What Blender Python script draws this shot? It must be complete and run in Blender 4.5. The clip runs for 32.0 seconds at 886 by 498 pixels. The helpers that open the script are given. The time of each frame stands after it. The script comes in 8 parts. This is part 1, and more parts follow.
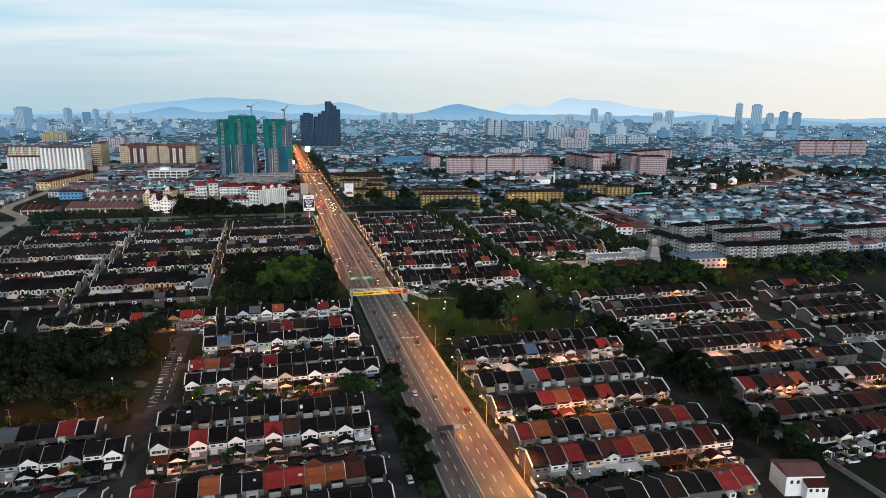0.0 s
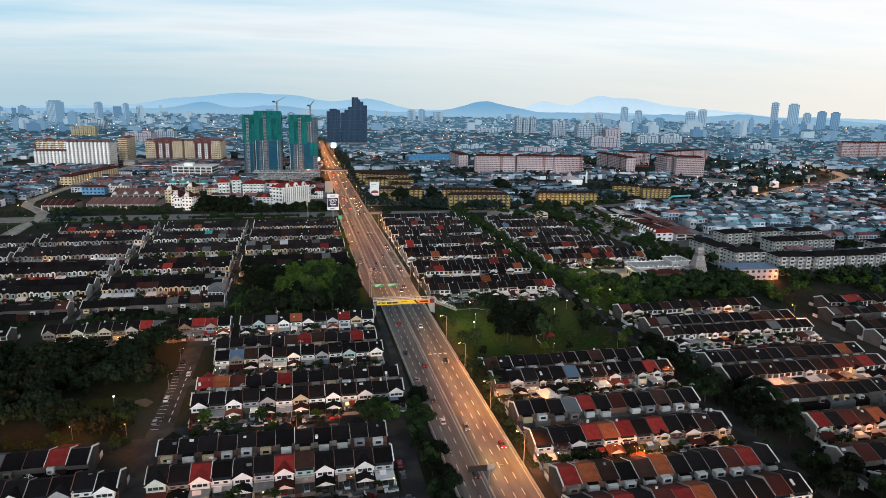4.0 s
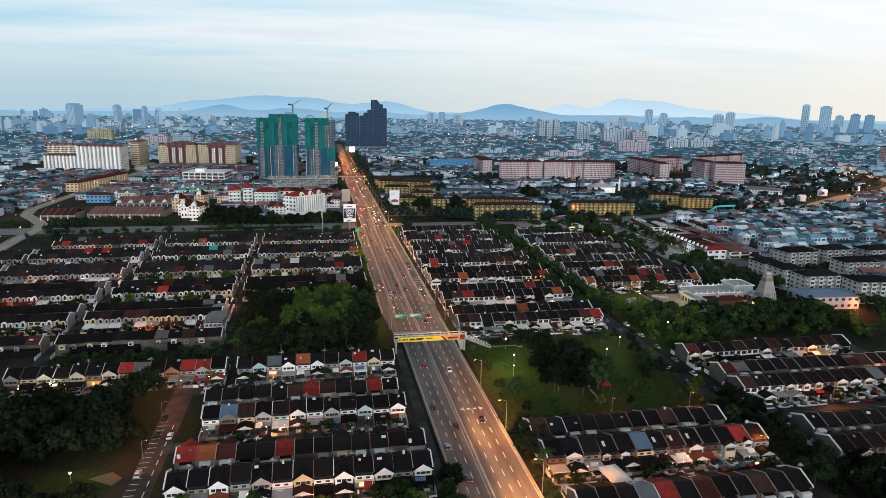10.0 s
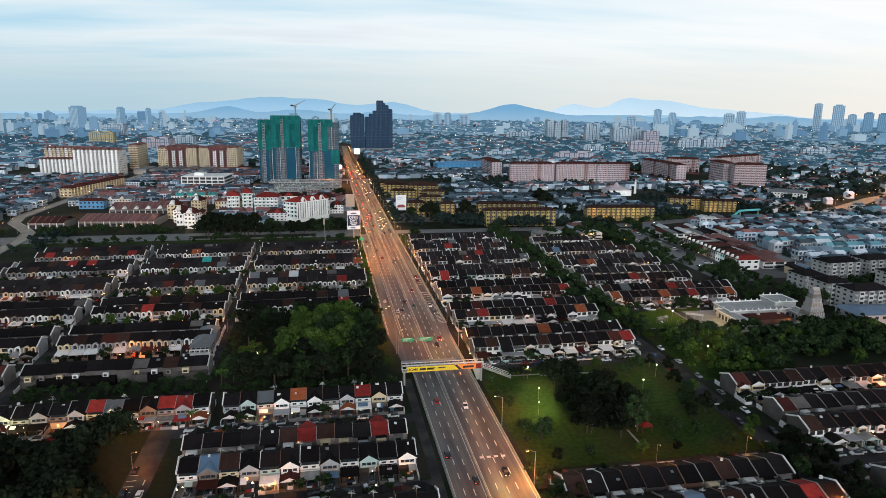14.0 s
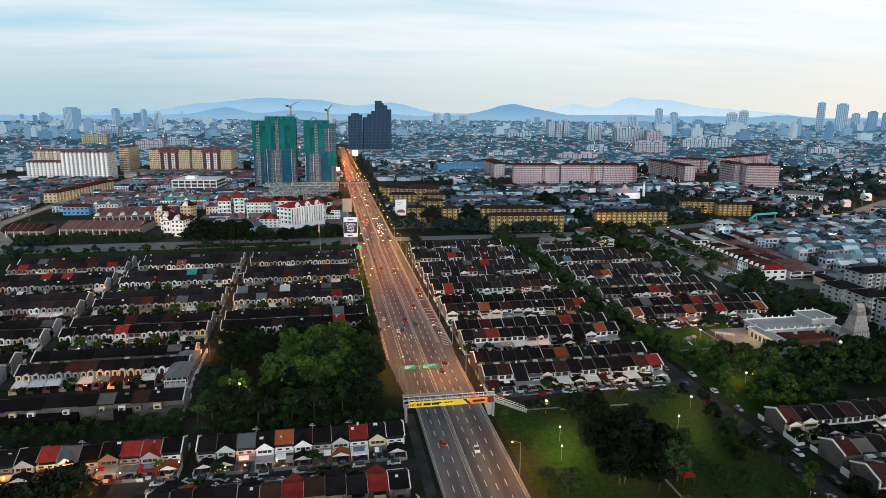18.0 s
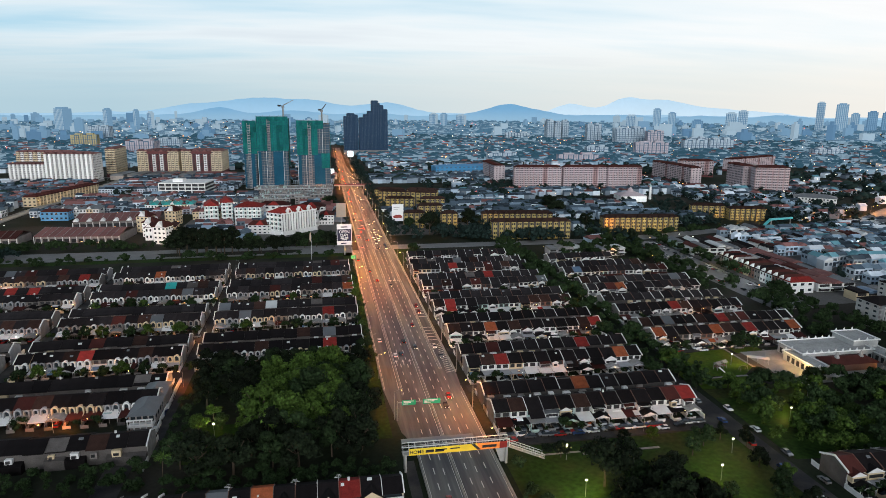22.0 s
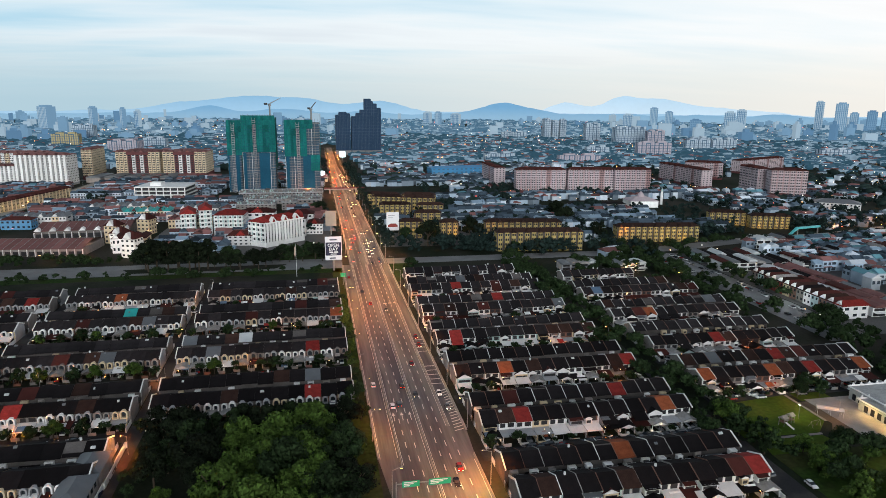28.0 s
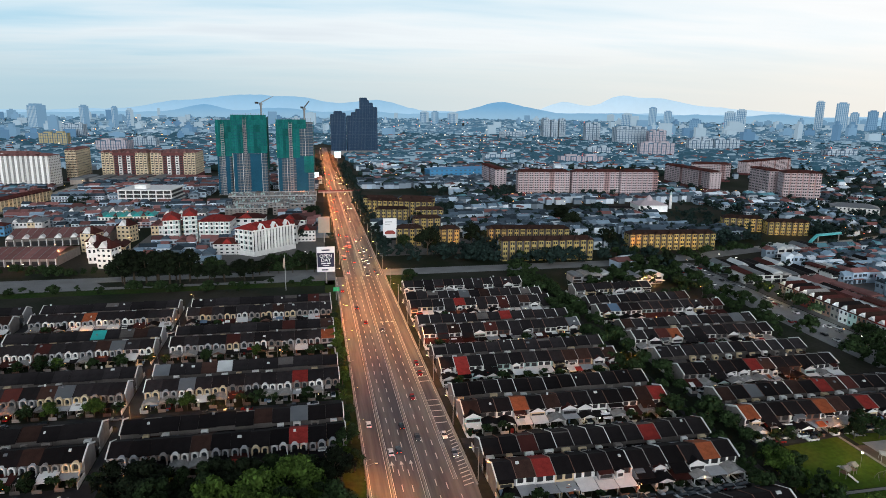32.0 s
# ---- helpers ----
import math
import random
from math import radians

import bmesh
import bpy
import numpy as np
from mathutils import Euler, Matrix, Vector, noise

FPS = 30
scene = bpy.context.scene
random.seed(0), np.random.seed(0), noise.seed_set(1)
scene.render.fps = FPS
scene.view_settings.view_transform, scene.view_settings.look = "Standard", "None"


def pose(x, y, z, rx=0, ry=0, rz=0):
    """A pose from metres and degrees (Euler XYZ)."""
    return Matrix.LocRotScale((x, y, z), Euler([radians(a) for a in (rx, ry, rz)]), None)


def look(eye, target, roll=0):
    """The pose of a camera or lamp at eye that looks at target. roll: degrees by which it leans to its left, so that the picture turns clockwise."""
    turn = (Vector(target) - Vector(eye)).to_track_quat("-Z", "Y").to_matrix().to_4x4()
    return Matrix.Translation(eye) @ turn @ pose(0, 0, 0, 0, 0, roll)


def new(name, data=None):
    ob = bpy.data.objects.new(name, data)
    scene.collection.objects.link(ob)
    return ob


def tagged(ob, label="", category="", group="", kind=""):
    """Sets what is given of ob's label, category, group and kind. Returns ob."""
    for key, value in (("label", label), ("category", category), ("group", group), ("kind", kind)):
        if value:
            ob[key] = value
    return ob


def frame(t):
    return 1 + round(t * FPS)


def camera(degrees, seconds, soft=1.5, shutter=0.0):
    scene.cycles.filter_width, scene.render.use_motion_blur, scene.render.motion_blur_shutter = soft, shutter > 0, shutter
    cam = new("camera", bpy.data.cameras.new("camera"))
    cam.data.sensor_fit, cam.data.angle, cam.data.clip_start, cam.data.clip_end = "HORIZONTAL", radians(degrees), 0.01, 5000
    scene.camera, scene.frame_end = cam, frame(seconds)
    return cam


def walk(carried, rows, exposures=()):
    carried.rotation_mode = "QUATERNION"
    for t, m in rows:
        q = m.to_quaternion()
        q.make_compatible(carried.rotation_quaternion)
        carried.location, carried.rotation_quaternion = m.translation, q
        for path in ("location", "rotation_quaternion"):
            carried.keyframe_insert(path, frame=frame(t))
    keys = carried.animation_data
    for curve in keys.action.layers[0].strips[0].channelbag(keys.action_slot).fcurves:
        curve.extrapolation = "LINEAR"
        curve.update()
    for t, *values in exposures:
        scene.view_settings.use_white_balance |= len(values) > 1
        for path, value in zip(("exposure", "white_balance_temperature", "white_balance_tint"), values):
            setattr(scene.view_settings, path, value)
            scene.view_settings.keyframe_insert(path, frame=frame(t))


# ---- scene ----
cam = camera(67.7, 32.0, soft=0.85)
PATH = [
    (0, (-54.436, 2.198, 114.506), (-53.948, 4.089, 114.076), 0.5),
    (1, (-53.412, 7.478, 114.435), (-52.943, 9.374, 114.002), 0.6),
    (2, (-52.357, 14.006, 114.324), (-51.91, 15.906, 113.886), 0.7),
    (3, (-51.505, 21.477, 114.095), (-51.076, 23.381, 113.655), 0.8),
    (3.5, (-51.231, 25.547, 114.048), (-50.809, 27.452, 113.609), 0.9),
    (5.5, (-49.527, 42.738, 113.75), (-49.13, 44.647, 113.308), 1.0),
    (6, (-49.061, 46.979, 113.881), (-48.668, 48.89, 113.439), 1.1),
    (7, (-48.651, 55.291, 114.165), (-48.266, 57.204, 113.725), 1.1),
    (8, (-47.758, 64.333, 114.16), (-47.382, 66.249, 113.723), 1.1),
    (9, (-46.955, 73.762, 114.041), (-46.588, 75.679, 113.606), 1.0),
    (10, (-46.277, 83.168, 113.826), (-45.916, 85.087, 113.393), 0.9),
    (11, (-45.343, 92.515, 113.634), (-44.988, 94.436, 113.202), 0.9),
    (12, (-44.488, 101.286, 113.428), (-44.139, 103.208, 112.997), 0.7),
    (13, (-43.73, 110.189, 113.469), (-43.383, 112.111, 113.038), 0.7),
    (14, (-42.912, 118.899, 113.011), (-42.569, 120.821, 112.58), 0.6),
    (14.5, (-42.399, 123.083, 112.921), (-42.057, 125.006, 112.491), 0.5),
    (16.5, (-40.926, 139.207, 112.769), (-40.584, 141.13, 112.338), 0.4),
    (17, (-40.553, 143.383, 112.687), (-40.21, 145.305, 112.256), 0.4),
    (18, (-39.695, 152.114, 112.3), (-39.35, 154.036, 111.87), 0.4),
    (19, (-38.862, 160.791, 111.864), (-38.514, 162.713, 111.435), 0.4),
    (20, (-38.079, 169.022, 111.767), (-37.729, 170.944, 111.337), 0.4),
    (21, (-37.385, 177.336, 111.802), (-37.032, 179.257, 111.372), 0.4),
    (22, (-36.469, 185.713, 111.777), (-36.113, 187.633, 111.347), 0.4),
    (23, (-35.695, 194.046, 112.106), (-35.336, 195.965, 111.675), 0.4),
    (24, (-34.83, 203.003, 111.933), (-34.467, 204.921, 111.5), 0.4),
    (25, (-34.194, 212.094, 111.638), (-33.827, 214.012, 111.205), 0.4),
    (25.5, (-33.767, 216.734, 111.643), (-33.399, 218.651, 111.21), 0.5),
    (27.5, (-32.212, 234.353, 111.603), (-31.837, 236.269, 111.169), 0.5),
    (28, (-31.886, 238.68, 111.534), (-31.51, 240.596, 111.1), 0.5),
    (29, (-31.147, 247.331, 111.547), (-30.767, 249.246, 111.113), 0.5),
    (30, (-30.515, 255.918, 111.334), (-30.132, 257.833, 110.899), 0.6),
    (31, (-29.835, 264.535, 111.283), (-29.45, 266.449, 110.848), 0.6),
    (32, (-28.57, 272.825, 111.424), (-28.183, 274.738, 110.988), 0.6),
]
walk(cam, [(t, look(e, g, r)) for t, e, g, r in PATH])

# ---- light ----
world = bpy.data.worlds.new("dusk_sky")
scene.world = world
world.use_nodes = True
WN, WL = world.node_tree.nodes, world.node_tree.links
WN.clear()


def wn(kind, **kw):
    n = WN.new(kind)
    for k, v in kw.items():
        n.inputs[k].default_value = v
    return n


def wmath(op, a, b=None, c=None, clamp=False):
    n = WN.new("ShaderNodeMath")
    n.operation, n.use_clamp = op, clamp
    for i, s in enumerate((a, b, c)):
        if s is None:
            continue
        if isinstance(s, (int, float)):
            n.inputs[i].default_value = s
        else:
            WL.new(s, n.inputs[i])
    return n.outputs[0]


def wmix(f, a, b, mode="MIX"):
    n = WN.new("ShaderNodeMix")
    n.data_type, n.blend_type = "RGBA", mode
    for s, i in ((f, 0), (a, 6), (b, 7)):
        if isinstance(s, (int, float)):
            n.inputs[i].default_value = s
        elif isinstance(s, tuple):
            n.inputs[i].default_value = (*s, 1)
        else:
            WL.new(s, n.inputs[i])
    return n.outputs[2]


def wramp(s, stops):
    n = WN.new("ShaderNodeValToRGB")
    el = n.color_ramp.elements
    el[0].position, el[0].color = stops[0][0], (*stops[0][1], 1)
    el[1].position, el[1].color = stops[-1][0], (*stops[-1][1], 1)
    for p, c in stops[1:-1]:
        el.new(p).color = (*c, 1)
    WL.new(s, n.inputs[0])
    return n.outputs[0]


tc = WN.new("ShaderNodeTexCoord")
sep = WN.new("ShaderNodeSeparateXYZ")
WL.new(tc.outputs["Generated"], sep.inputs[0])
sx, sy, sz = sep.outputs
up = wmath("MAXIMUM", sz, 0.0)
den = wmath("ADD", up, 0.10)
comb = WN.new("ShaderNodeCombineXYZ")
WL.new(wmath("MULTIPLY", wmath("DIVIDE", sx, den), 0.34), comb.inputs[0])
WL.new(wmath("DIVIDE", sy, den), comb.inputs[1])
WL.new(wmath("MULTIPLY", up, 5.0), comb.inputs[2])
cl = wn("ShaderNodeTexNoise", Scale=0.95, Detail=4.0, Roughness=0.42, Distortion=0.25)
WL.new(comb.outputs[0], cl.inputs["Vector"])
cl2 = wn("ShaderNodeTexNoise", Scale=3.0, Detail=4.0, Roughness=0.5, Distortion=0.2)
WL.new(comb.outputs[0], cl2.inputs["Vector"])
cover = wmath("ADD", wmath("MULTIPLY", cl.outputs[0], 0.75), wmath("MULTIPLY", cl2.outputs[0], 0.25))
warm = wmath("MULTIPLY_ADD", sx, 1.0, 0.27, clamp=True)  # the east is paler and warmer
cloud = wramp(cover, [(0.36, (0.44, 0.64, 0.76)), (0.46, (0.61, 0.73, 0.80)), (0.56, (0.75, 0.79, 0.82)), (0.68, (0.66, 0.70, 0.75))])
cloud = wmix(wmath("MULTIPLY", warm, 0.55), cloud, (0.90, 0.87, 0.85))
low = wmix(warm, (0.44, 0.58, 0.65), (0.78, 0.75, 0.70))
haze = wramp(wmath("MULTIPLY", up, 10.0), [(0.0, (1, 1, 1)), (0.35, (0.75, 0.75, 0.75)), (0.85, (0, 0, 0))])
skyc = wmix(haze, cloud, low)
dim = wramp(up, [(0.0, (1, 1, 1)), (0.17, (1, 1, 1)), (0.45, (0.38, 0.40, 0.44)), (1.0, (0.12, 0.14, 0.18))])
skyc = wmix(1.0, skyc, dim, "MULTIPLY")
skyc = wmix(1.0, skyc, wmix(warm, (0.86, 0.91, 0.94), (1.0, 1.0, 1.0)), "MULTIPLY")
nish = WN.new("ShaderNodeTexSky")
nish.sky_type, nish.sun_disc = "NISHITA", False
nish.sun_elevation, nish.sun_rotation = radians(12), radians(185)
skyc = wmix(0.006, skyc, nish.outputs[0], "ADD")
bg = wn("ShaderNodeBackground", Strength=1.16)
WL.new(skyc, bg.inputs[0])
out = WN.new("ShaderNodeOutputWorld")
WL.new(bg.outputs[0], out.inputs[0])

sun = new("sun", bpy.data.lights.new("sun", "SUN"))
sun.data.energy, sun.data.angle, sun.data.color = 2.65, radians(40), (0.95, 0.98, 1.0)
sun.matrix_world = look((0, 0, 0), (0.08, 0.97, -0.20))

SODIUM, WARM, COOL = (1.0, 0.245, 0.048), (1.0, 0.58, 0.22), (0.85, 0.95, 1.0)


def lamp(x, y, z, energy, color=SODIUM, r=0.5):
    d = bpy.data.lights.new("lamp_light", "POINT")
    d.energy, d.color, d.shadow_soft_size = energy, color, r
    ob = new("lamp_light", d)
    ob.location = (x, y, z)
    return ob


def spot(x, y, z, energy, color=SODIUM, cone=145):
    d = bpy.data.lights.new("lamp_light", "SPOT")
    d.energy, d.color, d.shadow_soft_size, d.spot_size, d.spot_blend = energy, color, 0.3, radians(cone), 0.6
    ob = new("lamp_light", d)
    ob.location = (x, y, z)
    return ob


# ---- materials ----
def mat(name, c, rough=0.75, metal=0.0, var=0.25, s1=0.25, s2=5.0, bump=0.15, rnd=0.0, island=0.0, c2=None, emit=0.0, streak=0.0):
    m = bpy.data.materials.new(name)
    m.use_nodes = True
    N, L = m.node_tree.nodes, m.node_tree.links
    b = N["Principled BSDF"]
    b.inputs["Roughness"].default_value, b.inputs["Metallic"].default_value = rough, metal
    b.inputs["Specular IOR Level"].default_value = 0.08 if rough >= 0.7 else 0.4
    t = N.new("ShaderNodeTexCoord")
    vec = t.outputs["Object"]
    if streak:
        mp = N.new("ShaderNodeMapping")
        mp.inputs["Scale"].default_value = (1, streak, 1)
        L.new(vec, mp.inputs[0])
        vec = mp.outputs[0]
    n1, n2 = N.new("ShaderNodeTexNoise"), N.new("ShaderNodeTexNoise")
    n1.inputs["Scale"].default_value, n2.inputs["Scale"].default_value = s1, s2
    n1.inputs["Detail"].default_value, n2.inputs["Detail"].default_value = 4, 3
    L.new(vec, n1.inputs["Vector"]), L.new(vec, n2.inputs["Vector"])

    def ma(op, a, b_):
        q = N.new("ShaderNodeMath")
        q.operation = op
        for i, s in enumerate((a, b_)):
            if isinstance(s, (int, float)):
                q.inputs[i].default_value = s
            else:
                L.new(s, q.inputs[i])
        return q.outputs[0]

    k = ma("ADD", ma("MULTIPLY", n1.outputs[0], 2.4 * var), ma("MULTIPLY", n2.outputs[0], 1.6 * var))
    k = ma("ADD", k, 1.0 - 2.0 * var)
    if rnd:
        oi = N.new("ShaderNodeObjectInfo")
        k = ma("MULTIPLY", k, ma("ADD", ma("MULTIPLY", oi.outputs["Random"], 2 * rnd), 1 - rnd))
    if island:
        g = N.new("ShaderNodeNewGeometry")
        k = ma("MULTIPLY", k, ma("ADD", ma("MULTIPLY", g.outputs["Random Per Island"], 2 * island), 1 - island))
    base = N.new("ShaderNodeMix")
    base.data_type = "RGBA"
    base.inputs[6].default_value, base.inputs[7].default_value = (*c, 1), (*(c2 or c), 1)
    if c2:
        r = N.new("ShaderNodeMapRange")
        r.inputs[1].default_value, r.inputs[2].default_value = 0.42, 0.6
        L.new(n1.outputs[0], r.inputs[0])
        L.new(r.outputs[0], base.inputs[0])
    vm = N.new("ShaderNodeVectorMath")
    vm.operation = "SCALE"
    L.new(base.outputs[2], vm.inputs[0]), L.new(k, vm.inputs["Scale"])
    L.new(vm.outputs[0], b.inputs["Base Color"])
    if bump:
        bp = N.new("ShaderNodeBump")
        bp.inputs["Strength"].default_value, bp.inputs["Distance"].default_value = bump, 0.05
        L.new(n2.outputs[0], bp.inputs["Height"])
        L.new(bp.outputs[0], b.inputs["Normal"])
    if emit:
        b.inputs["Emission Color"].default_value, b.inputs["Emission Strength"].default_value = (*c, 1), emit
    return m


def glow(name, c, e):
    m = bpy.data.materials.new(name)
    m.use_nodes = True
    b = m.node_tree.nodes["Principled BSDF"]
    b.inputs["Base Color"].default_value = (*c, 1)
    b.inputs["Emission Color"].default_value, b.inputs["Emission Strength"].default_value = (*c, 1), e
    return m


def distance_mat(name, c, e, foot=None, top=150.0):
    """The far backdrop: its haze is painted in as emission, paler towards the foot."""
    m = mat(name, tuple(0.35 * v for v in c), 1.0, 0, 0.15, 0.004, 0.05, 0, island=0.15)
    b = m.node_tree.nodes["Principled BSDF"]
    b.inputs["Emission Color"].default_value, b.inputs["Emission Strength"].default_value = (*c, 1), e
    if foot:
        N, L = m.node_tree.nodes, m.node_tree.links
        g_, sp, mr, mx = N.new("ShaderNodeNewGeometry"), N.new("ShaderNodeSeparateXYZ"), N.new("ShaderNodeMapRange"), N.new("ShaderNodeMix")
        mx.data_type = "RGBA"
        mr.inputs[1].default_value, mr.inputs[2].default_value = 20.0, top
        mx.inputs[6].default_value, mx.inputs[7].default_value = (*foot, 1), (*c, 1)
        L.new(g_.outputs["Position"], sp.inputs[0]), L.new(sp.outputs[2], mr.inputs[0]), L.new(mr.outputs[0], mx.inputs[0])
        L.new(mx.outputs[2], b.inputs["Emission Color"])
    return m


ASPH = mat("asphalt", (0.098, 0.099, 0.104), 0.85, 0, 0.35, 0.22, 1.6, 0.2, c2=(0.145, 0.143, 0.141), streak=0.05)
STREET = mat("street_asphalt", (0.034, 0.034, 0.037), 0.85, 0, 0.35, 0.1, 2.0, 0.2, c2=(0.058, 0.054, 0.05))
PAINT = mat("road_paint", (0.62, 0.61, 0.58), 0.7, 0, 0.25, 0.4, 4)
CONC = mat("concrete", (0.32, 0.31, 0.29), 0.85, 0, 0.3, 0.2, 3)
PAVE = mat("yard_paving", (0.13, 0.12, 0.115), 0.8, 0, 0.35, 0.3, 3, island=0.5)
GRASS = mat("grass", (0.026, 0.058, 0.009), 0.95, 0, 0.85, 0.045, 0.6, 0.5, c2=(0.027, 0.034, 0.011))
GROUND = mat("ground_soil", (0.017, 0.024, 0.013), 0.95, 0, 0.5, 0.015, 0.6, 0.4, c2=(0.036, 0.033, 0.026))
# brighter than GRASS: daylight on the field is put into its colour
FIELDG = mat("field_turf", (0.056, 0.105, 0.010), 0.95, 0, 0.6, 0.06, 0.7, 0.4, c2=(0.070, 0.092, 0.012))
SOIL = mat("bare_soil", (0.13, 0.10, 0.075), 0.95, 0, 0.4, 0.08, 2)
DARKROOF = mat("dark_roof_tiles", (0.0095, 0.0078, 0.0082), 0.8, 0, 0.5, 0.35, 4.0, 0.6, rnd=0.4)
# dark tiles lightened: haze over the farther rows is put into the colour
HAZEROOF = mat("hazed_dark_roof_tiles", (0.0185, 0.0160, 0.0170), 0.8, 0, 0.5, 0.35, 4.0, 0.6, rnd=0.45)
BROWNROOF = mat("brown_roof_tiles", (0.036, 0.019, 0.015), 0.8, 0, 0.5, 0.35, 4.0, 0.6, rnd=0.4)
# paler maroon: the sky's reflection on the tiles is mixed in
PINKROOF = mat("pale_maroon_roof", (0.19, 0.088, 0.082), 0.75, 0, 0.3, 0.15, 3, 0.4, rnd=0.25)
REDROOF = mat("red_roof_tiles", (0.22, 0.026, 0.022), 0.75, 0, 0.45, 0.5, 4, 0.5, rnd=0.3)
ORROOF = mat("orange_roof_tiles", (0.24, 0.066, 0.028), 0.75, 0, 0.45, 0.5, 4, 0.5, rnd=0.25)
MAROOF = mat("maroon_roof_tiles", (0.060, 0.018, 0.015), 0.75, 0, 0.3, 0.3, 4, 0.5, rnd=0.3)
GREYROOF = mat("grey_metal_roof", (0.13, 0.14, 0.15), 0.5, 0.2, 0.2, 0.3, 4, 0.2, rnd=0.25)
BLUEROOF = mat("blue_metal_roof", (0.10, 0.17, 0.26), 0.5, 0.2, 0.2, 0.3, 4, 0.2, rnd=0.2)
TEALROOF = mat("teal_roof", (0.02, 0.32, 0.30), 0.5, 0, 0.15, 0.3, 4, 0.1)
WHITEROOF = mat("white_sheet_roof", (0.52, 0.54, 0.54), 0.5, 0, 0.15, 0.3, 4, 0.1)
CREAM = mat("cream_wall", (0.62, 0.50, 0.33), 0.8, 0, 0.15, 0.2, 3, rnd=0.12)
WHITE = mat("white_wall", (0.78, 0.77, 0.75), 0.8, 0, 0.16, 0.35, 3, rnd=0.15)
GREYW = mat("grey_wall", (0.36, 0.36, 0.37), 0.8, 0, 0.22, 0.35, 3, rnd=0.2)
TEALW = mat("pale_green_wall", (0.40, 0.52, 0.50), 0.8, 0, 0.2, 0.35, 3)
# low-lit wall: shade is put into the colour, tone varies at random
SHADEW = mat("shade_dark_wall", (0.10, 0.09, 0.085), 0.85, 0, 0.4, 0.3, 3, rnd=0.3)
DIMW = mat("dim_wall", (0.24, 0.215, 0.20), 0.85, 0, 0.3, 0.35, 3, rnd=0.35)
BROWNW = mat("brown_wall", (0.16, 0.09, 0.07), 0.85, 0, 0.3, 0.35, 3, rnd=0.3)
REDW = mat("red_wall", (0.26, 0.06, 0.05), 0.8, 0, 0.2, 0.35, 3)
PARTY = mat("parapet_plaster", (0.29, 0.275, 0.26), 0.85, 0, 0.45, 0.5, 3, rnd=0.25)
DARK = mat("dark_opening", (0.018, 0.018, 0.02), 0.4, 0, 0.3, 0.5, 3)
GLASS = mat("window_glass", (0.025, 0.032, 0.038), 0.12, 0, 0.2, 0.5, 2, 0)
METAL = mat("painted_metal", (0.30, 0.31, 0.31), 0.5, 0.5, 0.2, 0.5, 5)
STEEL = mat("white_steel", (0.60, 0.61, 0.60), 0.5, 0.1, 0.15, 0.5, 5)
BARK = mat("bark", (0.07, 0.055, 0.04), 0.95, 0, 0.3, 1, 8, 0.5)
LEAF1 = mat("leaves_deep", (0.0200, 0.0360, 0.0135), 0.8, 0, 0.5, 0.16, 1.2, 0, rnd=0.35, island=0.5)
LEAF2 = mat("leaves_fresh", (0.050, 0.088, 0.017), 0.8, 0, 0.5, 0.16, 1.2, 0, rnd=0.3, island=0.5)
LEAF3 = mat("leaves_olive", (0.034, 0.030, 0.014), 0.8, 0, 0.5, 0.16, 1.2, 0, rnd=0.3, island=0.5)
# lighter, bluish leaves: haze over far trees is put into the colour
LEAFD = mat("leaves_hazed", (0.017, 0.031, 0.027), 0.9, 0, 0.4, 0.05, 0.4, 0, island=0.4)
# near-black copy of LEAF1: shade inside dense crowns is put into it
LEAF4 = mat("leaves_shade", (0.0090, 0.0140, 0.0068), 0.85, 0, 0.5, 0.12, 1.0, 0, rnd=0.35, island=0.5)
RUBBER = mat("tyre_rubber", (0.02, 0.02, 0.02), 0.9, 0, 0.2, 1, 6)
CARS = [mat(f"car_paint_{n}", c, 0.25, me_, 0.06, 1, 8, 0) for n, c, me_ in (
    ("white", (0.72, 0.73, 0.74), 0), ("silver", (0.42, 0.43, 0.44), 0.6), ("black", (0.015, 0.015, 0.017), 0),
    ("red", (0.28, 0.02, 0.02), 0), ("grey", (0.12, 0.125, 0.13), 0.5), ("blue", (0.03, 0.06, 0.16), 0.2))]
HEADL = glow("headlight_glow", (1.0, 0.82, 0.55), 14)
TAILL = glow("taillight_glow", (1.0, 0.05, 0.02), 5)
SODL = glow("sodium_glow", (1.0, 0.42, 0.10), 30)
WHITEL = glow("white_lamp_glow", (1.0, 0.84, 0.45), 24)
GREENS = mat("sign_green", (0.01, 0.30, 0.13), 0.5, 0, 0.1, 0.5, 4, 0)
YELLOWB = mat("banner_yellow", (0.75, 0.52, 0.03), 0.6, 0, 0.1, 0.5, 4, 0)
ORANGEB = mat("banner_orange", (0.75, 0.22, 0.04), 0.6, 0, 0.1, 0.5, 4, 0)
NET = mat("green_net", (0.009, 0.120, 0.112), 0.8, 0, 0.45, 0.06, 0.7, 0.3, island=0.28)
NETL = mat("teal_net", (0.014, 0.075, 0.125), 0.8, 0, 0.35, 0.06, 0.7, 0.3)
TOWERC = mat("raw_concrete", (0.20, 0.20, 0.20), 0.9, 0, 0.3, 0.1, 1)
NAVY = mat("navy_glass", (0.020, 0.045, 0.085), 0.7, 0.0, 0.2, 0.02, 0.3, 0)
PINK = mat("pink_wall", (0.46, 0.385, 0.40), 0.85, 0, 0.2, 0.03, 0.5)
MAROON = mat("maroon_wall", (0.125, 0.048, 0.048), 0.85, 0, 0.2, 0.03, 0.5)
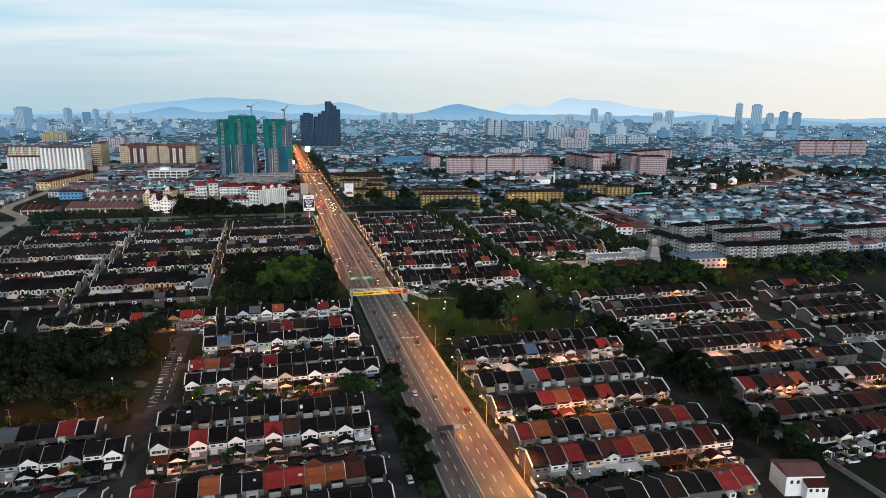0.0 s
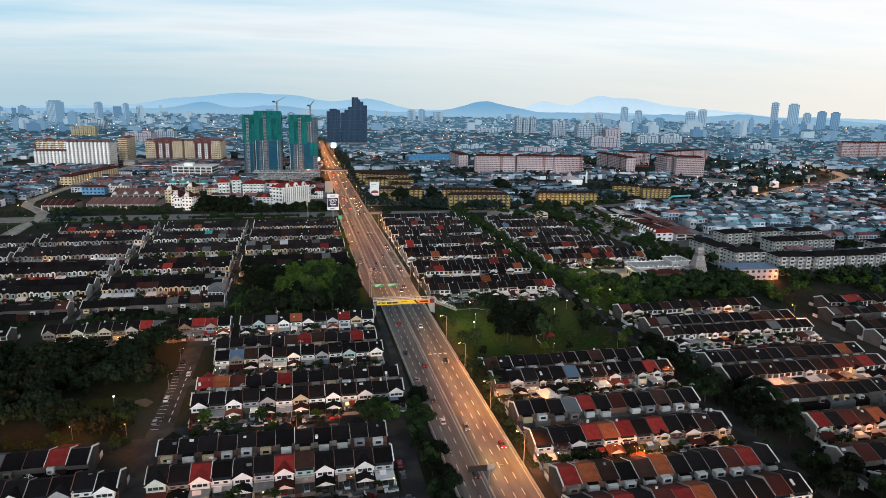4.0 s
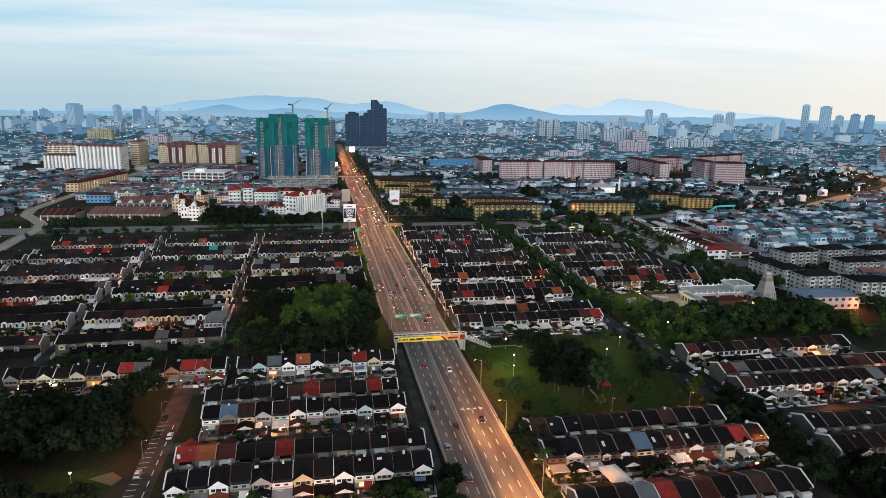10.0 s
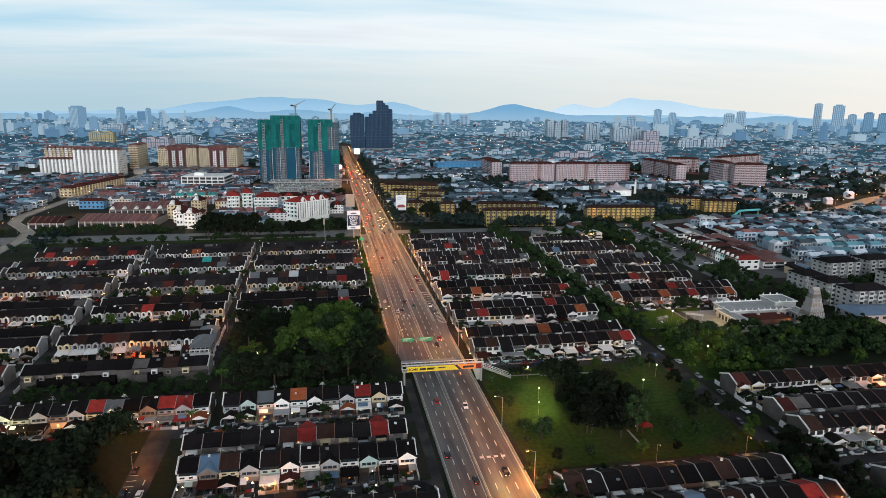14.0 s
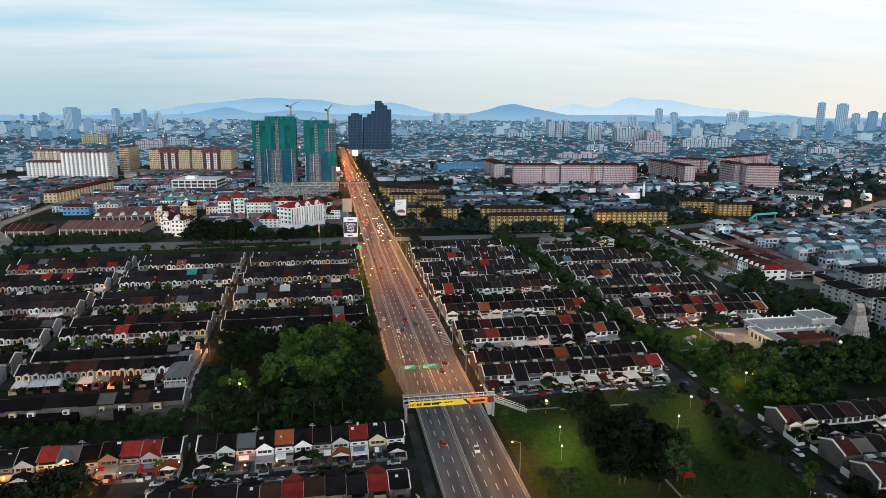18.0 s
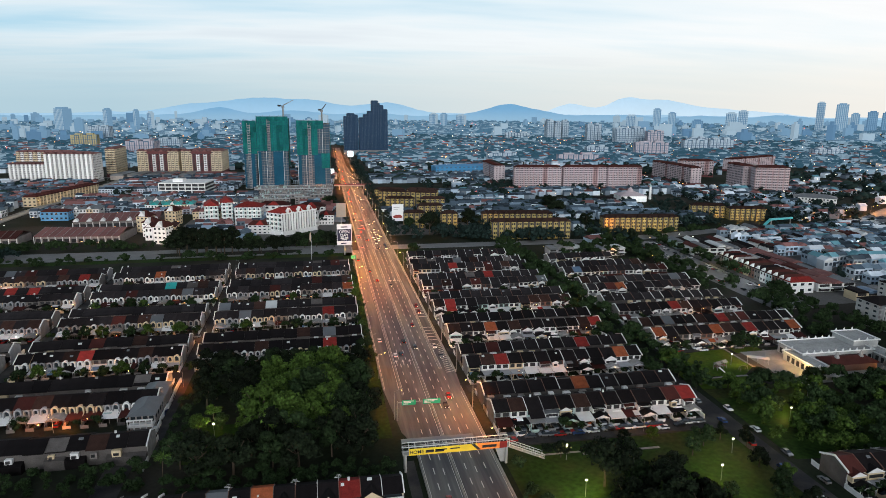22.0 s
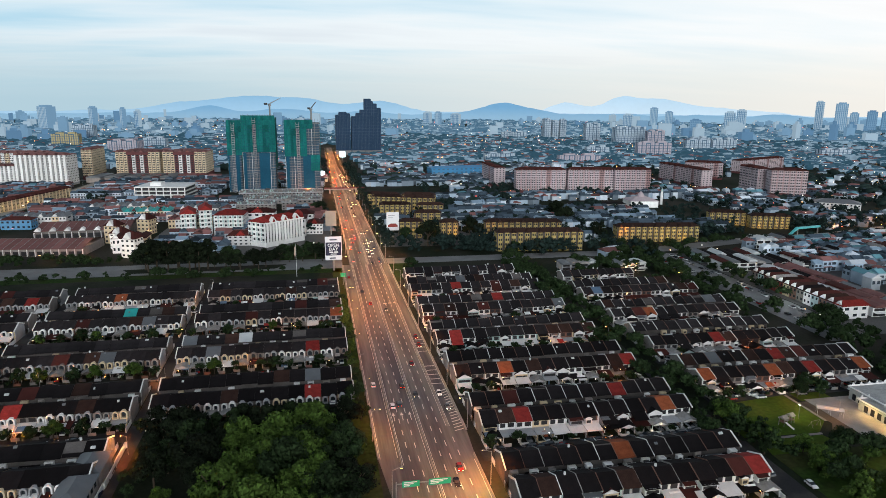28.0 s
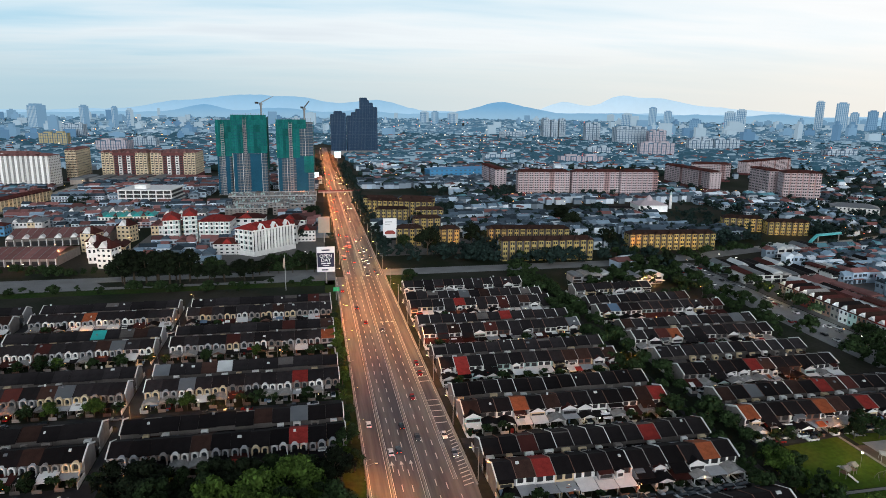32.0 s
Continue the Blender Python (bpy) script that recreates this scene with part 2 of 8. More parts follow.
YELLOWW = mat("yellow_wall", (0.40, 0.31, 0.12), 0.85, 0, 0.2, 0.05, 0.8)
CREAMB = mat("cream_render", (0.64, 0.53, 0.37), 0.85, 0, 0.2, 0.03, 0.5)
BILLW = mat("billboard_white", (0.75, 0.75, 0.76), 0.6, 0, 0.05, 0.5, 4, 0)
BILLN = mat("billboard_navy", (0.012, 0.012, 0.04), 0.6, 0, 0.1, 0.5, 4, 0)
BEIGE = mat("billboard_beige", (0.40, 0.32, 0.25), 0.7, 0, 0.1, 0.5, 4, 0)


# ---- mesh helpers ----
class MB:
    """Collects plain faces for one mesh."""

    def __init__(s):
        s.v, s.f, s.m = [], [], []

    def add(s, vs, fs, mi=0):
        o = len(s.v)
        s.v += vs
        s.f += [tuple(i + o for i in f) for f in fs]
        s.m += [mi] * len(fs)
        return s

    def box(s, x0, y0, z0, x1, y1, z1, mi=0):
        return s.add([(x0, y0, z0), (x1, y0, z0), (x1, y1, z0), (x0, y1, z0), (x0, y0, z1), (x1, y0, z1), (x1, y1, z1), (x0, y1, z1)],
                     [(3, 2, 1, 0), (4, 5, 6, 7), (0, 1, 5, 4), (1, 2, 6, 5), (2, 3, 7, 6), (3, 0, 4, 7)], mi)

    def prism(s, prof, a, b, axis, mi=0):
        """A profile pushed along an axis from a to b: 'x' takes (y, z), 'y' takes (x, z), 'z' takes (x, y)."""
        n = len(prof)
        at = {"x": lambda p, c: (c, p[0], p[1]), "y": lambda p, c: (p[0], c, p[1]), "z": lambda p, c: (p[0], p[1], c)}[axis]
        fs = [tuple(range(n))[::-1], tuple(range(n, 2 * n))] + [(i, (i + 1) % n, n + (i + 1) % n, n + i) for i in range(n)]
        return s.add([at(p, a) for p in prof] + [at(p, b) for p in prof], fs, mi)

    def cyl(s, p0, p1, r0, r1, n=8, mi=0):
        p0, p1 = Vector(p0), Vector(p1)
        q = (p1 - p0).to_track_quat("Z", "Y")
        ring = [q @ Vector((math.cos(2 * math.pi * i / n), math.sin(2 * math.pi * i / n), 0)) for i in range(n)]
        vs = [tuple(p0 + r0 * r) for r in ring] + [tuple(p1 + r1 * r) for r in ring]
        fs = [(i, (i + 1) % n, n + (i + 1) % n, n + i) for i in range(n)] + [tuple(range(n))[::-1], tuple(range(n, 2 * n))]
        return s.add(vs, fs, mi)

    def hip(s, x0, y0, x1, y1, z0, z1, inset, mi=0):
        if x1 - x0 >= y1 - y0:
            a, b = (x0 + inset, (y0 + y1) / 2, z1), (x1 - inset, (y0 + y1) / 2, z1)
            fs = [(0, 1, 5, 4), (2, 3, 4, 5), (1, 2, 5), (3, 0, 4), (3, 2, 1, 0)]
        else:
            a, b = ((x0 + x1) / 2, y0 + inset, z1), ((x0 + x1) / 2, y1 - inset, z1)
            fs = [(0, 1, 4), (1, 2, 5, 4), (2, 3, 5), (3, 0, 4, 5), (3, 2, 1, 0)]
        return s.add([(x0, y0, z0), (x1, y0, z0), (x1, y1, z0), (x0, y1, z0), a, b], fs, mi)

    def move(s, m, start=0):
        s.v[start:] = [tuple(m @ Vector(p)) for p in s.v[start:]]
        return s

    def mesh(s, name, *mats):
        me = bpy.data.meshes.new(name)
        me.from_pydata(s.v, [], s.f)
        for m_ in mats:
            me.materials.append(m_)
        if len(mats) > 1:
            me.polygons.foreach_set("material_index", s.m)
        me.update()
        return me


def put(name, me, parent=None, at=(0, 0, 0), rz=0.0, paint=None, scale=1.0, label=""):
    """One object on a mesh that may be shared; paint replaces its first material on this object alone."""
    ob = new(name, me)
    ob.parent = parent
    ob.location = at
    if rz:
        ob.rotation_euler = (0, 0, radians(rz))
    if scale != 1.0:
        ob.scale = (scale, scale, scale)
    if paint:
        ob.material_slots[0].link = "OBJECT"
        ob.material_slots[0].material = paint
    if label:
        ob["label"] = label
    return ob


def part(name, mb, material, parent, label=""):
    ob = new(name, mb.mesh(name, *(material if isinstance(material, (list, tuple)) else (material,))))
    ob.parent = parent
    if label:
        ob["label"] = label
    return ob


def thing(name, at=(0, 0, 0), rz=0.0, label="", category="", group="", kind=""):
    ob = new(name)
    ob.location, ob.rotation_euler = at, (0, 0, radians(rz))
    ob.empty_display_size = 0.5
    return tagged(ob, label, category, group, kind)


def structure(name, mb, material, label, kind="structure"):
    ob = new(name, mb.mesh(name, *(material if isinstance(material, (list, tuple)) else (material,))))
    return tagged(ob, label, name.replace("_", " "), kind=kind)


rng = random.Random(7)

# ---- ground and roads ----
g = MB()
g.prism([(-40 + 4700 * math.cos(a * math.pi / 32), 150 + 4700 * math.sin(a * math.pi / 32)) for a in range(64)], -1.0, 0.0, "z")
structure("ground", g, GROUND, "dark soil and rough grass between the housing estates")

road = MB().box(-8.6, -60, -0.2, 16.2, 690, 0.12)
road.prism([(-8.6, 385), (-8.6, 690), (-14.6, 690), (-14.8, 430), (-11.8, 395)], -0.2, 0.12, "z")
road.prism([(16.2, 425), (17.4, 445), (17.2, 690), (16.2, 690)], -0.2, 0.12, "z")
road.prism([(-9.5, 690), (16.8, 690), (15.5, 1100), (9, 1420), (12, 1900), (0, 1900), (-4.5, 1500), (-9, 1080)], -0.2, 0.12, "z")
structure("road", road, ASPH, "worn grey asphalt of a wide dual carriageway under sodium lamps")

streets = MB()


def street(x0, y0, x1, y1, z=0.05):
    streets.box(x0, y0, -0.1, x1, y1, z)


# lanes that run along the highway
street(-105.5, 150, -97.5, 395, 0.06)
street(-97.5, 395, -92, 655, 0.06)
street(-171, 375, -165, 655, 0.06)
street(-24, 160, -16.5, 262, 0.06)
street(-13.5, 262, -10.2, 376, 0.06)
street(99.5, 140, 104, 300, 0.06)
street(101, 300, 109, 420, 0.055)
street(103, 420, 108, 690, 0.06)
street(203, 150, 211, 360, 0.06)
# streets between the rows
for y0, y1 in ((193.5, 204.5), (243, 257), (293, 299.5), (338, 344.5)):
    street(-97.5, y0, -24 if y1 < 260 else -13.5, y1)
for y0, y1 in ((193.5, 204.5), (243, 251)):
    street(-185, y0, -105.5, y1)
for f in (424, 469.5, 517, 564):
    street(-165, f + 32, -97.5, f + 39.5)
    street(-345, f + 32, -171, f + 39.5)
    if f > 450:
        street(-92, f + 32, -20, f + 39.5)
for y0, y1 in ((162, 170), (204, 210), (248, 260), (289.5, 298.5), (380, 389)):
    street(17.5, y0, 99.5 if y1 < 300 else 101, y1)
for f in (437, 479, 520, 561, 602):
    street(18.5, f - 14, 103, f - 7)
for y0, y1 in ((199, 204.5), (243, 249), (282, 297), (330, 335)):
    street(115, y0, 203, y1)
for y0, y1 in ((449, 455), (488, 494), (530, 535), (570, 575)):
    street(114, y0, 200, y1)
structure("street", streets, STREET, "narrow dark asphalt streets between the terraces")

cross = MB().box(-420, 683, -0.1, -14.6, 688, 0.07).box(-420, 700, -0.1, -14.6, 712, 0.07).prism([(-420, 688), (-152, 688), (-160, 700), (-420, 700)], -0.1, 0.066, "z").prism([(-60, 688), (-14.6, 688), (-14.6, 700), (-52, 700)], -0.1, 0.066, "z")
cross.prism([(17, 690), (100, 690), (190, 690), (255, 700), (320, 717), (420, 728), (520, 752), (640, 835), (760, 893), (845, 953), (890, 1030), (905, 1100), (1060, 1385),
             (1045, 1392), (885, 1105), (868, 1035), (828, 965), (750, 908), (632, 850), (510, 770), (415, 744), (318, 733), (250, 716), (190, 706), (100, 706), (17, 706)], -0.1, 0.09, "z")
TRUNK = [(-284, 540), (-286, 620), (-289, 660), (-289.5, 700), (-296, 730), (-312, 757), (-329, 782), (-337, 815), (-336, 865), (-333, 940), (-329, 1010), (-326, 1100), (-321, 1215)]


def ribbon(mb, pts, half, z0, z1):
    """A road of even width along a bent line."""
    for (xa, ya), (xb, yb) in zip(pts, pts[1:]):
        ln = math.hypot(xb - xa, yb - ya)
        ux, uy = (xb - xa) / ln, (yb - ya) / ln
        nx, ny = -uy * half, ux * half
        e = min(1.5, half * 0.3)
        mb.prism([(xa - nx - ux * e, ya - ny - uy * e), (xb - nx + ux * e, yb - ny + uy * e), (xb + nx + ux * e, yb + ny + uy * e), (xa + nx - ux * e, ya + ny - uy * e)], z0, z1 + 0.004 * (int(ya) % 3), "z")


EAST = [(320, 725), (418, 736), (515, 761), (636, 842), (755, 900), (836, 959), (879, 1032), (895, 1102), (968, 1245), (1052, 1388)]


def on_road(x, y, gap=13.0):
    """Whether a point lies on one of the trunk roads."""
    for pts in (TRUNK, EAST):
        for (xa, ya), (xb, yb) in zip(pts, pts[1:]):
            k = max(0.0, min(1.0, ((x - xa) * (xb - xa) + (y - ya) * (yb - ya)) / ((xb - xa) ** 2 + (yb - ya) ** 2)))
            if math.hypot(x - xa - k * (xb - xa), y - ya - k * (yb - ya)) < gap:
                return True
    return False


tk = MB()
ribbon(tk, TRUNK, 5.2, -0.1, 0.12)
ribbon(tk, EAST, 7.5, -0.1, 0.16)
structure("road_trunk", tk, mat("pale_concrete_road", (0.34, 0.32, 0.29), 0.85, 0, 0.25, 0.1, 1.5), "pale concrete trunk road curving between the quarters")
kb = MB()
for off in (-5.3, 5.3):
    ribbon(kb, [(x + off, y) for x, y in TRUNK], 0.2, 0, 0.9)
structure("road_parapet", kb, CONC, "low concrete parapets along the trunk road")
cross.box(-420, 1242, -0.1, -10, 1252, 0.06).box(212, 500, -0.1, 237, 690, 0.06)
structure("pavement", cross, mat("pale_asphalt", (0.20, 0.20, 0.20), 0.85, 0, 0.3, 0.1, 1.5), "pale cross roads and a curving trunk road")

# highway edges and the median
edge = MB()
for x, y0, y1, h in ((-8.5, -60, 386, 0.9), (16.1, -60, 428, 0.9), (17.3, 444, 690, 0.9), (-14.8, 430, 690, 0.6), (-7.9, 424, 690, 0.8), (11.5, 448, 690, 0.8), (1.7, -60, 690, 0.85), (3.5, 690, 1400, 0.85)):
    edge.prism([(x - 0.28, 0.12), (x + 0.28, 0.12), (x + 0.12, h), (x - 0.12, h)], y0, y1, "y")
edge.prism([(690, 0.12), (1400, 0.12), (1400, 0.9), (690, 0.9)], 16.0, 16.4, "x").prism([(690, 0.12), (1080, 0.12), (1080, 0.9), (690, 0.9)], -9.2, -8.9, "x")
barrier = structure("barrier", edge, CONC, "low concrete crash barriers along the carriageways")

lines = MB()
Z = 0.135


def stripe(x0, x1, y0, y1):
    lines.box(x0, y0, 0.12, x1, y1, Z)


for x, y0, y1 in ((-7.9, -60, 380), (-7.3, 425, 690), (1.05, -60, 690), (2.35, -60, 690), (15.5, -60, 425), (10.9, 448, 690), (12.1, 448, 690), (16.8, 448, 690), (-14.2, 430, 690), (-8.6, 430, 690),
                  (-8.2, 690, 1080), (15.2, 690, 1090), (2.9, 690, 1300), (4.1, 690, 1300)):
    stripe(x - 0.08, x + 0.08, y0, y1)
structure("edge_line", lines, PAINT, "continuous white edge lines on the asphalt")
dash_me = MB().box(-0.13, 0, 0, 0.13, 3.6, 0.015).mesh("lane_dash", PAINT)
dashes = thing("lane_marking", label="broken white lane lines painted on the highway", category="road marking", kind="structure")
far_d = MB()
for x in (-4.9, -1.9, 5.3, 8.3, 11.5):
    y = -30 + rng.random() * 4
    while y < 1080:
        if not (x == 11.5 and y > 440):
            if 165 < y < 580:
                put("lane_dash", dash_me, dashes, (x, y, 0.12))
            elif y >= 580:
                far_d.box(x - 0.12, y, 0.12, x + 0.12, y + 3.6, Z)
        y += 8.6
part("far_lane_dashes", far_d, PAINT, dashes)["kind"] = "stuff"
hatch = MB()
for i in range(16):  # bays beside the merging lane
    y = 444 + i * 2.2
    hatch.prism([(13.3 + 0.1 * i, y), (16.6, y + 1.2), (16.6, y + 1.65), (13.3 + 0.1 * i, y + 0.45)], 0.12, Z, "z")
for i in range(5):
    hatch.box(12.3, 484 + i * 4.6, 0.12, 16.4, 484.5 + i * 4.6, Z)
for i in range(4):
    hatch.box(12.3, 520 + i * 5, 0.12, 16.4, 520.5 + i * 5, Z)
for i in range(20):  # slanting parking bays by the woods
    y = 257 + i * 3.1
    hatch.box(-105.0, y, 0.06, -102.2, y + 0.25, 0.075)
for i in range(9):
    hatch.box(-99.8, 262 + i * 6, 0.06, -99.5, 265 + i * 6, 0.075)
for x in (-6.4, -3.4, -0.4):  # ahead arrows
    hatch.box(x - 0.12, 455, 0.12, x + 0.12, 459, Z).prism([(x - 0.6, 459), (x + 0.6, 459), (x, 461.5)], 0.12, Z, "z")
for i in range(4):  # worn lettering bars across the lanes
    hatch.box(4.0 + i * 2.4, 309, 0.12, 5.4 + i * 2.4, 310.2, Z)
for i in range(3):
    hatch.box(4.2 + i * 2.8, 596, 0.12, 6.0 + i * 2.8, 597.2, Z)
structure("hatch_marking", hatch, PAINT, "white hatching, bays and arrows painted on the road")

park = MB().box(18.5, 300, -0.1, 100.8, 379, 0.045).prism([(112, 356), (112, 410), (160, 410), (165, 402), (160, 352)], -0.1, 0.05, "z").box(-410, 672, -0.1, -16, 682.5, 0.04).box(-58, 713, -0.1, -17, 734, 0.05)
park.prism([(-136, 268), (-118, 265), (-111, 276), (-114, 286), (-131, 287)], -0.1, 0.05, "z").box(-22, 392, -0.1, -15.2, 690, 0.04)
park.prism([(17.6, 640), (30, 660), (34, 690), (17.6, 690)], -0.1, 0.05, "z").box(-60, 735, -0.1, -16, 752, 0.05).prism([(-84, 386), (-70, 384), (-64, 396), (-68, 411), (-80, 412)], -0.1, 0.05, "z")
structure("lawn", park, GRASS, "mown park grass in lamplight")
field = MB().prism([(110, 422), (112, 446), (146.5, 450), (146.5, 428), (138.5, 421)], -0.1, 0.055, "z").prism([(112, 410.2), (114, 419.3), (138, 419.3), (142, 410.2)], -0.1, 0.055, "z").prism([(150, 444), (150, 451), (164, 450), (164, 443)], -0.1, 0.055, "z")
structure("playing_field", field, FIELDG, "short bright green turf of the playing field")
bare = MB().prism([(148, 426), (148, 443.5), (166, 443), (166, 420), (143, 420)], -0.1, 0.06, "z").prism([(-110, 276), (-118, 281), (-112, 284), (-108, 280)], -0.1, 0.07, "z").box(-150, 700, -0.1, -60, 708, 0.05)
structure("bare_ground", bare, SOIL, "reddish bare earth by the playing field")
paths = MB()
for x0, y0, x1, y1 in ((45, 370.2, 72, 371.4), (30, 372, 45, 373), (60, 308, 60.8, 320), (114, 419.5, 139, 420.8), (146.7, 428, 147.9, 450), (148, 451.2, 166, 452.2)):
    paths.box(x0, y0, 0.04, x1, y1, 0.06)
structure("footpath", paths, DIMW, "narrow pale footpaths across the park")

# ---- terraced houses ----
W = 5.95


def slopes(mb, x0, x1, lo, hi, over, thick, d, mi=0):
    for s, e in ((-over, d / 2), (d + over, d / 2)):
        mb.prism([(s, lo), (e, hi), (e, hi - thick), (s, lo - thick)], x0, x1, "x", mi)
    return mb


def arch(mb, cx, y0, y1, z0, z1, ro, ri, mi=0):
    """A round-headed frame with a thickness, closed at the sill."""
    n, zc, zs = 8, z1 - ro, z0 + 0.35
    turn = [math.pi * i / n for i in range(n + 1)]
    o = [(cx - ro, z0)] + [(cx - ro * math.cos(a), zc + ro * math.sin(a)) for a in turn] + [(cx + ro, z0)]
    q = [(cx - ri, zs)] + [(cx - ri * math.cos(a), zc + ri * math.sin(a)) for a in turn] + [(cx + ri, zs)]
    k = len(o)
    vs = [(x, y, z) for y in (y0, y1) for ring in (o, q) for x, z in ring]
    fs = []
    for i in range(k):
        j = (i + 1) % k
        fs += [(i, j, k + j, k + i), (2 * k + j, 2 * k + i, 3 * k + i, 3 * k + j), (j, i, 2 * k + i, 2 * k + j), (k + i, k + j, 3 * k + j, 3 * k + i)]
    return mb.add(vs, fs, mi)


def kit(D):
    """The shared meshes that the houses are put together from."""
    K = {}
    K["wall"] = MB().prism([(0, 0), (D, 0), (D, 5.5), (D / 2, 7.6), (0, 5.5)], 0, W, "x").mesh("wall", WHITE)
    K["roof"] = slopes(MB(), 0.02, W - 0.02, 5.5, 7.8, 0.7, 0.16, D).mesh("roof", DARKROOF)
    K["party_wall"] = slopes(MB(), -0.09, 0.09, 5.75, 8.02, 0.8, 0.45, D).mesh("party_wall", PARTY)
    b = MB().box(0.35, -1.8, 2.9, W - 0.35, 0, 5.1).prism([(-0.3, 4.95), (W + 0.3, 4.95), (W / 2, 7.15)], -2.0, 1.6, "y")
    b.box(2.1, -1.9, 3.7, 2.26, -1.79, 4.7).box(3.69, -1.9, 3.7, 3.85, -1.79, 4.7).box(0.4, -2.05, 3.5, W - 0.4, -1.8, 3.68)
    K["gable_bay"] = b.mesh("gable_bay", WHITE)
    b = MB()
    for s in (-1, 1):
        b.prism([(W / 2, 7.3), (W / 2 + s * (W / 2 + 0.35), 5.0), (W / 2 + s * (W / 2 + 0.35), 4.9), (W / 2, 7.17)], -1.96, 2.6, "y")
    K["bay_roof"] = b.mesh("bay_roof", DARKROOF)
    b = MB().box(0.9, -1.84, 3.75, 5.05, -1.79, 4.62)
    K["bay_window"] = b.mesh("bay_window", GLASS)
    K["balcony"] = MB().box(0.12, -1.5, 3.6, W - 0.12, -1.36, 4.85).box(0.12, -1.36, 2.9, W - 0.12, 0, 3.05).box(0.12, -1.36, 3.05, 0.3, 0, 4.85).box(W - 0.3, -1.36, 3.05, W - 0.12, 0, 4.85).box(0.12, -1.5, 2.9, W - 0.12, -1.36, 3.15).box(0.9, -1.53, 3.95, 2.3, -1.49, 4.55, 1).box(3.5, -1.53, 3.95, 4.7, -1.49, 4.55, 1).mesh("balcony", WHITE, GLASS)
    # dark pane doubles as the shade in the recess behind the balcony
    b = MB().box(0.45, -0.06, 3.1, W - 0.45, 0.02, 5.25)
    K["upper_window"] = b.mesh("upper_window", GLASS)
    b = MB().box(0.4, -0.06, 3.6, 2.6, -0.0, 3.7).box(0.4, -0.06, 5.1, 2.6, 0, 5.2).box(3.0, -0.06, 3.6, 5.4, 0, 3.7).box(3.0, -0.06, 5.0, 5.4, 0, 5.1).box(4.15, -0.06, 3.7, 4.25, 0, 5.0)
    K["window_frame"] = b.mesh("window_frame", STEEL)
    K["grille_door"] = MB().box(0.5, -0.06, 0.1, W - 0.6, 0.02, 2.5).mesh("grille_door", DARK)
    K["porch_slab"] = MB().box(0.1, -5.6, 2.5, W - 0.1, -0.02, 2.68).box(0.1, -5.7, 2.35, W - 0.1, -5.55, 2.8).box(0.26, -5.54, 0, 0.54, -5.26, 2.5).box(W - 0.54, -5.54, 0, W - 0.26, -5.26, 2.5).mesh("porch_slab", WHITE)
    b = MB()
    for s in (-1, 1):
        b.prism([(W / 2, 4.0), (W / 2 + s * W / 2, 2.7), (W / 2 + s * W / 2, 2.55), (W / 2, 3.85)], -5.8, -0.02, "y")
    b.box(0.26, -5.54, 0, 0.54, -5.26, 2.7).box(W - 0.54, -5.54, 0, W - 0.26, -5.26, 2.7)
    K["porch_roof"] = b.mesh("porch_roof", DARKROOF)
    K["porch_gable"] = MB().prism([(0.1, 2.45), (W - 0.1, 2.45), (W / 2, 3.85)], -5.7, -5.5, "y").mesh("porch_gable", WHITE)
    K["porch_lean"] = MB().prism([(-5.8, 2.55), (-0.02, 3.35), (-0.02, 3.2), (-5.8, 2.4)], 0.1, W - 0.1, "x").box(0.26, -5.54, 0, 0.54, -5.26, 2.5).box(W - 0.54, -5.54, 0, W - 0.26, -5.26, 2.5).mesh("porch_lean", DARKROOF)
    K["yard"] = MB().box(0.05, -7.0, 0, W - 0.05, 0, 0.09).mesh("yard", PAVE)
    b = MB().box(0, -7.1, 0, 2.0, -6.95, 1.25).box(-0.08, -7.1, 0, 0.08, 0, 1.3)
    K["front_fence"] = b.mesh("front_fence", WHITE)
    b = MB().box(2.0, -7.06, 0.12, W, -7.0, 1.3)
    K["gate"] = b.mesh("gate", METAL)
    b = MB().box(1.4, D, 3.0, 4.7, D + 2.1, 4.95).box(2.1, D + 2.1, 3.7, 3.9, D + 2.16, 4.5, 1)
    K["rear_wing"] = b.mesh("rear_wing", WHITE, GLASS)
    K["rear_wing_b"] = MB().box(1.1, D, 2.9, 4.3, D + 2.3, 4.6).prism([(D, 5.2), (D + 1.4, 4.85), (D + 1.4, 4.75), (D, 5.1)], 0.9, 4.5, "x", 1).mesh("rear_wing", WHITE, DARKROOF)
    K["water_tank"] = MB().cyl((4.9, D - 0.8, 6.0), (4.9, D - 0.8, 7.1), 0.55, 0.5, 8).mesh("water_tank", WHITE)
    K["skylight"] = MB().prism([(1.3, 6.16), (3.4, 7.12), (3.4, 7.24), (1.3, 6.28)], 1.6, 2.5, "x").mesh("skylight", STEEL)
    K["kitchen"] = MB().box(0.1, D, 0, W - 0.1, D + 2.4, 2.9).mesh("kitchen", DIMW)
    a = MB().cyl((0, D / 2, 7.6), (0, D / 2, 9.9), 0.04, 0.03, 5)
    for q in range(3):
        a.box(-1.2 + 0.35 * q, D / 2 - 0.03, 9.0 + 0.4 * q, 1.2 - 0.35 * q, D / 2 + 0.03, 9.06 + 0.4 * q)
    K["antenna"] = a.mesh("antenna", STEEL)
    # plainer units for rows that stay far off
    f = MB().prism([(0, 0), (D, 0), (D, 5.5), (D / 2, 7.6), (0, 5.5)], 0, W, "x")
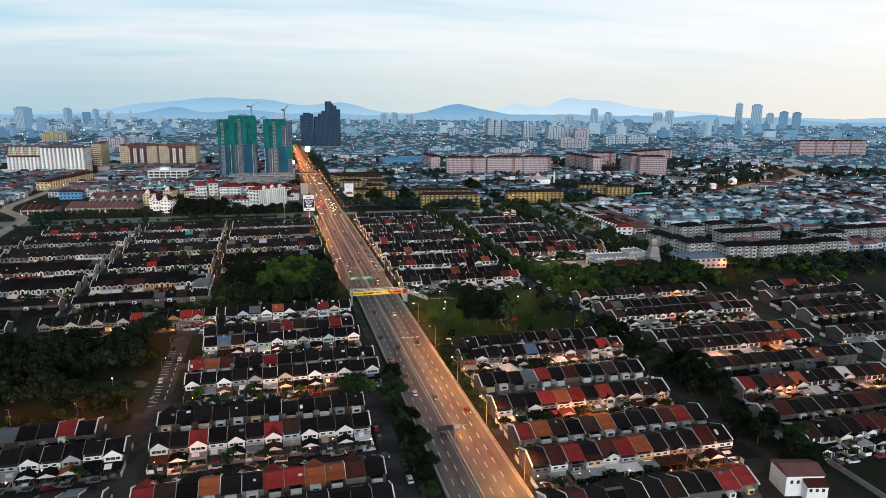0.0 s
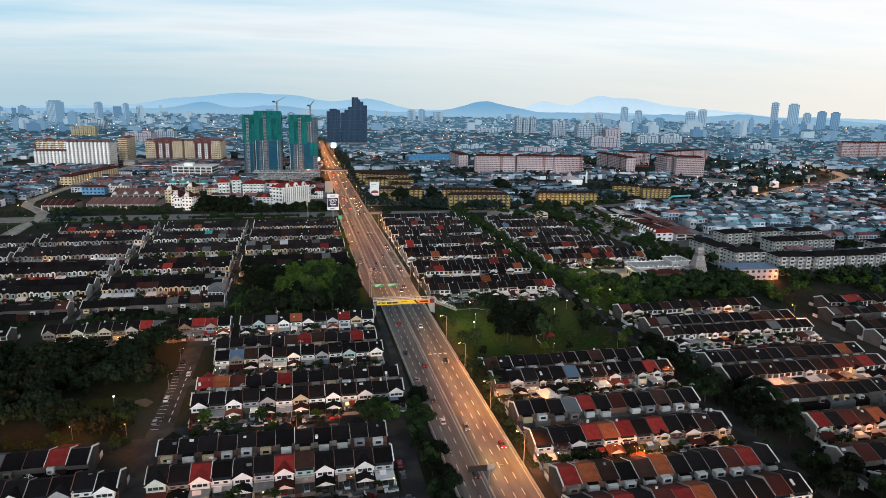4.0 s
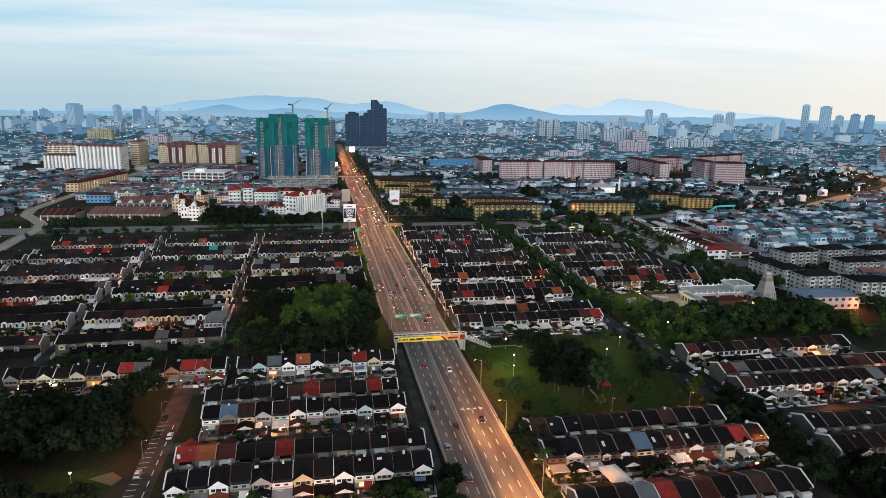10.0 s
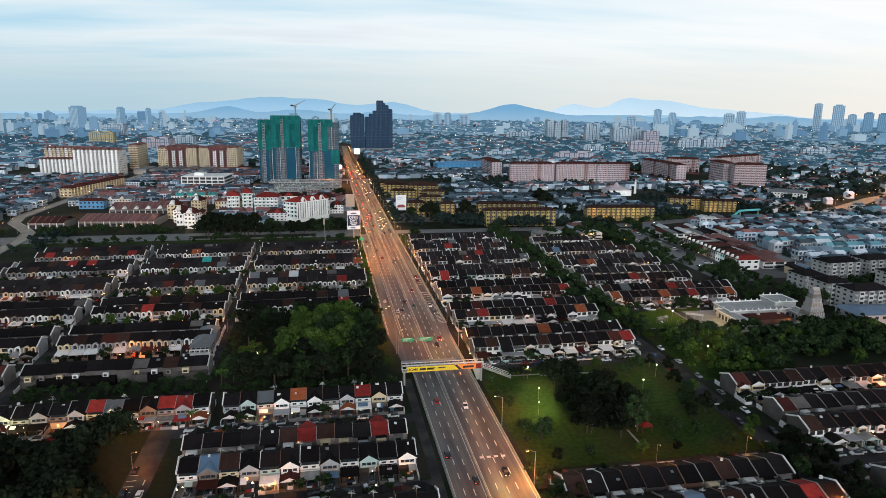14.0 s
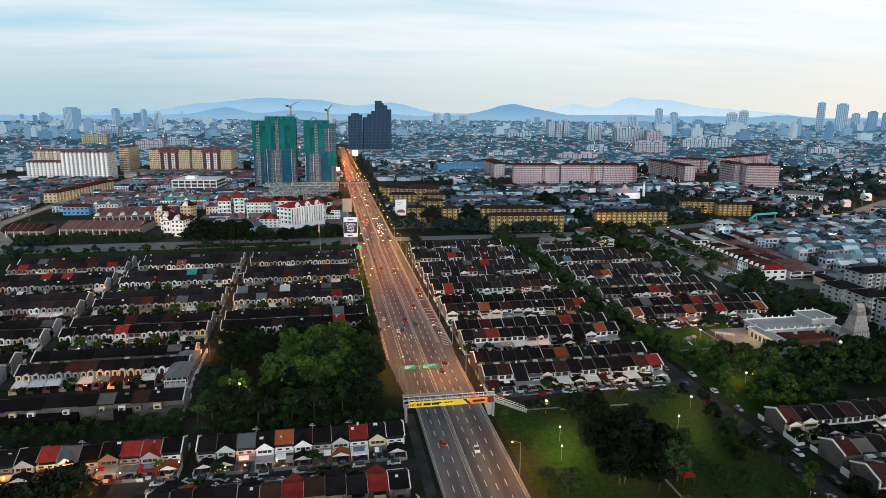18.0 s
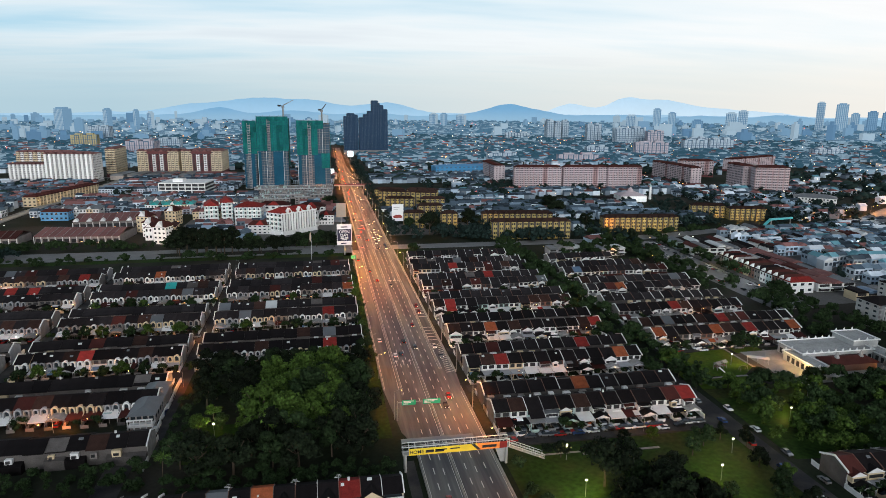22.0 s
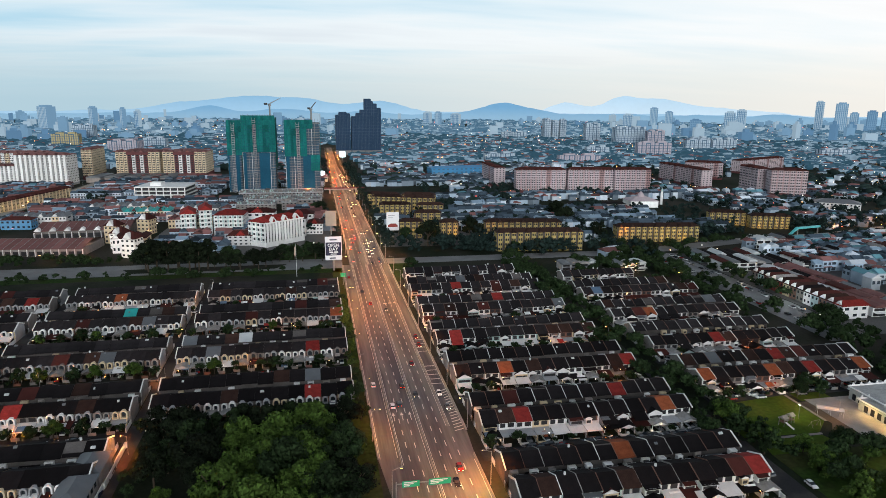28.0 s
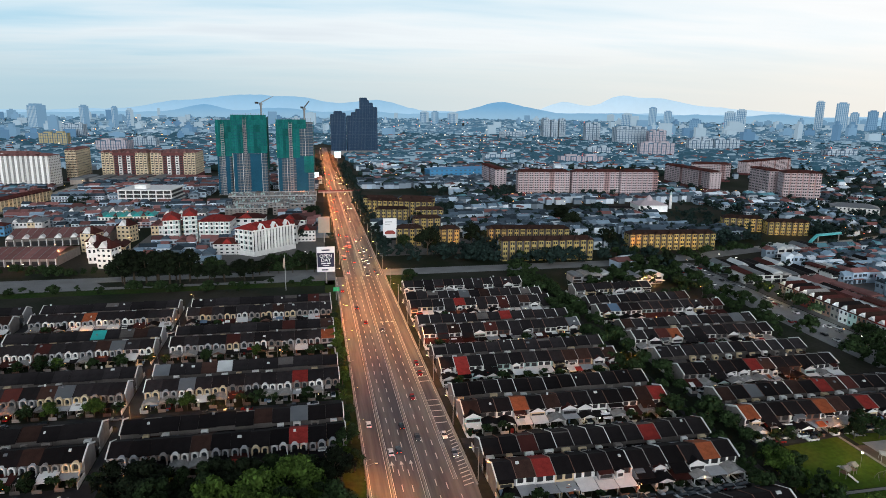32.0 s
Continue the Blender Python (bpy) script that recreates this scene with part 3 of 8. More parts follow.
    f.box(0.6, -0.08, 0.2, W - 0.6, -0.01, 2.4, 1).box(0.5, -0.08, 3.4, 2.3, -0.01, 4.9, 1).box(3.2, -0.08, 3.4, 5.4, -0.01, 4.9, 1)
    f.box(1.3, D, 3.0, 4.5, D + 1.3, 5.2)
    for v, pm in enumerate((DARKROOF, MAROOF, PARTY, GREYW, DARKROOF, WHITE)):
        p = MB()
        p.v, p.f, p.m = list(f.v), list(f.f), list(f.m)
        if v in (0, 3):
            p.box(0.1, -5.2, 2.5, W - 0.1, -0.1, 2.66, 2)
        elif v in (1, 5):
            p.prism([(-5.6, 2.4), (-0.1, 3.3), (-0.1, 3.15), (-5.6, 2.25)], 0.1, W - 0.1, "x", 2)
        else:
            for sg in (-1, 1):
                p.prism([(W / 2, 3.9), (W / 2 + sg * W / 2, 2.7), (W / 2 + sg * W / 2, 2.55), (W / 2, 3.75)], -5.6, -0.1, "y", 2)
            p.prism([(0.4, 2.5), (W - 0.4, 2.5), (W / 2, 3.7)], -5.5, -5.35, "y")
        p.box(0.2, -5.2, 0, 0.45, -4.95, 2.5).box(W - 0.45, -5.2, 0, W - 0.2, -4.95, 2.5).box(0, -7.0, 0, 2.6, -6.85, 1.2).box(-0.07, -7.0, 0, 0.07, 0, 1.2)
        K["far_front", v] = p.mesh("house_wall", WHITE, DARK, pm)
    r = slopes(MB(), 0.02, W - 0.02, 5.5, 7.8, 0.7, 0.16, D)
    K["far_roof"] = slopes(r, -0.07, 0.07, 5.75, 8.05, 0.8, 0.45, D, 1).mesh("roof", DARKROOF, PARTY)
    r = slopes(MB(), 0.02, W - 0.02, 5.5, 7.8, 0.7, 0.16, D)
    K["far_roof_b"] = slopes(r, -0.08, 0.08, 5.7, 7.95, 0.75, 0.4, D, 1).mesh("roof", DARKROOF, BROWNW)
    r = slopes(MB(), 0.02, W - 0.02, 5.5, 7.8, 0.7, 0.16, D).prism([(-0.6, 5.42), (-4.6, 4.1), (-4.6, 3.98), (-0.6, 5.3)], 0.3, W - 0.3, "x")
    K["far_roof_c"] = slopes(r, -0.09, 0.09, 5.75, 8.05, 0.8, 0.45, D, 1).mesh("roof", DARKROOF, WHITE)
    a = MB()
    arch(a, 4.2, -1.4, -0.02, 2.7, 5.9, 1.3, 0.82)
    a.prism([(3.35, 3.0), (5.05, 3.0), (5.05, 4.9), (4.7, 5.35), (3.7, 5.35), (3.35, 4.9)], -0.2, -0.1, "y", 1)
    a.prism([(-1.4, 2.7), (-1.4, 3.6), (-4.6, 2.2), (-5.2, 0), (-4.7, 0)], 5.35, 5.6, "x")
    arch(a, 1.45, -1.2, -0.02, 2.7, 5.5, 1.05, 0.62)
    a.box(0.85, -0.2, 3.05, 2.05, -0.1, 4.9, 1)
    K["arch_window"] = a.mesh("arch_window", WHITE, GLASS)
    a = MB()
    arch(a, W - 4.2, -1.4, -0.02, 2.7, 5.9, 1.3, 0.82)
    a.prism([(W - 5.05, 3.0), (W - 3.35, 3.0), (W - 3.35, 4.9), (W - 3.7, 5.35), (W - 4.7, 5.35), (W - 5.05, 4.9)], -0.2, -0.1, "y", 1)
    arch(a, W - 1.45, -1.2, -0.02, 2.7, 5.5, 1.05, 0.62)
    a.box(W - 2.05, -0.2, 3.05, W - 0.85, -0.1, 4.9, 1)
    K["arch_window_b"] = a.mesh("arch_window", WHITE, GLASS)
    # the white end wall of a row, its face coloured dark as shade
    e = MB().prism([(-0.1, 0), (D + 0.1, 0), (D + 0.1, 5.3), (D / 2, 7.5), (-0.1, 5.3)], -0.2, 0, "x")
    slopes(e, -0.3, 0.02, 5.85, 8.2, 0.9, 0.55, D, 1)
    e.box(-0.3, -7, 0, -0.1, -0.1, 1.7, 1).box(-0.3, D + 0.1, 0, -0.1, D + 3.6, 1.7, 1)
    K["end_wall"] = e.mesh("end_wall", SHADEW, WHITE)
    return K


KIT, KITN = kit(10.2), kit(8.7)
# roofs whose colour stands out: x, y, paint
SPECIAL = [(74, 154, REDROOF), (80, 154, REDROOF), (-52.6, 353, ORROOF), (-31, 354, REDROOF), (-29.7, 328, REDROOF), (-79, 312, BLUEROOF), (-123.6, 356, REDROOF), (-94, 358, REDROOF), (-100, 358, REDROOF),
           (-67, 532, WHITEROOF), (-123.6, 584, TEALROOF), (-33, 475, REDROOF), (-33, 489, GREYROOF), (-33, 521, REDROOF), (-134, 612, ORROOF), (-165, 612, REDROOF), (-178, 612, REDROOF), (-24, 570, ORROOF), (-123.5, 234, REDROOF),
           (-61, 218, REDROOF), (-85, 218, REDROOF), (-91, 284, REDROOF), (-85, 284, ORROOF), (-79, 284, MAROOF), (-78, 186, ORROOF), (-93, 186, REDROOF), (-57, 186, REDROOF), (-51, 186, REDROOF), (-45, 186, ORROOF), (-39, 186, ORROOF), (-33, 186, MAROOF),
           (48, 221, ORROOF), (66, 221, REDROOF), (42, 240, GREYROOF), (50, 240, REDROOF), (52, 269, BLUEROOF), (88, 269, REDROOF), (25, 196, REDROOF), (28, 196, ORROOF), (58, 181, ORROOF), (52, 196, ORROOF), (82, 196, REDROOF), (82, 181, MAROOF),
           (88, 443, ORROOF), (95, 400, REDROOF), (58, 414, ORROOF), (35, 443, REDROOF), (40, 484, ORROOF), (94, 484, REDROOF), (28, 526, REDROOF), (64, 583, REDROOF), (45, 608, REDROOF),
           (119, 464, ORROOF), (149, 464, ORROOF), (167, 464, REDROOF), (190, 464, ORROOF), (160, 479, REDROOF), (149, 503, REDROOF), (137, 544, ORROOF), (125, 585, BLUEROOF),
           (184, 258, REDROOF), (190, 272, ORROOF), (148, 214, ORROOF), (172, 214, WHITEROOF), (178, 235, ORROOF), (255, 345, REDROOF), (262, 345, REDROOF)]
ROOFS = [DARKROOF] * 64 + [BROWNROOF] * 5 + [MAROOF] * 2 + [REDROOF, GREYROOF]
OLDROOFS = [DARKROOF] * 17 + [BROWNROOF] * 5 + [MAROOF] * 3 + [REDROOF]
WALLS = [DIMW] + [WHITE] * 10 + [GREYW] * 2 + [CREAM] + [BROWNW, TEALW]
# mostly dim: shade behind arches, porches and eaves is put into these colours
ARCHWALLS = [DIMW] * 6 + [BROWNW, SHADEW, SHADEW, GREYW, CREAM]
NEARWALLS = [DIMW] * 5 + [BROWNW] * 2 + [SHADEW] * 2 + [GREYW, WHITE, CREAM, TEALW]
YARDS, RIDGES = [], []
CARSPOTS, PORCHL, FRONTS = [], [], []


def roof_paint(cx, cy):
    for x, y, p in SPECIAL:
        if abs(cx - x) < 2.98 and abs(cy - y) < 5.5:
            return p
    p = rng.choice(OLDROOFS if cx > 15 and cy < 250 else ROOFS)
    # beyond y 515 the dark tiles are the haze-lightened copy
    return HAZEROOF if p is DARKROOF and cy > 515 else p


def place(x, y, rz, lx, ly):
    a = radians(rz)
    return x + lx * math.cos(a) - ly * math.sin(a), y + lx * math.sin(a) + ly * math.cos(a)


def house(x, y, rz, i, style, KIT, D):
    """One terraced house with its parts; x, y is its front corner."""
    cx, cy = place(x, y, rz, W / 2, D / 2)
    roof = roof_paint(cx, cy)
    wall = rng.choice(NEARWALLS)
    colour = {REDROOF: "bright red tiled", ORROOF: "orange tiled", MAROOF: "maroon tiled", GREYROOF: "grey sheet", BLUEROOF: "blue sheet", WHITEROOF: "white sheet"}.get(roof, "dark brown tiled")
    front = {"gable": "white gabled bay" if i % 2 == 0 else "white balcony", "plain": "plain white upper floor"}[style]
    tone = {CREAM: "cream", GREYW: "grey", TEALW: "pale green", DIMW: "grey-brown", BROWNW: "brown"}.get(wall, "white")
    h = thing("terraced_house", (x, y, 0), rz, f"{tone} terraced house, {colour} roof, {front}", "house", "terraced houses near the highway")
    # rear walls take darker colours for the shade of the back lane
    put("wall", KIT["wall"], h, paint=rng.choice([SHADEW, SHADEW, DIMW, BROWNW]) if rz == 180 else wall)
    put("roof", KIT["roof"], h, paint=roof)
    put("party_wall", KIT["party_wall"], h, paint=rng.choice([PARTY, PARTY, WHITE, DIMW, BROWNW, BROWNW]))
    h.scale = (1, 1, rng.uniform(0.95, 1.05))
    back = rz == 180
    tint = rng.choice([DIMW] * 3 + [WHITE] * 3 + [CREAM, GREYW, GREYW, BROWNW, SHADEW]) if style == "plain" else rng.choice([WHITE] * 7 + [CREAM] * 2 + [TEALW] + [GREYW] * 5 + [DIMW] * 2)
    if style == "gable" and i % 2 == 0:
        b = put("gable_bay", KIT["gable_bay"], h, paint=tint)
        put("bay_roof", KIT["bay_roof"], b, paint=roof)
        if not back:
            put("bay_window", KIT["bay_window"], b)
    else:
        put("balcony", KIT["balcony"], h, paint=tint)
        if not back:
            put("upper_window", KIT["upper_window"], h)
    k = rng.random()
    if k < 0.26:
        put("porch_slab", KIT["porch_slab"], h, paint=rng.choice([WHITE, GREYW, PARTY]))
    elif k < 0.54:
        put("porch_roof", KIT["porch_roof"], h, paint=roof if rng.random() < 0.6 else rng.choice([MAROOF, ORROOF, DARKROOF]))
        put("porch_gable", KIT["porch_gable"], h)
    elif k < 0.7:
        put("porch_lean", KIT["porch_lean"], h, paint=rng.choice([roof, MAROOF, DARKROOF, DARKROOF]))
    YARDS.append((x, y, rz))
    RIDGES.append((min(x, x - W * (rz == 180)), y if rz == 0 else y - D, D))
    if back:
        if rng.random() < 0.92:
            put("rear_wing", KIT[rng.choice(["rear_wing", "rear_wing_b"])], h, paint=rng.choice([WHITE] * 6 + [CREAM, DIMW, GREYW]))
        put("kitchen", KIT["kitchen"], h, paint=rng.choice([DIMW, SHADEW, BROWNW, SHADEW]))
    else:
        put("front_fence", KIT["front_fence"], h, paint=rng.choice([WHITE, PARTY, DIMW, DIMW, SHADEW, BROWNW]))
        if rng.random() < 0.5:
            put("gate", KIT["gate"], h)
    if rng.random() < 0.05:
        put("water_tank", KIT["water_tank"], h)
    if rng.random() < 0.15 and not back:
        put("skylight", KIT["skylight"], h)
    if rng.random() < 0.18:
        put("antenna", KIT["antenna"], h)
    if rng.random() < 0.75:
        CARSPOTS.append((*place(x, y, rz, 3.6, -4.2), rz + rng.choice([0, 180])))
    if rng.random() < 0.3:
        PORCHL.append((*place(x, y, rz, 2.8, -3.5), 2.2))


def near_row(x0, x1, yf, face, style):
    n = max(1, round((x1 - x0) / W))
    odd = style == "gable1"
    style = style.rstrip("1")
    KIT_, D = (KITN, 8.7) if style == "gable" else (KIT, 10.2)
    if style == "gable":
        yf += 1.0 if face == "s" else 0.6
    for i in range(n):
        if face == "s":
            house(x0 + i * W, yf + rng.uniform(-0.45, 0.45), 0, i + odd, style, KIT_, D)
        else:
            house(x0 + (i + 1) * W, yf + 0.8 + D + rng.uniform(-0.45, 0.45), 180, i + odd, style, KIT_, D)
    e = thing("end_wall", (x0, yf, 0), 0, "white plastered end wall of a terrace", "wall", "end walls")
    for ex in (0, n * W + 0.25):
        put("gable_end", KIT_["end_wall"], e, (ex, 0.8 if face == "n" else 0, 0))


def far_row(x0, x1, yf, face, style, wallmix=True, D=10.2):
    """A whole terrace that stays farther off: each unit has a wall, a roof and its front."""
    n = max(1, round((x1 - x0) / W))
    lab = {"arch": "terrace of white two-storey houses with round-arched windows and dark roofs", "plain": "terrace of white two-storey houses with dark roofs and pale parapets"}[style]
    row = thing("terrace_row", (x0, yf, 0), 0, lab, "terrace", "terraces of the estates")
    for i in range(n):
        jit = rng.uniform(-0.5, 0.5)
        rz, at = (0, (i * W, jit, 0)) if face == "s" else (180, ((i + 1) * W, D + jit + 0.7, rng.uniform(-0.15, 0.15)))
        if face == "s":
            put("house_wall", KIT["far_front", rng.randrange(6)], row, at, rz, rng.choice(ARCHWALLS if style == "arch" else WALLS))
        put("roof", KIT[rng.choice(["far_roof", "far_roof_b", "far_roof_b", "far_roof_b"] if x0 > 100 and yf < 345 else ["far_roof", "far_roof_b", "far_roof_b", "far_roof_c"]) if style == "plain" else "roof"], row, at, rz, roof_paint(x0 + (i + 0.5) * W, yf + D / 2))
        if face == "s":
            if style == "arch" and rng.random() < 0.92:
                put("arch_window", KIT["arch_window" if i % 2 == 0 else "arch_window_b"], row, at, rz, rng.choice([WHITE] * 4 + [CREAM] * 2 + [GREYW] * 4 + [DIMW] * 2))
        if face == "s" and rng.random() < 0.45 and yf < 560:
            CARSPOTS.append((x0 + i * W + 3.4, yf - 4.0, rng.choice([0, 180])))
        if face == "s":
            FRONTS.append((x0 + i * W, yf + jit))
        RIDGES.append((x0 + i * W, yf + jit + (0.7 if face == "n" else 0), D))
        if face == "s" and rng.random() < 0.2:
            PORCHL.append((x0 + i * W + 3.0, yf - 3.5, 2.2))
    if face == "n":  # only the backs of these show, between the roofs
        back = MB().prism([(0.7, 0), (D + 0.7, 0), (D + 0.7, 5.5), (D / 2 + 0.7, 7.6), (0.7, 5.5)], 0, n * W, "x")
        wings = MB()
        for i in range(n):
            if rng.random() < 0.7:
                q, u, z = rng.uniform(0.8, 2.0), rng.uniform(1.8, 2.8), rng.uniform(4.5, 5.2)
                wings.box(i * W + q, -rng.uniform(0.2, 1.2), 2.8, i * W + q + u, 0.7, z, rng.choice([0, 0, 2, 3])).box(i * W + q + 0.5, -1.26, 3.5, i * W + q + u - 0.6, -0.2, 4.3, 1)
        # the back lane's shade is put into this wall colour
        part("rear_wall", back, SHADEW, row)
        lean = MB()
        for i in range(n):
            if rng.random() < 0.85:
                q, z = rng.uniform(1.4, 2.6), rng.uniform(2.6, 3.3)
                lean.prism([(0.7, z + 0.5), (0.7 - q, z), (0.7 - q, 0), (0.7, 0)], i * W + 0.06, (i + 1) * W - 0.06, "x", rng.choice([0, 0, 0, 1, 2, 3]))
        part("rear_lean_to", lean, (DARKROOF, BROWNROOF, SHADEW, GREYROOF), row)["kind"] = "stuff"
        part("rear_wing", wings, (WHITE, DARK, DIMW, CREAM), row)["kind"] = "stuff"
    for ex in (0, n * W + 0.25):
        put("end_wall", KIT["end_wall"], row, (ex, 0.7 if face == "n" else 0, 0), 0, rng.choice([PARTY, DIMW, GREYW]) if style == "arch" else rng.choice([SHADEW, DIMW]))


# near the camera's way
for x0, x1, yf, face, style in ((-82, -16, 350.5, "s", "gable1"), (-90, -16, 319, "n", "gable"), (-88.8, -17, 305.5, "s", "gable1"), (-92, -16, 276, "n", "gable"), (-92, -16, 262.5, "s", "gable"),
                                (-97, -27, 228, "n", "gable"), (-97, -27, 212.5, "s", "gable"), (-170, -87, 351, "s", "gable"), (-170, -107, 212.5, "s", "gable"), (-97, -27, 180, "n", "gable"),
                                (22, 96, 277, "n", "plain"), (22, 97, 263, "s", "plain"), (22, 93, 234, "n", "plain"), (21, 93, 214.5, "s", "plain"), (21, 94, 190, "n", "plain"), (19, 90, 174.5, "s", "plain")):
    near_row(x0, x1, yf, face, style)
# the other terraces
for yf in (424, 469.5, 517, 564):
    for x0, x1 in ((-91.5, -20), (-163.5, -98), (-243, -171.5), (-318, -249)):
        if (yf == 424 and x0 > -100) or x1 < -0.48 * yf - 60:
            continue
        far_row(x0, x1, yf, "s", "arch")
        far_row(x0, x1, yf + 14.4, "n", "arch")
for x0, x1, yf, face in ((-91.5, -20, 607, "s"), (-163.5, -98, 607, "s"), (-243, -171.5, 607, "s"), (-91.5, -22, 622, "n"), (-163.5, -98, 622, "n"), (-243, -171.5, 622, "n"), (-165, -91, 390, "n"), (-243, -172, 390, "n")):
    far_row(x0, x1, yf, face, "arch")
for x0, x1, yf, face in ((-250, -183, 351, "s"), (-170, -116, 228, "n"), (-170, -107, 180, "n"), (-97, -27, 165, "s"), (15, 81, 149, "n")):
    far_row(x0, x1, yf, face, "plain")
for f in (394, 437, 479, 520, 561, 602):
    far_row(21, 96, f, "s", "plain")
    far_row(21, 96, f + 14.3, "n", "plain")
far_row(23, 92, 641, "s", "plain")
for yf, face, x0, x1 in ((339, "s", 115, 198), (315, "n", 118, 200), (301, "s", 117, 200), (266, "n", 120, 198), (252, "s", 118, 194), (229, "n", 122, 200), (208, "s", 122, 196), (185, "n", 114, 190), (169, "s", 116, 180),
                         (458, "s", 116, 196), (473, "n", 117, 198), (497, "s", 116, 190), (515, "n", 116, 188), (538, "s", 116, 190), (553, "n", 118, 188), (579, "s", 117, 190), (594, "n", 118, 180), (619, "s", 120, 165),
                         (335, "s", 240, 295), (315, "n", 226, 290), (294, "s", 224, 285), (280, "n", 222, 280), (252, "s", 214, 262), (229, "n", 214, 250)):
    far_row(x0, x1, yf, face, "plain")

yd = MB()
for x, y, rz in YARDS:
    s0 = len(yd.v)
    yd.box(0.05, -7.0, 0, W - 0.05, 0, 0.08)
    yd.move(pose(x, y, 0, 0, 0, rz), s0)
tagged(new("yard_paving", yd.mesh("yard_paving", PAVE)), "paved concrete front yards of the terraces", "yard", kind="stuff")

# awnings, sheds, bins and tanks in the yards and along the rear walls
cl_ = MB()
lit = MB()
for k, (x, y) in enumerate(FRONTS + [(x, y) for x, y, rz in YARDS if rz == 0]):
    for _ in range(rng.choice([1, 2, 2, 3])):
        c, a, z = rng.choice([0, 0, 0, 1, 1, 2, 3, 4, 5, 6, 6]), rng.uniform(0.2, 3.6), rng.uniform(2.2, 2.9)
        if rng.random() < 0.6:
            w_, d_ = rng.uniform(1.4, 3.6), rng.uniform(1.2, 3.2)
            y1 = y - rng.uniform(0.1, 3.4)
            cl_.prism([(y1 - d_, z - 0.3), (y1, z + 0.5), (y1, z + 0.42), (y1 - d_, z - 0.4)], x + a, x + min(a + w_, 5.8), "x", c)
            cl_.box(x + a + 0.05, y1 - d_ + 0.1, 0, x + a + 0.12, y1 - d_ + 0.18, z - 0.3, 6)
        else:
            y1 = y - rng.uniform(0.5, 6.6)
            w_ = rng.uniform(0.4, 1.1)
            cl_.box(x + a, y1, 0, x + a + w_, y1 + w_ * 0.8, rng.uniform(0.6, 1.7), c)
    if rng.random() < 0.3:
        a = rng.uniform(0.6, 3.4)
        lit.box(x + a, y - 0.14, 0.7, x + a + rng.uniform(0.6, 1.4), y - 0.09, 1.9)
tagged(new("yard_clutter", cl_.mesh("yard_clutter", WHITE, STEEL, BLUEROOF, REDROOF, TEALW, ORROOF, DIMW)), "awnings, sheds, bins and planters crowding the front yards", "clutter", kind="stuff")
tagged(new("lit_windows", lit.mesh("lit_windows", glow("room_light", (1.0, 0.55, 0.2), 2.0))), "warm lit doors and windows under the porches", "windows", kind="stuff")

# skylights, solar heaters and tanks on the roof slopes, bulbs under the porches
fit_, bulbs = MB(), MB()
for x, y, D_ in RIDGES:
    if rng.random() < (0.24 if x < 0 else 0.13):
        k, a, w_ = rng.uniform(0.45, 0.94), rng.uniform(0.5, 4.2), rng.uniform(0.5, 1.5)
        y0, y1 = y + D_ / 2 * (k - 0.1), y + D_ / 2 * (k + 0.04)
        z0, z1 = 5.5 + 2.3 * (k - 0.1), 5.5 + 2.3 * (k + 0.04)
        fit_.prism([(y0, z0 + 0.12), (y1, z1 + 0.12), (y1, z1 + 0.42), (y0, z0 + 0.42)], x + a, x + a + w_, "x", rng.choice([0, 1, 1, 2, 2]))
    if rng.random() < 0.04:
        a = rng.uniform(0.8, 5.0)
        fit_.cyl((x + a, y + D_ * 0.52, 7.4), (x + a, y + D_ * 0.52, 8.6), 0.4, 0.36, 7, rng.choice([0, 1, 1]))
for x, y in FRONTS + [(x, y) for x, y, rz in YARDS if rz == 0]:
    for _ in range(rng.choice([0, 0, 1, 1, 2])):
        q, u, z = x + rng.uniform(0.3, 5.6), y - rng.uniform(0.3, 6.0), rng.uniform(1.8, 2.9)
        bulbs.cyl((q, u, z), (q, u, z + 0.26), 0.17, 0.13, 6, rng.choice([0, 0, 1]))
tagged(new("roof_fittings", fit_.mesh("roof_fittings", WHITEROOF, STEEL, GREYROOF)), "small pale skylights, solar heaters and tanks on the dark roofs", "roof fittings", kind="stuff")
tagged(new("porch_bulbs", bulbs.mesh("porch_bulbs", glow("porch_warm", (1.0, 0.58, 0.2), 9), glow("porch_white", (1.0, 0.93, 0.8), 8))), "bare lit bulbs under porches and along the yards", "bulbs", kind="stuff")

# rooms that owners built out over their porches, no two alike
ext = MB()
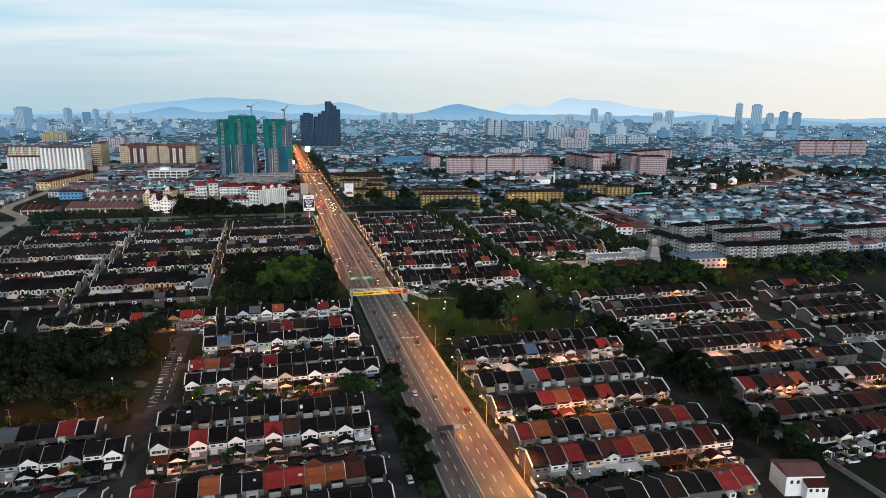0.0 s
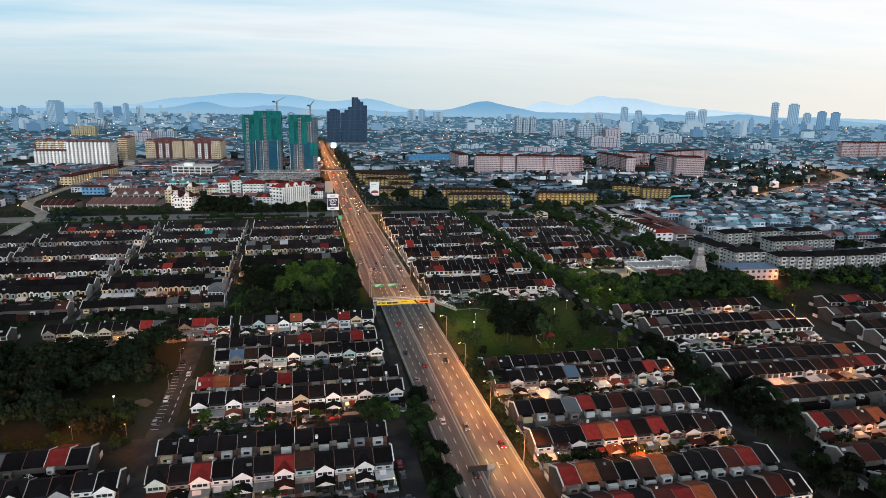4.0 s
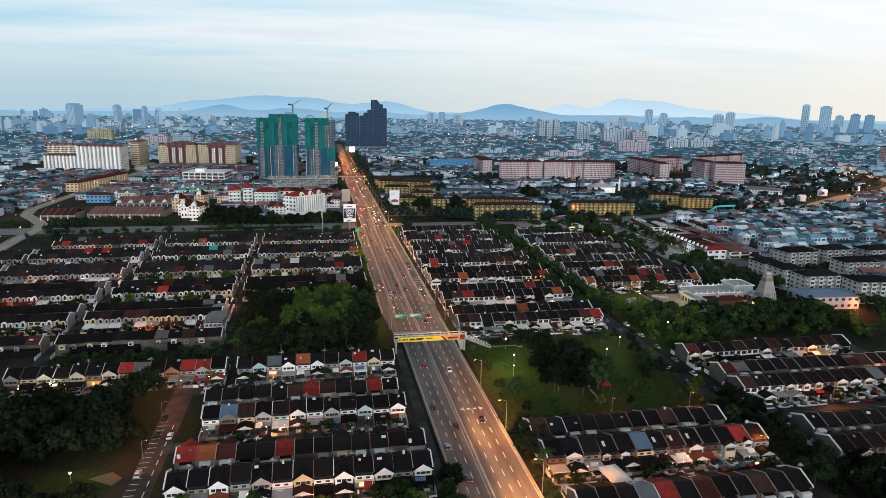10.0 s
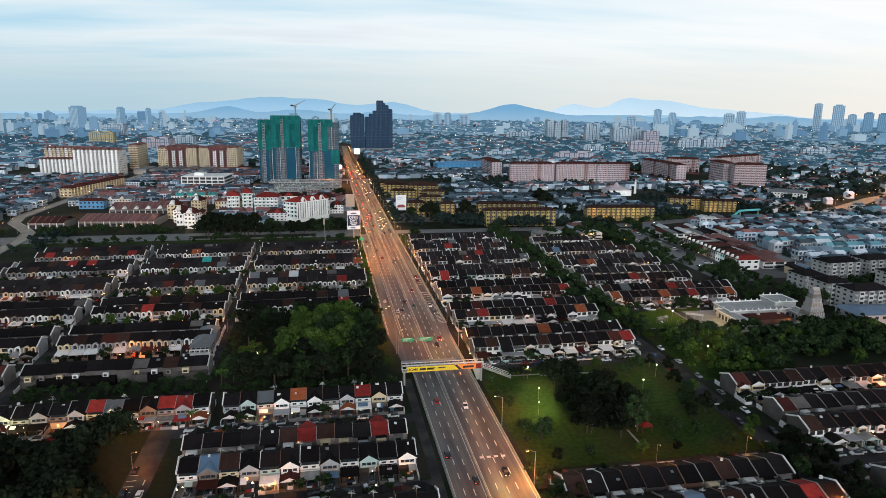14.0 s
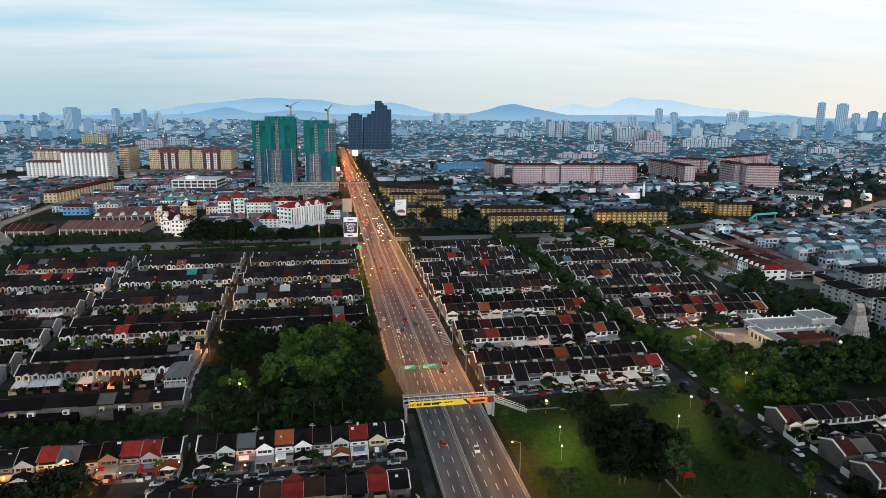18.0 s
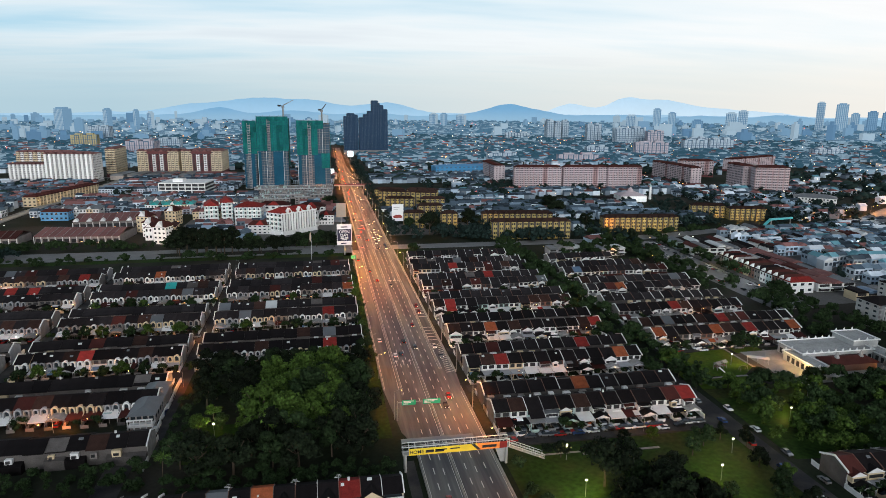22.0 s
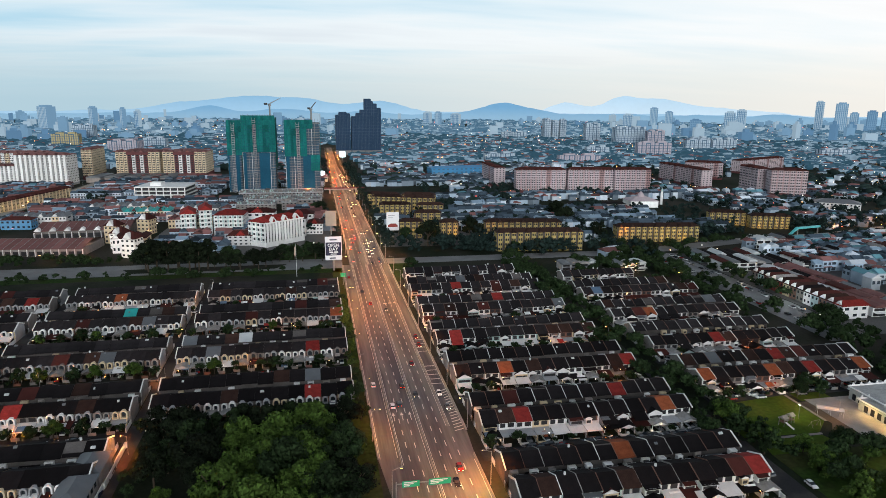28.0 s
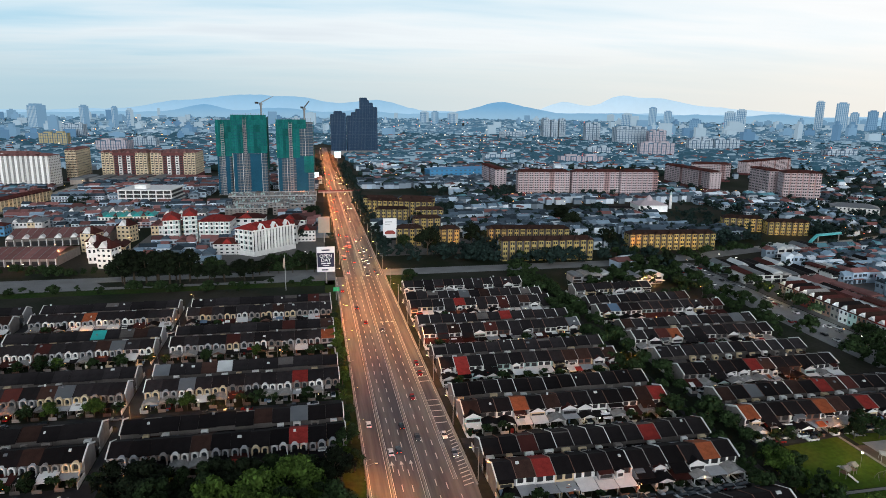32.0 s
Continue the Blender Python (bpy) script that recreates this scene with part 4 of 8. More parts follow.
for x, y in FRONTS + [(x, y) for x, y, rz in YARDS if rz == 0]:
    if x < 18 or rng.random() < 0.5:
        continue
    w_, d_ = rng.uniform(2.2, 5.7), rng.uniform(0.7, 2.6)
    a, z0, z1, c = rng.uniform(0.1, 5.8 - w_), rng.choice([2.7, 2.7, 0.1]), rng.uniform(4.3, 5.3), rng.choice([0, 0, 0, 0, 1, 2, 2, 3, 4])
    ext.box(x + a, y - d_, z0, x + a + w_, y, z1, c)
    ext.box(x + a + 0.4, y - d_ - 0.06, z1 - 1.6, x + a + w_ - 0.4, y - d_ + 0.02, z1 - 0.6, 5)
    if rng.random() < 0.55:
        ext.prism([(x + a - 0.3, z1), (x + a + w_ + 0.3, z1), (x + a + w_ / 2, z1 + w_ * 0.28)], y - d_ - 0.1, y - d_ + 0.12, "y", 0)
        ext.prism([(x + a - 0.4, z1 + 0.03), (x + a + w_ + 0.4, z1 + 0.03), (x + a + w_ / 2, z1 + w_ * 0.28 + 0.12)], y - d_ + 0.12, y + 1.2, "y", rng.choice([6, 6, 6, 7]))
    else:
        ext.prism([(y - d_ - 0.4, z1 - 0.1), (y + 0.6, z1 + 0.6), (y + 0.6, z1 + 0.48), (y - d_ - 0.4, z1 - 0.22)], x + a - 0.1, x + a + w_ + 0.1, "x", rng.choice([6, 6, 7, 8]))
tagged(new("front_extensions", ext.mesh("front_extensions", WHITE, DIMW, CREAM, GREYW, TEALW, DARK, DARKROOF, MAROOF, GREYROOF)), "rooms and gables built out over the porches of the terraces", "house extensions", kind="stuff")

# ---- trees ----
_b = bmesh.new()
bmesh.ops.create_icosphere(_b, subdivisions=1, radius=1.0)
ICO0_V = np.array([v.co[:] for v in _b.verts])
ICO0_F = np.array([[v.index for v in f.verts] for f in _b.faces])
_b.free()


def crown_data(seed, rx, z0, z1, lobes, leaves, size=0.5):
    """Rounded lobes in an uneven dome; each is a small dark core under a coat of loose leaves, with gaps between them."""
    R = np.random.RandomState(seed)
    V, F, o = [], [], 0
    zc, rz = z0 + 0.42 * (z1 - z0), 0.58 * (z1 - z0)
    per = max(6, leaves // lobes)
    for i in range(lobes):
        a, u = i * 2.4 + R.uniform(-0.5, 0.5), R.uniform(-0.45, 1.0)
        k = (1 - max(u, 0) ** 2) ** 0.5 * R.uniform(0.5, 0.78) if i > 1 else 0.15
        c = np.array([math.cos(a) * rx * k, math.sin(a) * rx * k, zc + rz * u * 0.72])
        r = rx * R.uniform(0.27, 0.44)
        V.append(c + ICO0_V * r * np.array([0.72, 0.72, 0.6]) * R.uniform(0.75, 1.1, size=(len(ICO0_V), 1)))
        F.append(ICO0_F + o)
        o += len(ICO0_V)
        d = R.normal(size=(per, 3))
        d /= np.linalg.norm(d, axis=1)[:, None]
        d[:, 2] = np.where(d[:, 2] < -0.5, -d[:, 2], d[:, 2])
        q = c + d * np.array([1, 1, 0.8]) * r * R.uniform(0.68, 1.14, size=(per, 1))
        n = d + R.normal(size=(per, 3)) * 0.55
        n /= np.linalg.norm(n, axis=1)[:, None]
        t = np.cross(n, R.normal(size=(per, 3)))
        t /= np.linalg.norm(t, axis=1)[:, None]
        b = np.cross(n, t)
        w = size * R.uniform(0.6, 1.35, size=(per, 1))
        V.append(np.stack([q - t * w, q + t * w * 0.4 - b * w * 0.8, q + t * w * 0.5 + b * w * 0.7], 1).reshape(-1, 3))
        F.append(np.arange(3 * per).reshape(-1, 3) + o)
        o += 3 * per
    return np.concatenate(V), np.concatenate(F)


def np_mesh(name, V, F, *mats):
    me = bpy.data.meshes.new(name)
    me.vertices.add(len(V))
    me.vertices.foreach_set("co", np.asarray(V, dtype=np.float32).ravel())
    n = F.shape[1]
    me.loops.add(F.size)
    me.loops.foreach_set("vertex_index", F.ravel().astype(np.int32))
    me.polygons.add(len(F))
    me.polygons.foreach_set("loop_start", np.arange(0, F.size, n, dtype=np.int32))
    me.polygons.foreach_set("loop_total", np.full(len(F), n, dtype=np.int32))
    for m_ in mats:
        me.materials.append(m_)
    me.update(calc_edges=True)
    return me


def trunk_mesh(seed, h, spread):
    R = random.Random(seed)
    mb = MB().cyl((0, 0, -0.3), (0.1, 0.05, h * 0.45), 0.28, 0.2, 7)
    for i in range(5):
        a = i * 1.26 + R.random()
        mb.cyl((0.1, 0.05, h * (0.3 + 0.04 * i)), (spread * 0.55 * math.cos(a), spread * 0.55 * math.sin(a), h * R.uniform(0.6, 0.8)), 0.14, 0.05, 5)
    return mb.mesh("trunk", BARK)


TREES, LOWTREES = [], []
for i, (rx, z0, z1, nb) in enumerate(((4.4, 1.8, 10.2, 13), (3.7, 1.2, 9.8, 11), (5.4, 3.4, 10.0, 14), (3.1, 1.6, 10.4, 10), (4.9, 1.6, 9.4, 15))):
    near = crown_data(140 + i, rx, z0, z1, nb + 3, 1900, 0.42)
    LOWTREES.append((None, None, crown_data(180 + i, rx, z0, z1, 7, 110, 0.95)))
    TREES.append((trunk_mesh(i, 10, rx), np_mesh("crown", *near, LEAF1), crown_data(100 + i, rx, z0, z1, nb, 620, 0.6)))


def tree(x, y, h, paint, words):
    k = rng.randrange(len(TREES))
    t_ = thing("tree", (x, y, 0), rng.uniform(0, 360), f"{words} tree with a dense uneven crown", "tree", "trees of the estate")
    s = h / 10.0
    t_.scale = (s * rng.uniform(0.9, 1.15), s * rng.uniform(0.9, 1.15), s)
    put("trunk", TREES[k][0], t_)
    put("crown", TREES[k][1], t_, paint=paint)


def scatter(x0, x1, y0, y1, n, gap, avoid=()):
    pts = []
    for _ in range(n * 12):
        p = (rng.uniform(x0, x1), rng.uniform(y0, y1))
        if any(a[0] < p[0] < a[1] and a[2] < p[1] < a[3] for a in avoid):
            continue
        if all((p[0] - q[0]) ** 2 + (p[1] - q[1]) ** 2 > gap * gap for q in pts):
            pts.append(p)
            if len(pts) == n:
                break
    return pts


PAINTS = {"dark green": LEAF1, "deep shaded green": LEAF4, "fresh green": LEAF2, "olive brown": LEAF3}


def grove(x0, x1, y0, y1, n, h0, h1, gap, mix=("dark green",) * 4 + ("fresh green",), avoid=()):
    for x, y in scatter(x0, x1, y0, y1, n, gap, avoid):
        k = rng.choice(mix)
        tree(x, y, rng.uniform(h0, h1), PAINTS[k], k)


def woods(name, rects, h0, h1, gap, paint, label, pool=None):
    """A stand of trees too dense to count, as one mesh."""
    VV, FF, o = [], [], 0
    for x0, x1, y0, y1, n, *av in rects:
        for x, y in scatter(x0, x1, y0, y1, n, gap, av):
            if y > 640 and on_road(x, y):
                continue
            V, F = rng.choice(pool or TREES)[2]
            s, a = rng.uniform(h0, h1) / 10, rng.uniform(0, 6.28)
            c, q = math.cos(a), math.sin(a)
            VV.append(np.stack([s * (V[:, 0] * c - V[:, 1] * q) + x, s * (V[:, 0] * q + V[:, 1] * c) + y, s * (V[:, 2] - 1.9)], 1))
            FF.append(F + o)
            o += len(V)
    ob = new(name, np_mesh(name, np.concatenate(VV), np.concatenate(FF), paint))
    return tagged(ob, label, "trees", kind="stuff")


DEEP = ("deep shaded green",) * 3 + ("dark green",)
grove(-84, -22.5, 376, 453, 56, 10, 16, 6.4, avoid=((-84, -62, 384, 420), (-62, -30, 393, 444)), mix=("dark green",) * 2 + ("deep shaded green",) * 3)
grove(-61, -31, 395, 443, 22, 13, 17, 6.2, mix=("fresh green", "fresh green", "fresh green", "dark green"))
# fresh green here also stands in for lamplight on the crowns
grove(-84, -63, 386, 418, 7, 6, 9, 6.5, avoid=((-80, -70, 396, 408),), mix=("fresh green", "dark green"))
grove(-21, -16.5, 455, 600, 24, 4.5, 8, 4.0, mix=("fresh green", "fresh green", "dark green"))
grove(-15.5, -9.8, 170, 258, 17, 7, 10, 4.2, mix=DEEP)
grove(-30, -22, 240, 258, 5, 6, 9, 4)
grove(-95, -45, 246, 259, 9, 4, 6.5, 5, mix=("dark green", "fresh green"))
grove(20, 26, 268, 296, 5, 6, 9, 4, mix=("dark green", "olive brown"))
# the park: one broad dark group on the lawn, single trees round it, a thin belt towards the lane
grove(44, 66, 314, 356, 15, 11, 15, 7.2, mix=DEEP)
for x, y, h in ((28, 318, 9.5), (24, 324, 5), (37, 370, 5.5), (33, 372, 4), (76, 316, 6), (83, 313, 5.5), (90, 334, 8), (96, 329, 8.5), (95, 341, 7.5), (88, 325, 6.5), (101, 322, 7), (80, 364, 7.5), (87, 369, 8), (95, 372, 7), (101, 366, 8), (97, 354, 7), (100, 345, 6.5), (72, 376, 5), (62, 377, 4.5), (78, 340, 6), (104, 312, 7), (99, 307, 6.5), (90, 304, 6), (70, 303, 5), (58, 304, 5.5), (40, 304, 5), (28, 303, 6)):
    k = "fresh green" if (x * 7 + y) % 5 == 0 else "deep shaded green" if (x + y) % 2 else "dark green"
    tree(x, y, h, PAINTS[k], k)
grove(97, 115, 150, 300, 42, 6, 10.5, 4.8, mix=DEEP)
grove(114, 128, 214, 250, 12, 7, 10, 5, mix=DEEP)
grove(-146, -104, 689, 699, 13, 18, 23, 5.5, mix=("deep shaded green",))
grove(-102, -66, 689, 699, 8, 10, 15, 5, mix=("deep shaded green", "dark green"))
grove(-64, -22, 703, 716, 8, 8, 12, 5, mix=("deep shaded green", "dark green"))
for f in (469.5, 517, 564):
    grove(-160, -102, f - 8, f - 5, 6, 4.5, 7.5, 6, mix=("dark green", "fresh green"))
    grove(-88, -30, f - 8, f - 5, 4, 4, 6.5, 8, mix=("dark green", "fresh green"))
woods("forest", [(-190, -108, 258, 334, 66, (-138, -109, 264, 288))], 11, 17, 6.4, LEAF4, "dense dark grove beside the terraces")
grove(-140, -108, 255, 263, 9, 6, 9.5, 3.6, mix=("dark green", "olive brown", "deep shaded green"))
woods("forest_mixed", [(-188, -110, 260, 336, 16, (-138, -109, 264, 288)), (-250, -190, 250, 345, 30)], 9, 14, 7.5, LEAF3, "olive and brownish trees in the grove")
woods("bushes", [(-91, -84, 386, 436, 18), (-86, -17, 364, 376, 52), (-165, -92, 372, 386, 36), (-250, -180, 368, 386, 22), (-172, -108, 239, 257, 32), (20, 24, 310, 376, 6), (17.5, 19.5, 205, 300, 22), (170, 240, 372, 398, 46), (118, 165, 352, 366, 10), (215, 345, 355, 385, 40), (-410, -16, 679, 681, 44)], 3.0, 6, 3.4, LEAF1, "shrubs and hedges between the estates")
SMALL = []
for i in range(4):
    V, F = crown_data(300 + i, 1.5, 0.2, 2.6, 6, 90, 0.34)
    SMALL.append((V, F))
VV, FF, o = [], [], 0
spots = [(x + 0.9, y - 6.2) for x, y, rz in YARDS if rz == 0] + [(x - 0.9, y + 6.2) for x, y, rz in YARDS if rz]
for f in (394, 437, 479, 520, 561, 602):
    spots += [(21 + i * 6, f - 6.3) for i in range(13)] + [(116 + i * 6, f + 14) for i in range(12)]
for f in (424, 469.5, 517, 564, 607):
    spots += [(-243 + i * 6, f - 6.3) for i in range(37)]
spots += [(118 + i * 6, f) for f in (333, 296, 246, 203, 165) for i in range(13)]
for x, y in spots:
    if rng.random() < 0.62 and not (x > -92 and -20 < x < 19):
        V, F = rng.choice(SMALL)
        s_ = rng.choice([0.6, 0.8, 0.9, 1.3, 1.9, 2.2])
        VV.append(V * s_ + np.array([x + rng.uniform(-1, 1), y + rng.uniform(-0.8, 0.8), 0]))
        FF.append(F + o)
        o += len(V)
tagged(new("garden_shrubs", np_mesh("garden_shrubs", np.concatenate(VV), np.concatenate(FF), LEAF1)), "small garden trees and shrubs in front yards", "shrubs", kind="stuff")
grove(108, 118, 408, 440, 10, 6, 10, 4.5, mix=("dark green", "fresh green"))
grove(118, 160, 402, 410, 6, 6, 9, 6, mix=("fresh green", "dark green"))
grove(150, 166, 446, 456, 5, 5, 8, 5)
woods("green_thicket", [(113, 158, 354, 402, 24), (165, 240, 360, 398, 14), (215, 345, 352, 388, 18), (-250, -110, 255, 345, 7)], 6, 10, 6.5, LEAF2, "lighter green trees among the dark thicket")
woods("lane_trees", [(97, 102, 420, 660, 34), (108, 114, 410, 640, 30), (113, 158, 356, 408, 22), (162, 214, 368, 402, 26)], 7, 11.5, 5, LEAF1, "dense trees along the lane between the terraces")
woods("avenue_trees", [(-330, -150, 715, 724, 32), (-62, -18, 716, 732, 10), (-280, -20, 664, 672, 12), (100, 330, 708, 716, 22), (192, 214, 540, 690, 46), (236, 240, 522, 690, 16), (140, 200, 636, 676, 24), (98, 112, 640, 688, 16), (205, 240, 452, 530, 30), (222, 236, 396, 420, 8), (262, 420, 390, 403, 44), (232, 300, 440, 456, 10), (280, 400, 476, 486, 20), (200, 232, 390, 404, 12), (160, 214, 398, 408, 12)], 7, 12, 5.5, LEAF1, "dark roadside trees along the cross road")
# tall single trees round the yellow flats, and belts of trees among the houses behind them
for x, y, h in ((95, 771, 19), (101, 775, 16), (55, 744, 20), (60, 748, 15), (40, 760, 14), (64, 852, 16), (201, 853, 19), (208, 858, 16), (197, 815, 17), (198, 741, 18), (203, 745, 14), (210, 675, 15), (30, 668, 10), (-26, 905, 15), (-31, 912, 13)):
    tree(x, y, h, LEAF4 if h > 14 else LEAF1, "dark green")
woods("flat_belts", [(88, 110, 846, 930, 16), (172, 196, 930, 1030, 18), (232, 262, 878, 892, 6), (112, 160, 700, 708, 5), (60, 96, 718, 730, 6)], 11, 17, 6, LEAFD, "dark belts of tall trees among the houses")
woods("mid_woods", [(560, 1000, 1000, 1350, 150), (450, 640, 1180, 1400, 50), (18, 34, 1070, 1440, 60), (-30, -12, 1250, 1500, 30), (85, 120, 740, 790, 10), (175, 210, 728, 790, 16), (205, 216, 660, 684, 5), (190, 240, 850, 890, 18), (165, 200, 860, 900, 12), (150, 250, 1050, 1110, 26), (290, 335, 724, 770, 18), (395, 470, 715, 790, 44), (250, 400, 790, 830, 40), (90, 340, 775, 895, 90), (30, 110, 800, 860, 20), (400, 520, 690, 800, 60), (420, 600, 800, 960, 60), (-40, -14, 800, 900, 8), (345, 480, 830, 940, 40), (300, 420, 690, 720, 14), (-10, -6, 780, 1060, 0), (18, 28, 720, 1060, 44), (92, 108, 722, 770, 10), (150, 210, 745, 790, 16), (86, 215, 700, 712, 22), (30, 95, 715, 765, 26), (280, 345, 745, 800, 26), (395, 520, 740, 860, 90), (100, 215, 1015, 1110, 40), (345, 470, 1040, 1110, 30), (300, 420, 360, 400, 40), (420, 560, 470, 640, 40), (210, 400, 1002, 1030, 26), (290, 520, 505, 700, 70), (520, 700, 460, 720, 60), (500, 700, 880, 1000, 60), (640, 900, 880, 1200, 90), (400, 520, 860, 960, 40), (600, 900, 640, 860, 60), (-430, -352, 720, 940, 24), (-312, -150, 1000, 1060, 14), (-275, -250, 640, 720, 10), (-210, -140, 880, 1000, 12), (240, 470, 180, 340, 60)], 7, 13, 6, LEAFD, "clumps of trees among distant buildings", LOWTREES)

palm_t = MB().cyl((0, 0, -0.2), (0.5, 0.2, 7.0), 0.24, 0.16, 8)
palm_l = MB()
for i in range(16):
    a, droop = i * 0.4 + rng.random() * 0.2, rng.uniform(0.4, 1.6)
    p = [(0.5, 0.2, 7.0)]
    for j in range(1, 5):
        p.append((0.5 + 0.75 * j * math.cos(a), 0.2 + 0.75 * j * math.sin(a), 7.0 + 0.5 * j - droop * j * j * 0.13))
    for j in range(4):
        wv = 0.28 * (1 - abs(j - 1.2) / 4)
        nx, ny = -math.sin(a) * wv, math.cos(a) * wv
        (x0, y0, z0), (x1, y1, z1) = p[j], p[j + 1]
        palm_l.add([(x0 - nx, y0 - ny, z0 - 0.12), (x0, y0, z0), (x0 + nx, y0 + ny, z0 - 0.12), (x1 - nx, y1 - ny, z1 - 0.12), (x1, y1, z1), (x1 + nx, y1 + ny, z1 - 0.12)], [(0, 1, 4, 3), (1, 2, 5, 4)])
PALM = (palm_t.mesh("trunk", BARK), palm_l.mesh("fronds", LEAF2))
for x, y, s in ((21, 262, 1.1), (-87, 380, 0.9), (-19, 497, 0.9), (-57, 216, 0.7), (-92, 345, 0.8)):
    t_ = thing("palm_tree", (x, y, 0), rng.uniform(0, 360), "palm with a thin trunk and drooping fronds", "palm")
    t_.scale = (s, s, s)
    put("trunk", PALM[0], t_)
    put("fronds", PALM[1], t_)

# ---- cars ----
prof = [(-2.1, 0.35), (2.1, 0.35), (2.15, 0.75), (1.25, 0.95), (0.6, 0.98), (-1.7, 1.0), (-2.15, 0.85)]
cb = MB().prism(prof, -0.85, 0.85, "x")
cb.prism([(-1.55, 1.38), (0.0, 1.4), (-0.05, 1.45), (-1.45, 1.45)], -0.68, 0.68, "x")
gb = MB()
lo = [(-0.8, -1.95, 0.97), (0.8, -1.95, 0.97), (0.8, 1.0, 0.95), (-0.8, 1.0, 0.95)]
hi_ = [(-0.66, -1.5, 1.4), (0.66, -1.5, 1.4), (0.66, 0.05, 1.41), (-0.66, 0.05, 1.41)]
gb.add(lo + hi_, [(0, 1, 5, 4), (1, 2, 6, 5), (2, 3, 7, 6), (3, 0, 4, 7), (4, 5, 6, 7)])
CAR = {"body": cb.mesh("body", CARS[0]), "glasshouse": gb.mesh("glasshouse", GLASS), "wheel": MB().cyl((-0.1, 0, 0), (0.1, 0, 0), 0.31, 0.31, 10).mesh("wheel", RUBBER),
       "head": MB().box(-0.12, -0.03, -0.08, 0.12, 0.03, 0.08).mesh("headlight", HEADL), "tail": MB().box(-0.14, -0.03, -0.07, 0.14, 0.03, 0.07).mesh("taillight", TAILL)}
NAMES = ("white", "silver", "black", "red", "dark grey", "blue")


def car(x, y, rz, lit=False, z=0.09):
    k = rng.choice([0, 0, 1, 1, 2, 4, 3, 5]) if not lit else rng.choice([0, 1, 2, 4, 3])
    c = thing("car", (x, y, z), rz, f"{NAMES[k]} saloon car {'driving on the highway with its lamps lit' if lit else 'parked beside the terraces'}", "car", "cars")
    put("body", CAR["body"], c, paint=CARS[k])
    put("glasshouse", CAR["glasshouse"], c)
    for wx in (-0.8, 0.8):
        for wy in (-1.3, 1.3):
            put("wheel", CAR["wheel"], c, (wx, wy, 0.31))
    if lit:
        for s in (-0.62, 0.62):
            put("headlight", CAR["head"], c, (s, 2.13, 0.66))
            put("taillight", CAR["tail"], c, (s, -2.15, 0.78))


for x, y, d in ((-6.2, 312, 1), (-3.2, 352, 1), (-6.3, 282, 1), (-0.3, 296, 1), (6.8, 346, -1), (9.9, 299, -1), (4.0, 238, -1), (7.0, 412, -1), (9.6, 420, -1), (-3.3, 244, 1), (-3.4, 262, 1), (13.0, 224, -1), (-0.4, 208, 1),
                (7.0, 505, -1), (4.0, 474, -1), (-0.2, 483, 1), (-6.0, 466, 1), (-3.4, 467, 1), (-11.4, 486, 1), (13.6, 527, -1), (13.8, 538, -1), (13.2, 474, -1), (4.2, 583, -1), (-3.2, 596, 1), (-6.0, 621, 1), (-12.0, 655, 1), (14.2, 462, -1)):
    car(x, y, 0 if d > 0 else 180, True, 0.13)
tr = MB()
for i in range(84):
    y = 690 + 640 * rng.random() ** 1.3
    north = rng.random() < 0.4
    x = rng.choice([-6.2, -3.2, -0.4]) if north else rng.choice([6.0, 9.0, 12.0])
    s0 = len(tr.v)
    tr.prism(prof, -0.85, 0.85, "x", rng.choice([0, 1, 2, 2])).add(lo + hi_, [(0, 1, 5, 4), (1, 2, 6, 5), (2, 3, 7, 6), (3, 0, 4, 7), (4, 5, 6, 7)], 3)
    for q in (-0.62, 0.62):
        tr.box(q - 0.16, 2.1, 0.55, q + 0.16, 2.2, 0.8, 4).box(q - 0.2, -2.2, 0.65, q + 0.2, -2.12, 0.95, 5)
    tr.move(pose(x, y, 0.13, 0, 0, 0 if north else 180), s0)
tagged(new("distant_traffic", tr.mesh("distant_traffic", CARS[0], CARS[1], CARS[2], GLASS, glow("far_headlight", (1.0, 0.80, 0.5), 9), glow("far_taillight", (1.0, 0.06, 0.03), 8))), "stream of distant cars with lit lamps", "cars", kind="stuff")
rng.shuffle(CARSPOTS)
near_spots = [c for c in CARSPOTS if c[1] < 470][:14]
for x, y, rz in near_spots:
    car(x, y, rz)
for x, y in ([(-104 + rng.uniform(-0.3, 0.3), 262 + i * 6.2) for i in range(13)] + [(-99 + rng.uniform(-0.2, 0.2), 268 + i * 9) for i in range(7)] + [(-17.6, 178 + i * 5.5) for i in range(9)] + [(-22.8, 186 + i * 6.5) for i in range(6)]):
    if rng.random() < 0.42:
        car(x, y, rng.choice([0, 180]), z=0.06)
for y in (404, 410, 416, 424, 431, 437):
    car(-95.8 + rng.uniform(-0.2, 0.2), y, rng.choice([0, 180]), z=0.07)
for i in range(14):
    if rng.random() < 0.8:
        car(103.6 + (i % 2) * 7.6 + rng.uniform(-0.3, 0.3), 302 + i * 8.2, rng.choice([0, 180]), z=0.06)
for i in range(11):
    car(24 + i * 6.2 + rng.uniform(-1, 1), 383 + rng.uniform(-1, 3), 90, z=0.05)
more = MB()
kerb_cars = [(rng.choice([216, 219, 230, 233.5]), 522 + 2.6 * i, 0) for i in range(62) if i % 3 or i % 5 == 0] + [(x + rng.uniform(1.5, 4.5), y - rng.uniform(8.2, 9.0), 90) for x, y, rz in YARDS if rz == 0 and rng.random() < 0.6]
